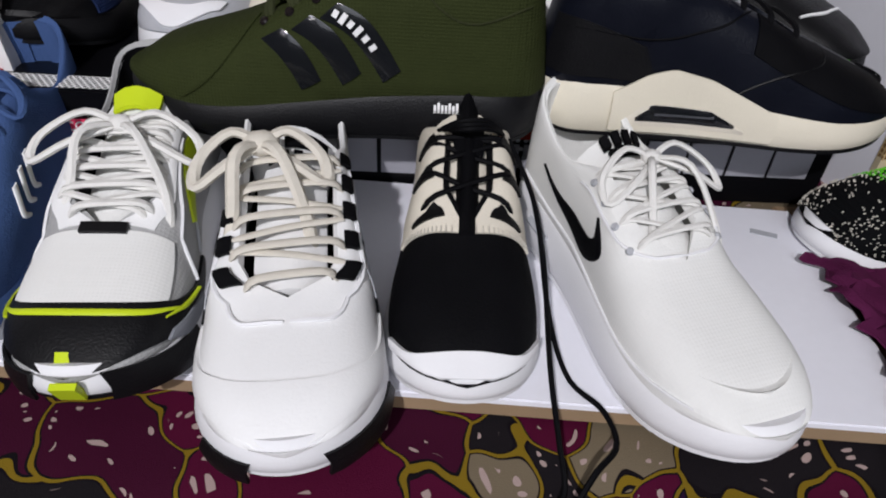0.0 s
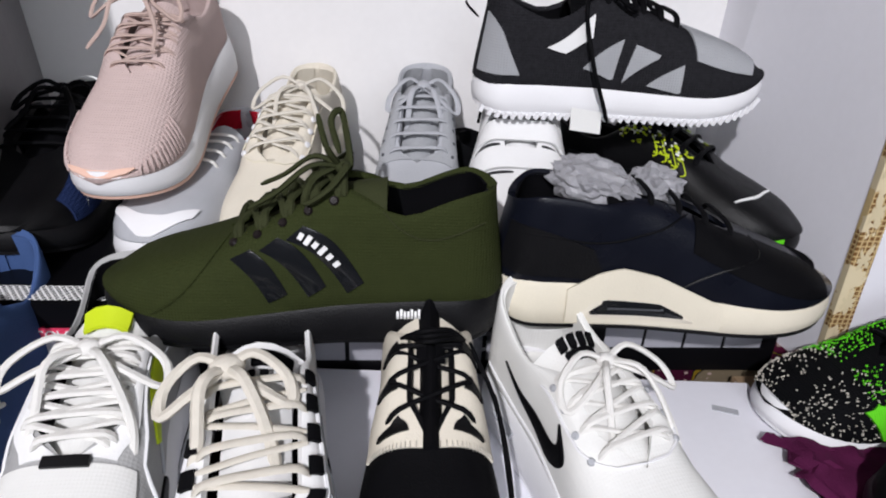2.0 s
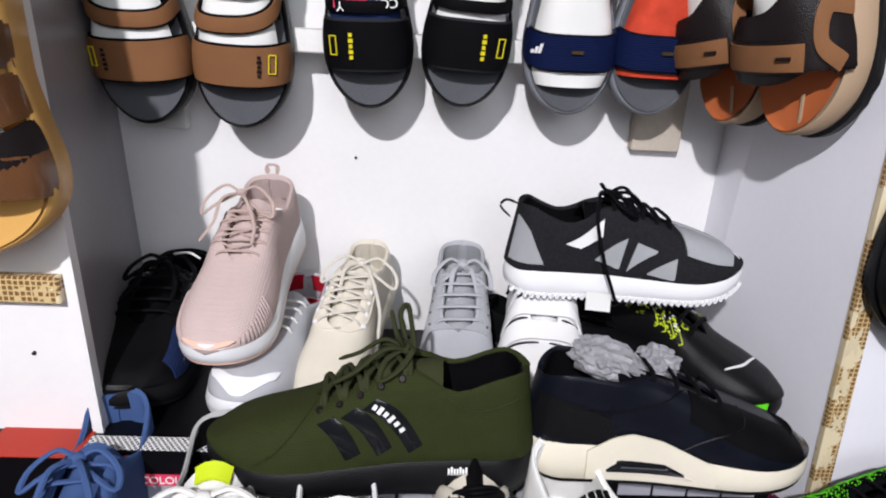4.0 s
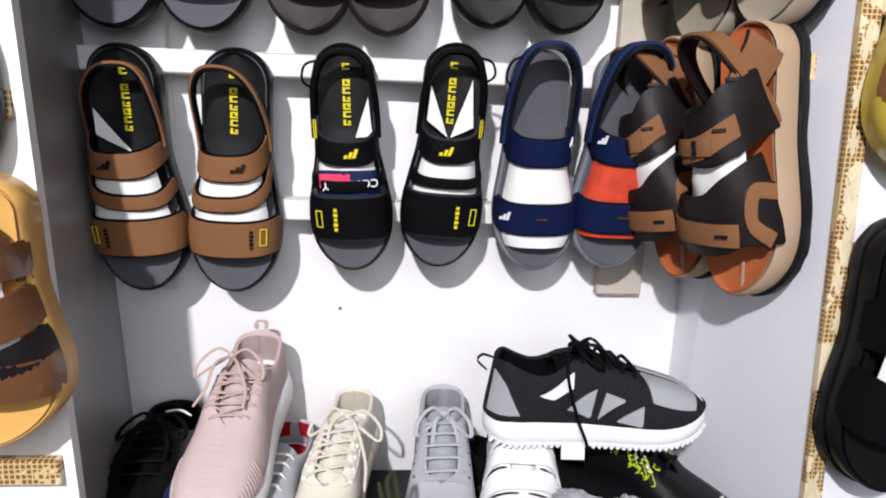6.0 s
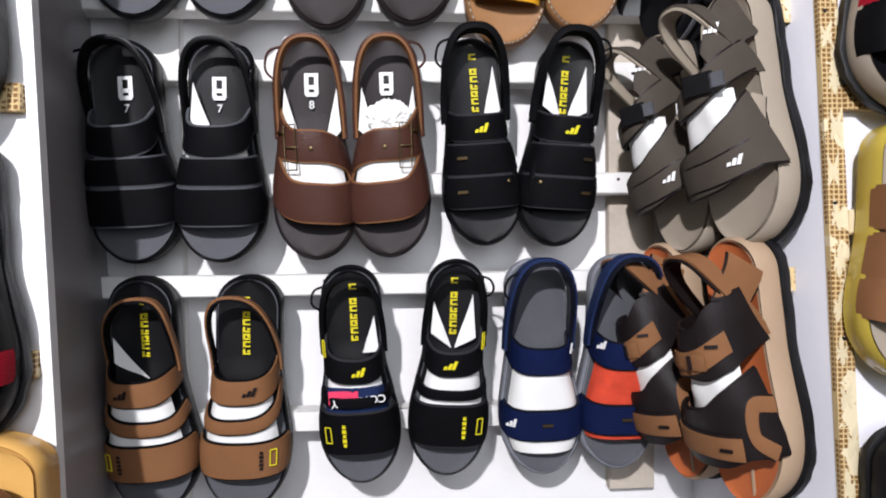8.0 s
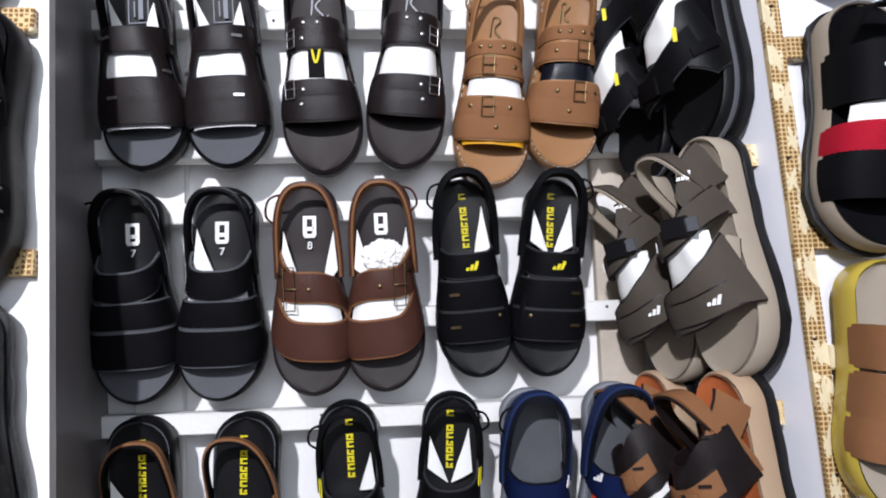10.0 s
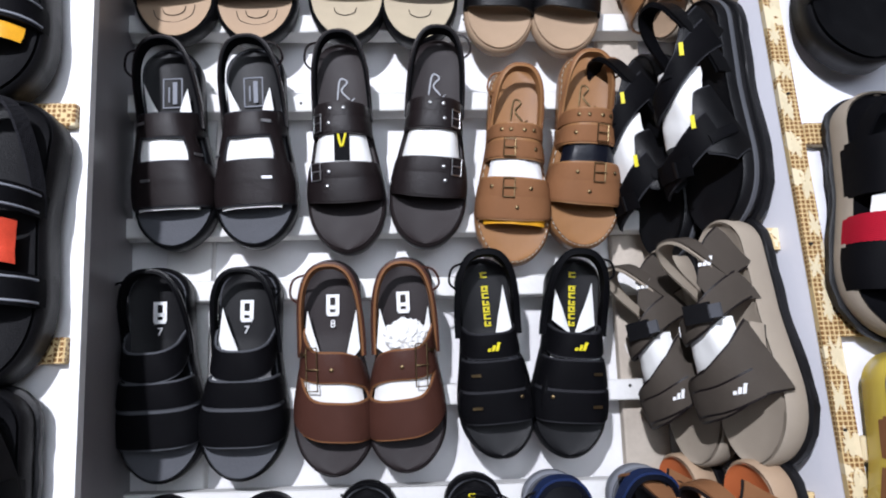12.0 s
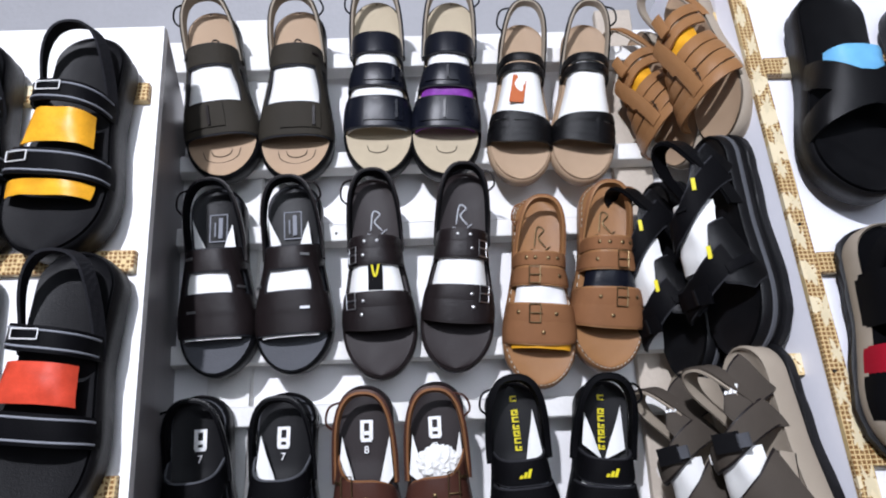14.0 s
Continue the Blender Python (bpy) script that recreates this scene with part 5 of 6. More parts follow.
part("paper_print", plate((0.001, -0.002, 0.0718), (1, 0, 0), (0, 1, 0.10), 0.020, 0.060), BLACK_N, PAPERS[-2], "black printed centre stripe")
hang("c3", 2, (0.100, 1.875, -4.8), (0.199, 1.895, -3.8), l=dict(paper=((0.42, 0.62, 0.040, CLEAN), (0.62, 0.82, 0.038, YORANGE, "orange printed film inside a sandal"))), r=dict(paper=((0.40, 0.70, 0.040, NAVY_BLK, "dark blue printed film inside a sandal"),)))
hang("d1", 3, (-0.387, 2.212, 7.3), (-0.261, 2.208, 1.7))
hang("d2", 3, (-0.132, 2.216, -0.5), (-0.021, 2.212, -2.7), r=dict(paper=((0.38, 0.56, 0.040, CLEAN), (0.56, 0.78, 0.040, PURPLE, "purple printed film inside a sandal"))))
hang("d3", 3, (0.095, 2.185, -5.6), (0.195, 2.182, -5.2), l=dict(paper=((0.36, 0.76, 0.041, PAPER),)))
part("paper_print", plate((-0.008, -0.002, 0.0650), (1, 0, 0), (0.1, 1, 0), 0.022, 0.048), ORANGE, PAPERS[-2], "orange printed label")


def corner(x, y, z, rot):
    """The pose of a sandal leaning across the corner by the right side board."""
    return (x, z, rot, dict(az=-72.0, y=y))


hang("s4", 0, corner(0.345, 0.688, 1.340, 8), corner(0.376, 0.590, 1.342, 3))
hang("b4", 1, corner(0.345, 0.688, 1.612, 8), corner(0.376, 0.590, 1.622, 4))
hang("c4", 2, corner(0.335, 0.690, 1.885, 0), corner(0.372, 0.592, 1.900, -3))
hang("d4", 3, corner(0.345, 0.688, 2.190, 14), corner(0.376, 0.592, 2.186, 10))

# ---- sandals on the side panels ----
ST["p1"] = dict(L=0.245, W=0.150, T=0.034, sole=HONEY, bed=HONEY, heel=(0.34, 0.012, 0.030, 0.018, BROWN_G, -0.02, 0.006), metal=STEEL, pad=BLACK_R,
                straps=[(0.30, 0.26, 0.030, 0.044, BROWN_G), (0.46, 0.56, 0.034, 0.052, BROWN_G, ("pad", 0.62, 0)), (0.70, 0.62, 0.044, 0.050, BROWN_G), (0.60, 0.74, 0.030, 0.052, DBROWN)], paper=((0.34, 0.78, 0.044, PAPER),))
ST["p2"] = dict(L=0.280, W=0.118, T=0.032, sole=BLACK_R, tread=BLACK_R, bed=BLACK_R, heel=(0.36, 0.012, 0.036, 0.020, BLACK_L, 0.0, 0.008),
                straps=[(0.36, 0.36, 0.040, 0.046, BLACK_N), (0.62, 0.62, 0.050, 0.048, BLACK_L), (0.74, 0.74, 0.030, 0.046, RED)], paper=((0.40, 0.60, 0.042, NAVY_BLK, "dark printed film inside a sandal"),))
ST["p3"] = dict(trim=LGREY_R, L=0.290, W=0.122, T=0.036, sole=BLACK_R, bed=BLACK_R, heel=(0.36, 0.012, 0.036, 0.020, GREY_D, -0.004, 0.008), mark=BLACK_N,
                straps=[(0.37, 0.34, 0.026, 0.048, BLACK_N, ("wide", 0.55, 0)), (0.66, 0.63, 0.030, 0.050, BLACK_N, ("wide", 0.7, 0))], paper=((0.44, 0.58, 0.034, REDP, "orange-red printed film inside a sandal"),))
ST["p4"] = dict(ST["p3"], paper=((0.43, 0.57, 0.034, YORANGE, "yellow and orange printed film inside a sandal"), (0.72, 0.78, 0.032, YORANGE, "yellow printed film inside a sandal")))
ST["q1"] = dict(L=0.285, W=0.122, T=0.034, sole=BLACK_R, tread=BLACK_R, bed=BLACK_R, heel=(0.36, 0.012, 0.036, 0.024, BLACK_N, 0.0, 0.008),
                straps=[(0.36, 0.30, 0.050, 0.048, BLACK_N), (0.62, 0.70, 0.060, 0.052, BLACK_N)], paper=((0.38, 0.66, 0.046, PAPER),))
ST["q2"] = dict(L=0.262, W=0.112, T=0.030, lip=0.006, sole=AMBER, bed=TAUPE_L, metal=METAL,
                straps=[(0.34, 0.36, 0.044, 0.048, TAN, ("rivet", 0.2, 0)), (0.52, 0.54, 0.044, 0.052, TAN, ("rivet", 0.15, 0)), (0.68, 0.70, 0.040, 0.050, TAN, ("rivet", 0.25, 0))], paper=((0.40, 0.72, 0.040, PAPER),))
ST["q3"] = dict(L=0.275, W=0.122, T=0.034, lip=0.006, sole=TAUPE_L, tread=BLACK_R, bed=BLACK_N, heel=(0.34, 0.012, 0.030, 0.020, BLACK_N, -0.012, 0.006), mark=CLEAN,
                straps=[(0.34, 0.34, 0.060, 0.048, BLACK_N, ("slit", 0.4, 0)), (0.58, 0.58, 0.030, 0.050, RED), (0.72, 0.72, 0.048, 0.050, BLACK_N)], metal=CLEAN, paper=((0.46, 0.66, 0.044, PAPER),))
ST["q4"] = dict(L=0.300, W=0.126, T=0.034, sole=BLACK_R, bed=BLACK_L,
                straps=[(0.44, 0.70, 0.036, 0.050, BLACK_L), (0.70, 0.44, 0.038, 0.053, BLACK_L)], paper=((0.38, 0.50, 0.036, BLUEP, "blue and white printed film inside a slipper"),))
LAB.update(p1="glossy brown strap sandal on a honey-coloured sole", p2="black trekking sandal with a dark red toe strap", p3="black sandal with reflective strap trim and orange film", p4="black sandal with reflective strap trim and yellow film",
           q1="black broad-strapped sandal stuffed with white paper", q2="tan strap sandal on an amber rubber sole", q3="black sandal with a red strap and beige rim", q4="glossy black crossed-strap slipper with blue film")
SIDE = "sandals on the side panels"


def side_hang(key, x, z, rot, y, sd=1):
    sandal(pose(x, y, z) @ pose(0, 0, 0, 90, 0, 0) @ pose(0, 0, 0, 0, 0, rot), ST[key], sd, LAB[key], SIDE)


YL, YR = LY - 0.013, RY - 0.011
for dx, sd in ((0.0, 1), (-0.128, -1)):
    side_hang("p2", -0.436 + dx, 1.445, 3 * sd, YL, sd)
    side_hang("p3", -0.446 + dx, 1.722, -4 * sd, YL, sd)
    side_hang("p4", -0.472 + dx, 2.006, -3 * sd, YL, sd)
side_hang("p1", -0.402, 1.198, 2, YL, 1)
side_hang("p1", -0.560, 1.198, -2, YL, -1)
for dx, sd in ((0.0, -1), (0.135, 1)):
    side_hang("q1", 0.472 + dx, 1.150, 0, YR, sd)
    side_hang("q2", 0.466 + dx, 1.470, 2 * sd, YR, sd)
    side_hang("q3", 0.472 + dx, 1.745, 2 * sd, YR, sd)
    side_hang("q4", 0.478 + dx, 2.065, 3 * sd, YR, sd)
nail(0.384, wall_y(1.156) - 0.001, 1.156, (0, -1, 0))
nail(-0.115, wall_y(1.11) - 0.001, 1.11, (0, -1, 0))
nail(-0.40, LY - 0.001, 1.02, (0, -1, 0))
nail(-0.395, LY - 0.001, 0.96, (0, -1, 0))


def blossom(x, y, z, r, spin, w):
    """A flat printed flower, trimmed to the batten's width."""
    bm = bmesh.new()
    pts = []
    for k in range(24):
        q = 2 * math.pi * k / 24
        d = r * (0.62 + 0.38 * math.cos(6 * q)) * (1 + 0.15 * math.sin(5 * k))
        pts.append((max(-w, min(w, d * math.cos(q + spin))), d * math.sin(q + spin)))
    for a in (0.0, -0.0004):
        bm.faces.new([bm.verts.new((x + p, y + a, z + q)) for p, q in pts])
    return bm


TAPE = bpy.data.objects["trim_corner"]
CREAMP = mat("cream petal print", (0.66, 0.57, 0.38), 0.4, 0.12, 60, 0.05)
rng = random.Random(5)
for k in range(38):
    z = 0.66 + 0.047 * k
    part("blossom_print", blossom(right_edge(z) + 0.0105 + rng.uniform(-0.004, 0.004), RY - 0.0084, z, 0.017 + rng.uniform(-0.002, 0.004), rng.uniform(0, 1), 0.0060), CREAMP, TAPE, "", False)
for z, x in ((1.52, 0.409), (1.38, 0.412), (1.72, 0.408), (1.90, 0.413)):
    nail(x - 0.030 * (z - 1.5), RY - 0.0088, z, (0, -1, 0))
for z, x in ((1.26, -0.20), (1.44, -0.14), (1.57, 0.25), (1.71, 0.27), (1.98, -0.20), (2.11, 0.04)):
    nail(x, wall_y(z) - 0.0508, z, (0, -1, 0))


def crumple(m, w, h, bulge, material, label):
    """A crumpled ball of paper."""
    bm = bmesh.new()
    bmesh.ops.create_icosphere(bm, subdivisions=4, radius=1)
    for v in bm.verts:
        p = v.co.copy()
        f = 0.75 + 0.28 * abs(noise.noise(p * 2.1)) + 0.22 * abs(noise.noise(p * 4.7 + Vector((3, 1, 0)))) + 0.1 * noise.noise(p * 11)
        v.co = Vector((p.x * w * f, p.y * h * f, p.z * bulge * f))
    solo("crumpled_paper", bm, material, m, label, "packing paper", "paper inside the sandals", smooth=False)


crumple(on_wall(-0.054, 1.640, 0, off=0.098), 0.030, 0.026, 0.018, PAPER, "crumpled white tissue in a brown leather sandal")


# ---- the closed shoes ----
HIGH = ((0, 0.126), (0.07, 0.1222), (0.18, 0.0978), (0.29, 0.0902), (0.38, 0.1034), (0.5, 0.0902), (0.68, 0.0677), (0.85, 0.0545), (0.95, 0.0451), (1, 0.0282))
F, B = "front row of shoes on the board", "back row of shoes on boxes"


def teeth(la, ob, sg, material, n=38, s0=0.03, s1=0.97):
    """A row of small cleats along one side of the sole."""
    out = []
    for s in np.linspace(s0, s1, n):
        a, b = foot(s, la.W, la.side, heel=0.37, waist=0.38)
        x = b - 0.002 if sg > 0 else a + 0.002
        out.append(plate((x, la.L * (0.5 - s), la.zb(s) + 0.001), (1, 0, 0), (0, 1, 0.5), 0.006, 0.0036, 0.006))
    tagged(part("tread_teeth", joined(out), material, ob), kind="stuff")


def flecks(la, ob, material, s0, s1, v0, v1, n, size, seed, name="fleck_pattern", label=""):
    """Small knitted flecks over a stretch of the upper."""
    rng = random.Random(seed)
    out = []
    for i in range(n):
        s, v = rng.uniform(s0, s1), rng.uniform(v0, v1)
        if abs(v) < 0.02:
            continue
        p, q = la.at(s, v, 0.0012), la.at(min(0.98, s + 0.02), v, 0.0012)
        n_ = (la.at(s, v, 0.003) - p).normalized()
        d = (q - p).normalized()
        d = (d + n_.cross(d) * rng.uniform(-0.6, 0.6)).normalized()
        out.append(plate(p, d, n_.cross(d), size * rng.uniform(0.7, 1.6), size * 0.55, 0.0012))
    tagged(part(name, joined(out), material, ob, label), kind="stuff")


def seam(la, ob, pts, material, r=0.0007, n=24, off=0.0008):
    """A raised seam along (s, v) points."""
    path = [la.at(min(0.99, max(0.005, p.x)), max(-1, min(1, p.y if abs(p.y) > 1e-3 else 1e-3)), off) for p in smooth_path([(a, b, 0) for a, b in pts], n)]
    part("seam", tube(path, r, n, 5), material, ob)


# grey and white running shoe with lime
la = Last(side=-1, W=0.112, L=0.277, throat_w=0.46, throat=0.64, spring=0.018, heel_t=0.04, toe_t=0.024, top=HIGH, mouth=0.70)
ob = shoe(pose(-0.199, 0.366, BZ, 0, 0, 3), la, "grey mesh running shoe with lime and black details", SILVER, WHITE_R, BLACK_N, WHITE_K, F, BLACK_R, 0.022, 0.028)
part("toe_panel", la.patch([(0.67, -0.46), (0.67, 0.46), (0.87, 0.60), (0.87, -0.60)], 0.0014, 10, 14), WHITE_K, ob, "pale mesh toe panel")
part("toe_guard", la.strip([(0.60, -0.98), (0.76, -0.90), (0.885, -0.58), (0.925, -0.02), (0.885, 0.58), (0.76, 0.90), (0.60, 0.98)], (0.010, 0.026, 0.040, 0.042, 0.040, 0.026, 0.010), 0.0026, 44), BLACK_R, ob, "black rubber toe guard")
part("lime_piping", la.strip([(0.80, -0.76), (0.855, -0.44), (0.872, 0.03), (0.855, 0.44), (0.80, 0.76)], (0.002, 0.004, 0.004, 0.004, 0.002), 0.0034, 30), LIME, ob, "lime piping")
for sg in (-1, 1):
    part("lime_piping", la.strip([(0.72, sg * 0.86), (0.79, sg * 0.76), (0.85, sg * 0.62)], (0.002, 0.005, 0.002), 0.0044), LIME, ob, "lime streak")
    part("side_panel", la.strip([(0.34, sg * 0.46), (0.46, sg * 0.56), (0.56, sg * 0.72)], (0.024, 0.034, 0.012), 0.002), LIME, ob, "lime side panel")
    part("toe_wing", la.strip([(0.72, sg * 0.97), (0.80, sg * 0.93), (0.87, sg * 0.82)], (0.010, 0.022, 0.010), 0.0046), LGREY_R, ob, "grey foil panel")
    part("eyestay", la.patch([(0.37, sg * 0.02), (0.655, sg * 0.02), (0.66, sg * 0.26), (0.37, sg * 0.24)], 0.0012, 6, 12), WHITE_L, ob)
    seam(la, ob, [(0.40, sg * 0.30), (0.54, sg * 0.34), (0.66, sg * 0.60), (0.70, sg * 0.92)], WHITE_R, 0.0012)
    seam(la, ob, [(0.30, sg * 0.45), (0.48, sg * 0.62), (0.60, sg * 0.90)], GREY_L, 0.0012)
    part("sole_panel", sole_band(la, sg, 0.80, 0.985, lambda s: la.zb(s) + 0.002, lambda s: la.zt(s) - 0.001, 0.0010, 20), BLACK_R, ob, "black toe wrap of the sole")
part("toe_tab", la.strip([(0.945, -0.03), (0.965, -0.03), (0.984, -0.03)], (0.010, 0.012, 0.014), 0.003), LIME, ob, "lime toe tab")
part("toe_tab", plate((0.004, -0.1400, 0.030), (1, 0, 0), (0, -0.4, 1), 0.014, 0.016, 0.004), LIME, ob, "lime toe tab")
part("name_tag", la.patch([(0.655, -0.08), (0.655, 0.08), (0.680, 0.08), (0.680, -0.08)], 0.004, 3, 6), BLACK_R, ob, "small black tag")
laces(la, ob, WHITE_C, 6, 0.10, 0.0034, arch=0.005)
laces(la, ob, WHITE_C, 6, 0.10, 0.0030, cross=True, arch=0.003)
part("tongue_tab", la.tongue_patch(0.325, 0, 0.04, 1.2, 0.30, 0.028, 0.022), LIME, ob, "lime tongue tab")
bow(WHITE_C, ob, (-0.002, 0.020, 0.108), 0.040, 0.0032, drop=0.045)

# white leather sneaker with black tabs
la = Last(side=1, W=0.114, L=0.288, throat_w=0.50, throat=0.70, heel_t=0.036, toe_t=0.026, spring=0.014, top=HIGH, mouth=0.70)
ob = shoe(pose(-0.083, 0.330, BZ, 0, 0, 9), la, "white leather sneaker with black lace tabs and cream laces", WHITE_L, WHITE_R, BLACK_N, WHITE_L, F, WHITE_R, 0.02, 0.030, tongue_s=(0.30, 0.68))
part("toe_cap", la.strip([(0.64, -0.94), (0.82, -0.80), (0.912, -0.45), (0.935, 0.02), (0.912, 0.45), (0.82, 0.80), (0.64, 0.94)], (0.014, 0.030, 0.034, 0.030, 0.034, 0.030, 0.014), 0.0022, 40), WHITE_L, ob, "white leather toe cap")
part("toe_outsole", sole_band(la, 1, 0.80, 0.985, lambda s: la.zb(s) - 0.002, lambda s: la.zb(s) + 0.015, 0.0010, 16), BLACK_R, ob, "black rubber toe of the outsole")
part("toe_outsole", sole_band(la, -1, 0.90, 0.985, lambda s: la.zb(s) - 0.002, lambda s: la.zb(s) + 0.013, 0.0010, 12), BLACK_R, ob, "black rubber toe of the outsole")
for k, s in enumerate(np.linspace(0.40, 0.665, 5)):
    for sg in (-1, 1):
        part("lace_tab", la.patch([(s - 0.020, sg * 0.05), (s + 0.016, sg * 0.05), (s + 0.014, sg * 0.24), (s - 0.022, sg * 0.24)], 0.004, 4, 4), BLACK_N, ob, "black lace tab")
        seam(la, ob, [(s - 0.03, sg * 0.28), (s - 0.02, sg * 0.6), (s + 0.02, sg * 0.95)], GREY_L, 0.0005)
for sg in (-1, 1):
    seam(la, ob, [(0.36, sg * 0.34), (0.5, sg * 0.34), (0.68, sg * 0.34), (0.755, sg * 0.22), (0.765, sg * 0.003)], WHITE_R, 0.0014)
    part("side_mark", la.strip([(0.62, sg * 0.74), (0.655, sg * 0.84), (0.645, sg * 0.72), (0.68, sg * 0.82)], (0.003, 0.003, 0.003, 0.003), 0.0015), BLACK_N, ob, "black printed mark")
    part("side_mark", la.strip([(0.52, sg * 0.68), (0.53, sg * 0.80)], (0.003, 0.003), 0.0015), BLACK_N, ob, "black printed mark")
    part("side_mark", la.strip([(0.42, sg * 0.64), (0.43, sg * 0.76)], (0.003, 0.003), 0.0015), BLACK_N, ob, "black printed mark")
laces(la, ob, CREAM_C, 5, 0.06, 0.0036, arch=0.004, s0=0.42, s1=0.685, flat=0.5)
for k, s in enumerate(np.linspace(0.655, 0.42, 5)[:-1]):
    p, q = la.at(s - 0.01, -0.05 if k % 2 else 0.05, 0.002), la.at(s - 0.045, 0.05 if k % 2 else -0.05, 0.002)
    part("lace", tube([p, p.lerp(q, 0.5) + Vector((0, 0, 0.002)), q], 0.0030, 12, 6, 0.5), CREAM_C, ob)
part("tongue_print", la.tongue_patch(0.345, 0.35, 0.030, 1.0, 0.30, 0.030, 0.02), BLACK_N, ob, "black tongue print")
for k in range(3):
    part("tongue_print", la.tongue_patch(0.385, -0.5 + 0.35 * k, 0.018, 0.22, 0.30, 0.030, 0.02), BLACK_N, ob)
bow(CREAM_C, ob, (-0.016, 0.032, 0.113), 0.030, 0.0042, drop=0.05)

# black and cream sneaker
la = Last(side=1, W=0.104, L=0.274, throat_w=0.26, throat=0.60, heel_t=0.03, toe_t=0.022, spring=0.018)
ob = shoe(pose(0.028, 0.371, BZ, 0, 0, 1), la, "black suede and cream sneaker with black laces", BLACK_N, WHITE_R, BLACK_N, CREAM_L, F, WHITE_R, 0.022, 0.028)
for sg in (-1, 1):
    part("vamp_panel", la.patch([(0.24, sg * 0.80), (0.24, sg * 0.02), (0.66, sg * 0.02), (0.645, sg * 0.62)], 0.0016, 12, 12), CREAM_L, ob, "cream leather vamp")
part("centre_band", la.tongue(0.30, 0.665, 0.0105, 0.024, 0.005), BLACK_N, ob, "black elastic centre band")
part("tongue_pad", la.tongue_patch(0.415, 0, 0.09, 1.0, 0.30, 0.028, 0.026), BLACK_N, ob, "black padded tongue tab")
out = []
for v in np.linspace(-0.50, 0.50, 30):
    vv = v if abs(v) > 0.02 else 0.02
    out.append(tube([la.at(0.646, vv, 0.003), la.at(0.662, vv, 0.003)], 0.0007, 2, 4))
tagged(part("stitching", joined(out), CREAM_C, ob, "cream overlock stitches"), kind="stuff")
for s in (0.42, 0.515, 0.61):
    for sg in (-1, 1):
        part("lace_hook", la.patch([(s - 0.024, sg * 0.14), (s + 0.010, sg * 0.10), (s + 0.018, sg * 0.42), (s + 0.006, sg * 0.40)], 0.0034, 4, 5), BLACK_L, ob, "black leather lace hook")
laces(la, ob, BLACK_N, 3, 0.30, 0.0020, cross=True, arch=0.007, s0=0.42, s1=0.59, flat=0.9)
for k in range(3):
    part("lace", tube([(-0.020 + 0.004 * k, 0.030, 0.106), (-0.004, 0.020 - 0.006 * k, 0.119), (0.014, 0.024 - 0.005 * k, 0.117), (0.026, 0.030, 0.104)], 0.0019, 14, 6), BLACK_N, ob)
part("toe_bumper", la.strip([(0.86, -0.92), (0.955, -0.66), (0.978, 0.02), (0.955, 0.66), (0.86, 0.92)], (0.010, 0.018, 0.024, 0.018, 0.010), 0.003, 30), WHITE_R, ob, "white rubber toe bumper")
part("loose_lace", tube([(0.030, 0.030, 0.102), (0.048, -0.010, 0.070), (0.054, -0.070, 0.030), (0.066, -0.100, 0.003), (0.083, -0.125, 0.003), (0.086, -0.150, 0.003), (0.070, -0.168, 0.001), (0.058, -0.185, -0.014), (0.070, -0.200, -0.016)], 0.0019, 40, 6), BLACK_N, ob)
part("loose_lace", tube([(0.048, 0.010, 0.070), (0.052, -0.040, 0.050), (0.050, -0.110, 0.024), (0.052, -0.150, 0.006), (0.054, -0.172, -0.008), (0.046, -0.190, -0.014), (0.062, -0.205, -0.016), (0.054, -0.216, -0.018)], 0.0018, 40, 6), BLACK_N, ob)

# white knit sneaker
la = Last(side=-1, W=0.110, L=0.287, throat_w=0.38, throat=0.60, heel_t=0.042, toe_t=0.028, spring=0.012, top=HIGH, mouth=0.70)
ob = shoe(pose(0.151, 0.343, BZ, 0, 0, 18), la, "white knit sneaker with a black curved stripe", WHITE_K, WHITE_R, WHITE_K, WHITE_K, F, WHITE_R, 0.020, 0.030)
part("curved_stripe", la.strip([(0.20, -0.60), (0.32, -0.74), (0.45, -0.80), (0.505, -0.66), (0.47, -0.46)], (0.0012, 0.010, 0.019, 0.014, 0.0012), 0.0018, 28), BLACK_N, ob, "black curved stripe")
for k in range(4):
    part("tongue_print", la.tongue_patch(0.322, -0.42 + 0.27 * k, 0.026, 0.18, 0.30, 0.030, 0.020), BLACK_N, ob, "black tongue print bars")
part("tongue_print", la.tongue_patch(0.352, -0.05, 0.022, 0.8, 0.30, 0.030, 0.020), BLACK_N, ob, "black tongue print bars")
laces(la, ob, WHITE_C, 4, 0.16, 0.0026, arch=0.004, s0=0.40, s1=0.58)
laces(la, ob, WHITE_C, 4, 0.14, 0.0024, cross=True, arch=0.002, s0=0.40, s1=0.58)
eyelets(la, ob, GREY_L, 4, 0.28, 0.0028, s0=0.40, s1=0.58)
bow(WHITE_C, ob, (0.008, 0.030, 0.108), 0.032, 0.0026, drop=0.05)
seam(la, ob, [(0.10, -0.9), (0.40, -0.93), (0.7, -0.93), (0.9, -0.8)], WHITE_R, 0.001)
seam(la, ob, [(0.36, -0.4), (0.5, -0.38), (0.60, -0.22), (0.62, 0.003)], WHITE_R, 0.0011)
seam(la, ob, [(0.36, 0.4), (0.5, 0.38), (0.60, 0.22), (0.62, 0.003)], WHITE_R, 0.0011)
part("sole_print", sole_band(la, -1, 0.20, 0.30, lambda s: 0.026, lambda s: 0.029, 0.0004), GREY_L, ob, "small grey print")

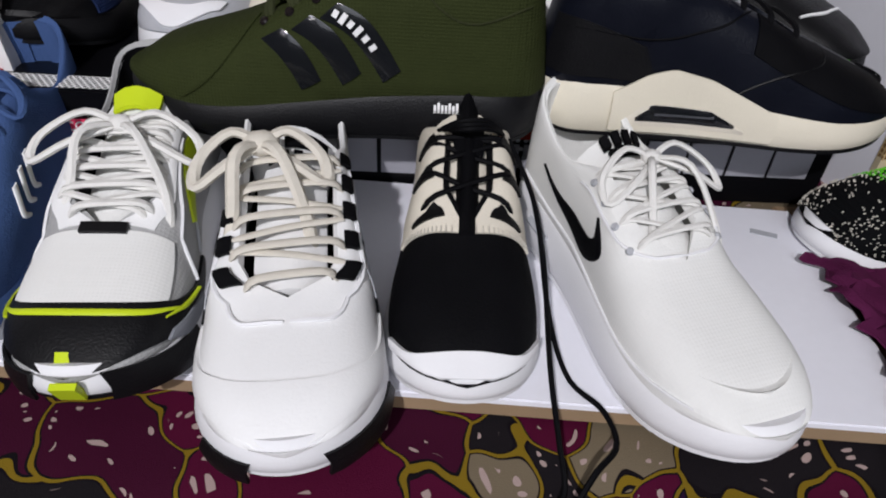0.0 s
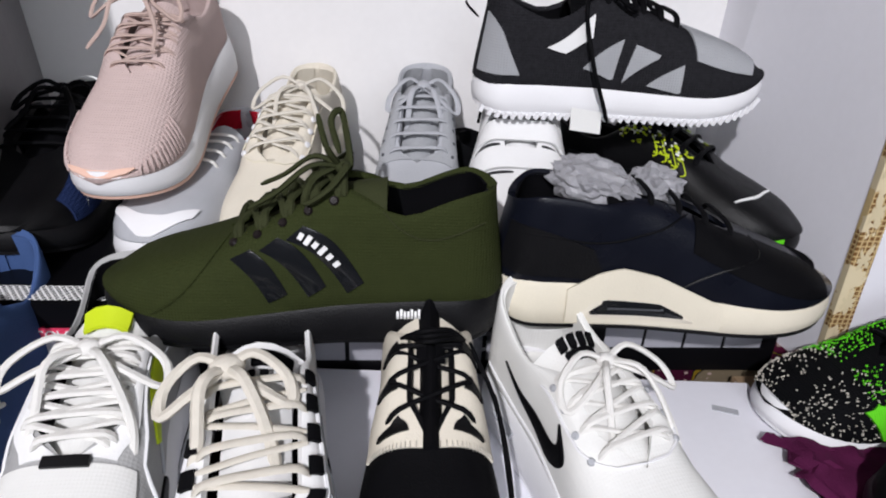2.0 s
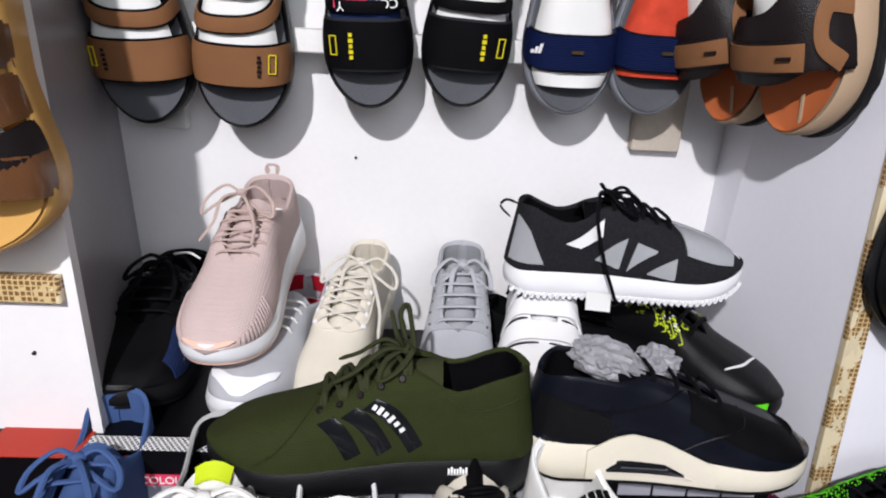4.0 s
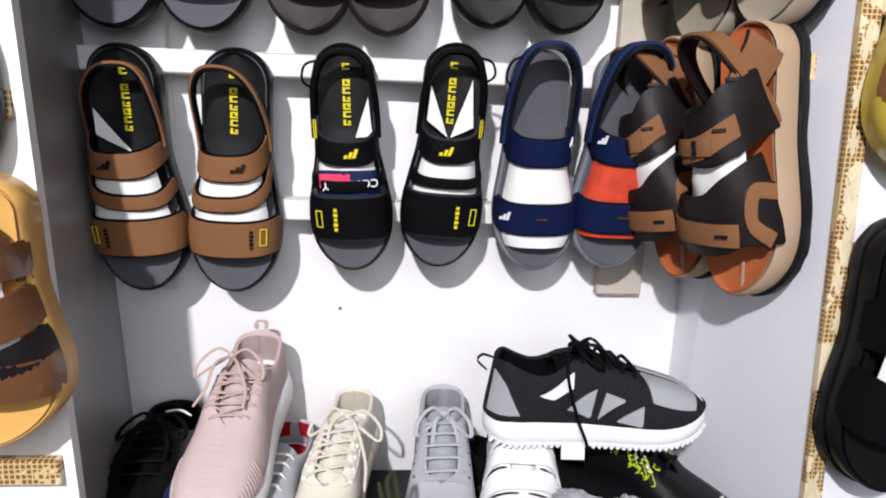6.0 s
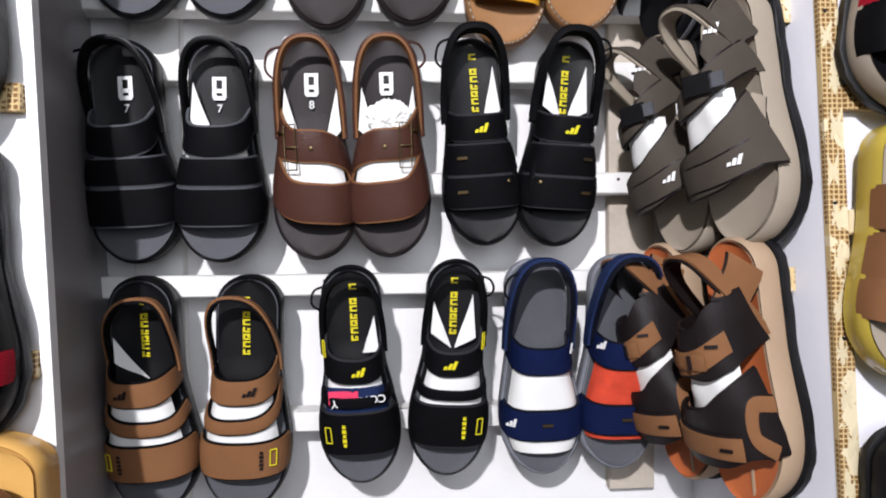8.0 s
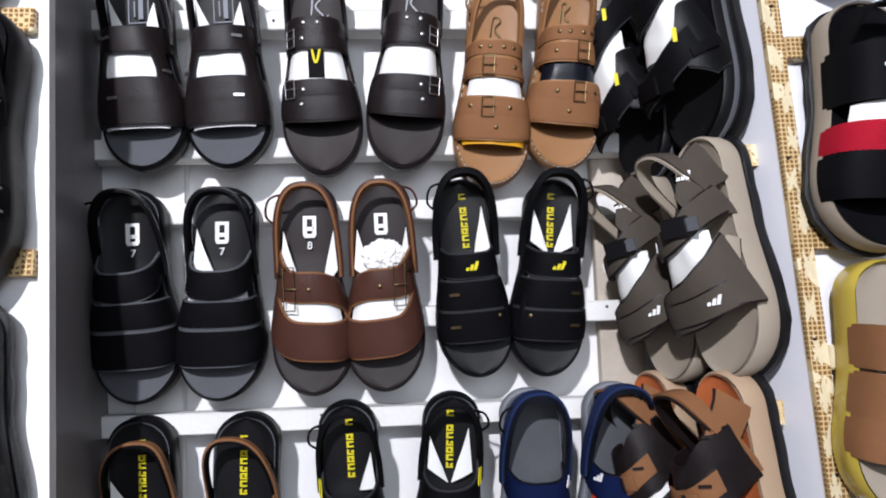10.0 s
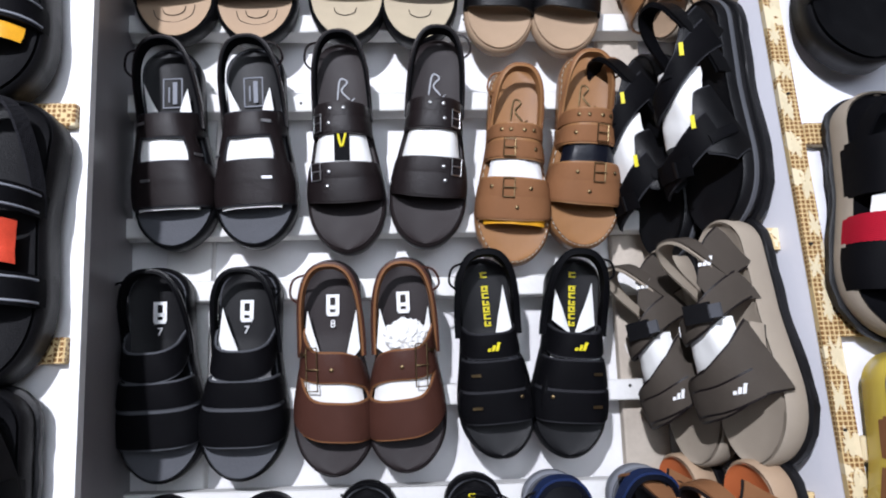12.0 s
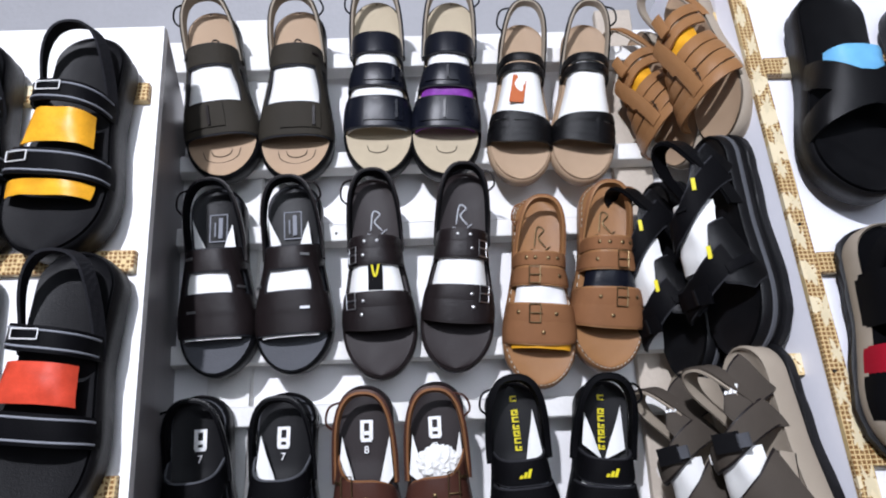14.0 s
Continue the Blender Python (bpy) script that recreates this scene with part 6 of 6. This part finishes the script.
# olive knit sneaker, side on
tall = ((0, 0.118), (0.08, 0.124), (0.18, 0.112), (0.27, 0.098), (0.36, 0.124), (0.46, 0.112), (0.60, 0.088), (0.74, 0.070), (0.88, 0.058), (0.96, 0.046), (1, 0.032))
la = Last(side=1, L=0.310, W=0.106, top=tall, heel_t=0.036, toe_t=0.024, throat_w=0.34, spring=0.014)
ob = shoe(pose(-0.068, 0.466, BT, 0, 0, -90), la, "olive knit sneaker with black stripes and sole", OLIVE, BLACK_R, BLACK_N, OLIVE_D, B, BLACK_R, 0.016, 0.026)
for s0, s1 in ((0.625, 0.545), (0.560, 0.455), (0.500, 0.365)):
    part("side_stripe", la.strip([(s0, 0.42), ((s0 + s1) / 2, 0.64), (s1, 0.90)], (0.0155, 0.015, 0.0145), 0.0018, 14), GLOSSB, ob, "glossy black stripe")
for k in range(6):
    s, v = 0.484 - 0.0155 * k, 0.47 + 0.055 * k
    p = la.at(s, v, 0.0042)
    n_ = (la.at(s, v, 0.006) - p).normalized()
    d = (la.at(s - 0.0155, v + 0.055, 0.0042) - p).normalized()
    part("stripe_print", plate(p, d, n_.cross(d), 0.0036, 0.0075 if k in (1, 3) else 0.0050, 0.001), CLEAN, ob, "white print block")
for k in range(7):
    s = 0.265 - 0.0085 * k
    p = la.at(s, 1)
    part("sole_print", sole_band(la, 1, s - 0.003, s + 0.003, lambda q: 0.026, lambda q: 0.030 + (0.002 if k in (1, 4, 6) else 0), 0.0022, 3, 0.001), CLEAN, ob)
laces(la, ob, OLIVE_D, 5, 0.12, 0.0028, cross=True, arch=0.006, s0=0.40, s1=0.64)
laces(la, ob, OLIVE_D, 5, 0.12, 0.0028, arch=0.005, s0=0.40, s1=0.64)
eyelets(la, ob, DBROWN, 5, 0.22, 0.0036, 0.41, 0.645)
part("lace_end", tube([(0.0, 0.038, 0.128), (-0.012, 0.034, 0.150), (-0.016, 0.030, 0.165), (-0.006, 0.024, 0.160), (0.0, 0.030, 0.138)], 0.0026, 18, 6), OLIVE_D, ob)
part("lace_end", tube([(0.0, 0.030, 0.128), (0.010, 0.022, 0.146), (0.004, 0.016, 0.168)], 0.0024, 12, 6), OLIVE_D, ob)
bow(OLIVE_D, ob, (0.0, 0.032, 0.128), 0.024, 0.0028, drop=0.02)
seam(la, ob, [(0.05, 0.5), (0.18, 0.55), (0.26, 0.35), (0.30, 0.12)], OLIVE_D)
seam(la, ob, [(0.66, 0.10), (0.70, 0.40), (0.76, 0.70), (0.84, 0.95)], OLIVE, 0.0008)

# black sneaker with a cream cushioned sole, side on
low = ((0, 0.098), (0.08, 0.112), (0.18, 0.110), (0.30, 0.104), (0.40, 0.108), (0.52, 0.094), (0.66, 0.076), (0.80, 0.060), (0.92, 0.046), (1, 0.026))
la = Last(side=-1, L=0.292, W=0.108, top=low, heel_t=0.040, toe_t=0.026, spring=0.006, throat_w=0.3)
ob = shoe(pose(0.226, 0.486, BT, 0, 0, 88), la, "black leather sneaker with a cream cushioned sole", NAVY_BLK, CREAM_R, BLACK_N, BLACK_N, B, BLACK_R, 0.012, 0.026)
part("cushion_housing", sole_band(la, -1, 0.20, 0.62, lambda s: 0.008, lambda s: 0.037 + 0.020 * interp(s, (0.20, 0.28, 0.34, 0.44, 0.62), (0, 0.75, 1, 0.70, -0.4)), 0.0010, 24, 0.002), CREAM_R, ob, "cream raised cushion housing")
part("window_rim", sole_band(la, -1, 0.235, 0.545, lambda s: 0.0135, lambda s: 0.0135 + 0.027 * interp(s, (0.235, 0.28, 0.44, 0.545), (0.15, 1, 0.85, 0.1)), 0.0026, 24, 0.001), CREAM_L, ob)
part("cushion_window", sole_band(la, -1, 0.265, 0.515, lambda s: 0.018, lambda s: 0.018 + 0.015 * interp(s, (0.265, 0.30, 0.45, 0.515), (0.15, 1, 0.85, 0.1)), 0.0040, 24, 0.001), GLOSSB, ob, "dark clear cushion window")
part("cushion_pillar", sole_band(la, -1, 0.31, 0.46, lambda q: 0.0215, lambda q: 0.0275, 0.0046, 10, 0.0006), GREY_R, ob, "grey cushion inside the window")
part("heel_counter", la.patch([(0.02, -0.95), (0.02, -0.50), (0.26, -0.72), (0.30, -0.95)], 0.0014, 10, 8), BLACK_R, ob, "glossy black heel counter")
part("toe_panel", la.patch([(0.52, -0.60), (0.52, -0.04), (0.93, -0.04), (0.93, -0.90)], 0.0012, 12, 10), BLACK_N, ob, "matte black suede toe")
seam(la, ob, [(0.05, -0.62), (0.25, -0.66), (0.42, -0.5), (0.5, -0.1)], BLACK_N, 0.0009)
seam(la, ob, [(0.50, -0.95), (0.60, -0.7), (0.70, -0.4), (0.72, -0.01)], BLACK_L, 0.0009)
laces(la, ob, BLACK_N, 4, 0.12, 0.0026, arch=0.004)
part("pull_loop", tube([(0.0, 0.146, 0.05), (0.0, 0.160, 0.052), (0.0, 0.168, 0.040), (0.0, 0.158, 0.026), (0.0, 0.146, 0.022)], 0.004, 16, 6, 0.3), BLACK_N, ob)
crumple(pose(0.160, 0.500, BT + 0.106, 10, 0, 70), 0.030, 0.040, 0.022, CLEARP, "crumpled clear plastic wrap stuffed in a black shoe")
crumple(pose(0.212, 0.505, BT + 0.100, -20, 10, 20), 0.028, 0.024, 0.022, CLEARP, "crumpled clear plastic wrap stuffed in a black shoe")

# pale pink running shoe on top of a grey one
la = Last(side=1, L=0.264, W=0.102, throat_w=0.38, throat=0.60, heel_t=0.04, toe_t=0.026, spring=0.018, top=((0, 0.098), (0.10, 0.096), (0.24, 0.080), (0.38, 0.104), (0.50, 0.092), (0.68, 0.074), (0.85, 0.060), (0.95, 0.048), (1, 0.030)))
ob = shoe(pose(-0.222, 0.650, 0.965, 18, 0, -5), la, "pale pink knit running shoe with a peach toe", PINK, WHITE_R, PINK, PINK, B, PEACH, 0.016, 0.026)
part("toe_bumper", la.strip([(0.955, -0.60), (0.980, -0.02), (0.955, 0.60)], (0.007, 0.009, 0.007), 0.004, 16), PEACH, ob, "peach rubber toe bumper")
for k in range(12):
    for sg in (-1, 1):
        s = 0.74 + 0.017 * k
        seam(la, ob, [(s, sg * (0.50 + 0.01 * k)), (s + 0.012, sg * 0.75), (s + 0.018, sg * 0.95)], PINK, 0.0012, 8)
laces(la, ob, PINK_C, 5, 0.20, 0.0017, arch=0.003, s0=0.40, s1=0.60)
laces(la, ob, PINK_C, 4, 0.18, 0.0015, cross=True, arch=0.001, s0=0.40, s1=0.60)
bow(PINK_C, ob, (-0.010, 0.042, 0.118), 0.030, 0.0020, drop=0.02)
part("pull_loop", tube([(-0.007, 0.128, 0.094), (-0.007, 0.131, 0.104), (0.005, 0.131, 0.104), (0.005, 0.128, 0.094)], 0.003, 12, 6, 0.4), PINK_C, ob)
squat = ((0, 0.080), (0.1, 0.076), (0.25, 0.060), (0.4, 0.072), (0.7, 0.064), (0.85, 0.058), (0.95, 0.048), (1, 0.03))
la = Last(side=1, L=0.275, W=0.106, top=squat, heel_t=0.036, toe_t=0.026)
ob = shoe(pose(-0.192, 0.645, BT + 0.006, 0, 0, -6), la, "grey sneaker with a white sole under a pink shoe", GREY_L, WHITE_R, RED, GREY_L, B)
part("toe_rubber", la.strip([(0.88, -0.5), (0.955, 0.02), (0.88, 0.5)], (0.012, 0.02, 0.012), 0.003, 16), WHITE_R, ob, "white toe guard")
laces(la, ob, WHITE_C, 4, 0.14, 0.0024)

# black shoe in the corner
la = Last(side=1, L=0.272, W=0.122, heel_t=0.03, toe_t=0.026, spring=0.016, throat_w=0.4)
ob = shoe(pose(-0.338, 0.652, BT + 0.006, 0, 0, 1), la, "black leather shoe with blue side panel beside the board", BLACK_L, BLACK_R, BLACK_N, BLACK_N, B)
part("side_panel", la.patch([(0.62, 0.30), (0.84, 0.45), (0.84, 0.95), (0.66, 0.95)], 0.0016), NAVY_P, ob, "blue side panel")
seam(la, ob, [(0.62, 0.30), (0.72, 0.60), (0.78, 0.95)], CLEAN, 0.0008)
laces(la, ob, BLACK_N, 5, 0.16, 0.003)
bow(BLACK_N, ob, (0, 0.04, 0.116), 0.03, 0.003)
part("lace_end", tube([(0.01, 0.045, 0.124), (0.03, 0.04, 0.128), (0.045, 0.036, 0.122)], 0.0014, 10, 5), CLEAN, ob)

# cream and grey sneakers leaning on the board
lean = ((0, 0.082), (0.08, 0.084), (0.22, 0.070), (0.36, 0.092), (0.5, 0.082), (0.68, 0.062), (0.85, 0.052), (0.95, 0.042), (1, 0.028))
la = Last(side=1, L=0.262, W=0.088, top=lean, throat_w=0.42, heel_t=0.028)
ob = shoe(pose(-0.106, 0.655, BT + 0.032, 15, 0, -10), la, "cream leather sneaker with loose cream laces", CREAM_L, CREAM_R, CREAM_L, CREAM_L, B)
laces(la, ob, CREAM_C, 5, 0.16, 0.0022, cross=True)
eyelets(la, ob, WHITE_R, 5, 0.28)
bow(CREAM_C, ob, (0.008, 0.044, 0.096), 0.034, 0.0022, drop=0.05)
seam(la, ob, [(0.36, -0.42), (0.55, -0.40), (0.66, -0.2), (0.67, 0.003)], CREAM_R, 0.001)
seam(la, ob, [(0.36, 0.42), (0.55, 0.40), (0.66, 0.2), (0.67, 0.003)], CREAM_R, 0.001)
la = Last(side=1, L=0.262, W=0.098, top=lean, throat_w=0.40, heel_t=0.028)
ob = shoe(pose(0.024, 0.655, BT + 0.035, 15, 0, -3), la, "grey suede sneaker with flat grey laces", GREY_L, LGREY_R, GREY_F, GREY_F, B)
laces(la, ob, GREY_L, 5, 0.18, 0.0026, flat=0.4)
eyelets(la, ob, GREY_R, 5, 0.30, 0.0024)
bow(GREY_L, ob, (0.002, 0.042, 0.096), 0.026, 0.0028, drop=0.06, flat=0.35)
for sg in (-1, 1):
    part("eyestay", la.patch([(0.34, sg * 0.02), (0.66, sg * 0.02), (0.66, sg * 0.42), (0.34, sg * 0.42)], 0.0018, 6, 12), GREY_F, ob)

# white sneaker with hook and loop straps
la = Last(side=1, L=0.285, W=0.106, throat_w=0.3)
ob = shoe(pose(0.122, 0.640, BT + 0.030, 12, 0, -6), la, "white leather sneaker with four hook and loop straps", WHITE_L, WHITE_R, BLACK_N, WHITE_L, B, BLACK_R)
for k, s in enumerate((0.38, 0.47, 0.56, 0.66)):
    part("hook_strap", la.strip([(s, -0.75), (s - 0.01, -0.3), (s - 0.012, 0.02), (s - 0.008, 0.35), (s + 0.02, 0.70)], (0.022, 0.021, 0.021, 0.021, 0.020), 0.005, 24), WHITE_L, ob, "white hook and loop strap")
# Dark lines drawn in for the shaded gaps between the white straps.
for s in (0.425, 0.515, 0.61, 0.71):
    seam(la, ob, [(s - 0.008, -0.72), (s - 0.012, -0.02)], EDGE_GAP_D, 0.0014, 12, 0.002)
    seam(la, ob, [(s - 0.012, 0.02), (s + 0.018, 0.68)], EDGE_GAP_D, 0.0014, 12, 0.002)
part("side_mark", la.strip([(0.36, -0.70), (0.38, -0.62), (0.365, -0.55)], (0.002, 0.003, 0.002), 0.009), BLACK_N, ob)
tag = box_bm(-0.017, 0.017, -0.0004, 0.0004, -0.010, 0.010)
solo("price_tag", tag, PAPER, pose(0.172, 0.585, 1.000, -20, 12, 20), "small white price tag on a thin loop", "tag", smooth=False)

# grey and black running shoe on the pile, side on
la = Last(side=-1, L=0.282, W=0.102, throat_w=0.34, heel_t=0.028, toe_t=0.024, spring=0.018, top=((0, 0.098), (0.06, 0.106), (0.16, 0.090), (0.26, 0.082), (0.36, 0.106), (0.5, 0.096), (0.66, 0.080), (0.80, 0.068), (0.92, 0.056), (1, 0.034)))
ob = shoe(pose(0.212, 0.640, 1.000, 0, -3, 90), la, "grey and black knit running shoe with a white sole", GREY_D, WHITE_R, BLACK_N, BLACK_M, B, WHITE_R, 0.014, 0.026)
teeth(la, ob, -1, WHITE_R)
part("toe_panel", la.patch([(0.70, -0.62), (0.68, -0.02), (0.93, -0.02), (0.90, -0.72)], 0.0016, 10, 10), GREY_F, ob, "pale grey toe panel")
part("toe_panel", la.patch([(0.70, 0.62), (0.68, 0.02), (0.93, 0.02), (0.90, 0.72)], 0.0016, 10, 10), GREY_F, ob, "pale grey toe panel")
part("heel_panel", la.patch([(0.01, -0.95), (0.01, -0.42), (0.07, -0.60), (0.14, -0.92)], 0.0016, 8, 8), GREY_F, ob, "grey heel panel")
part("quarter_panel", la.patch([(0.22, -0.62), (0.36, -0.36), (0.36, -0.62), (0.28, -0.70)], 0.0016, 8, 8), CLEAN, ob, "white lining panel")
for q in ([(0.34, -0.86), (0.46, -0.60), (0.44, -0.92), (0.43, -0.93)], [(0.47, -0.94), (0.50, -0.62), (0.58, -0.66), (0.575, -0.70)], [(0.55, -0.94), (0.66, -0.70), (0.66, -0.96), (0.65, -0.97)]):
    part("side_window", la.patch(q, 0.0018, 8, 8), GREY_F, ob, "pale grey triangular panel")
laces(la, ob, BLACK_N, 5, 0.14, 0.003, arch=0.006)
bow(BLACK_N, ob, (0, 0.030, 0.112), 0.028, 0.0028, drop=0.03)
part("lace_end", tube([(-0.02, 0.045, 0.116), (-0.046, 0.050, 0.090), (-0.056, 0.040, 0.050), (-0.058, 0.028, 0.020), (-0.058, 0.022, 0.004)], 0.0020, 20, 6), BLACK_N, ob)
part("pull_loop", tube([(0, 0.130, 0.096), (0, 0.144, 0.100), (0, 0.150, 0.092), (0, 0.138, 0.080)], 0.0032, 10, 6, 0.4), BLACK_N, ob)

# black shoe with green flecks under it, toe to the corner
la = Last(side=1, L=0.285, W=0.106, top=((0, 0.094), (0.1, 0.09), (0.25, 0.078), (0.38, 0.108), (0.5, 0.100), (0.68, 0.076), (0.85, 0.060), (0.95, 0.048), (1, 0.03)), heel_t=0.03, toe_t=0.024)
ob = shoe(pose(0.286, 0.655, BT + 0.003, 0, 0, 46), la, "black leather shoe with green flecked laces and lime sole", BLACK_L, BLACK_R, BLACK_N, BLACK_M, B)
flecks(la, ob, LIME, 0.34, 0.62, -0.45, 0.45, 130, 0.0026, 3, label="lime and white flecks")
flecks(la, ob, CLEAN, 0.34, 0.60, -0.30, 0.30, 60, 0.0024, 4)
for k in range(4):
    part("lime_line", la.strip([(0.46 + 0.04 * k, -0.20), (0.50 + 0.04 * k, -0.42), (0.49 + 0.04 * k, -0.50)], (0.0016, 0.0016, 0.0016), 0.002), LIME, ob)
laces(la, ob, BLACK_N, 5, 0.16, 0.003)
part("toe_line", la.strip([(0.80, -0.40), (0.84, -0.10), (0.85, 0.15)], (0.002, 0.003, 0.002), 0.002), CLEAN, ob, "white piping")
part("toe_rubber", sole_band(la, -1, 0.74, 0.97, lambda s: la.zb(s) + 0.004, lambda s: la.zb(s) + 0.024, 0.003, 16), GREEN, ob, "lime green toe of the sole")
la = Last(side=1, L=0.270, W=0.102, top=squat)
ob = shoe(pose(0.180, 0.672, BT + 0.003, 0, 0, 75), la, "plain black knit shoe under the pile", BLACK_M, BLACK_R, BLACK_N, BLACK_N, B)

# black knit sneaker with neon green, and a plain black one, beside the board
la = Last(side=1, L=0.300, W=0.110, heel_t=0.034, toe_t=0.024, spring=0.016)
ob = shoe(pose(0.462, 0.452, BZ - 0.012, 0, 0, -80), la, "black knit sneaker with neon green flecks and white sole", BLACK_M, WHITE_R, BLACK_N, BLACK_M, F)
flecks(la, ob, CREAM_C, 0.74, 0.97, -0.95, 0.95, 380, 0.0011, 6, label="pale green dots")
flecks(la, ob, GREEN, 0.45, 0.78, -0.55, 0.55, 700, 0.0013, 7, label="neon green dots")
for q in ([(0.79, 0.50), (0.74, 0.92)], [(0.79, 0.50), (0.71, 0.66)], [(0.71, 0.66), (0.66, 0.46)], [(0.66, 0.46), (0.58, 0.90)]):
    part("zigzag_panel", la.strip([q[0], ((q[0][0] + q[1][0]) / 2, (q[0][1] + q[1][1]) / 2), q[1]], (0.014, 0.014, 0.014), 0.0035), GREEN, ob, "neon green zigzag panel")
laces(la, ob, BLACK_N, 5, 0.14, 0.0026)
la = Last(side=1, L=0.290, W=0.112)
ob = shoe(pose(0.470, 0.335, BZ + 0.002, 0, 0, -70), la, "plain black suede sneaker beside the white board", BLACK_N, BLACK_R, BLACK_N, BLACK_N, F)
laces(la, ob, BLACK_N, 5, 0.14, 0.0028)
seam(la, ob, [(0.7, -0.8), (0.78, -0.3), (0.79, 0.003)], GREY_R)
seam(la, ob, [(0.7, 0.8), (0.78, 0.3), (0.79, 0.003)], GREY_R)

# blue suede sneaker
la = Last(side=1, L=0.285, W=0.104, throat_w=0.36, top=((0, 0.128), (0.08, 0.125), (0.2, 0.085), (0.38, 0.108), (0.50, 0.094), (0.68, 0.070), (0.85, 0.056), (0.95, 0.046), (1, 0.030)))
ob = shoe(pose(-0.318, 0.395, BZ, 0, 0, 4), la, "blue suede sneaker with a red lining", BLUE, BLUE, BLUE, BLUE, F)
part("heel_pad", footbed_bm(0.10, 0.052, 1, 0.002, lambda s: 0.082), REDP, ob, "red padded lining").location = (0, 0.088, 0)
laces(la, ob, BLUE, 5, 0.16, 0.003)
bow(BLUE, ob, (-0.005, 0.035, 0.112), 0.03, 0.003)
for k in range(3):
    part("side_mark", la.strip([(0.50 + 0.05 * k, 0.50), (0.53 + 0.05 * k, 0.72), (0.51 + 0.05 * k, 0.80)], (0.006, 0.005, 0.003), 0.0016), CLEAN, ob, "white printed mark")

# torn purple cloth scraps by the board
rows = []
for i in range(34):
    row = []
    for j in range(26):
        u, v = i / 33, j / 25
        e = 0.018 * noise.noise((v * 16, 3, 1)) + 0.010 * noise.noise((v * 41, 3, 8))
        x = 0.285 + 0.16 * u + e * (1 - u) + 0.03 * math.sin(v * 2.6)
        y = 0.20 + 0.20 * v + 0.008 * noise.noise((u * 14, v * 11, 3))
        row.append((x, y, BZ + 0.006 + 0.013 * abs(noise.noise((u * 5, v * 6, 0.3)) + 0.6 * noise.noise((u * 13, v * 15, 5))) - (0.05 * max(0, 0.30 - v) / 0.30)))
    rows.append(row)
solo("cloth_scrap", thick(grid_bm(rows), 0.0015), PLUM, Matrix(), "torn frayed magenta cloth scrap over the board edge", "cloth")
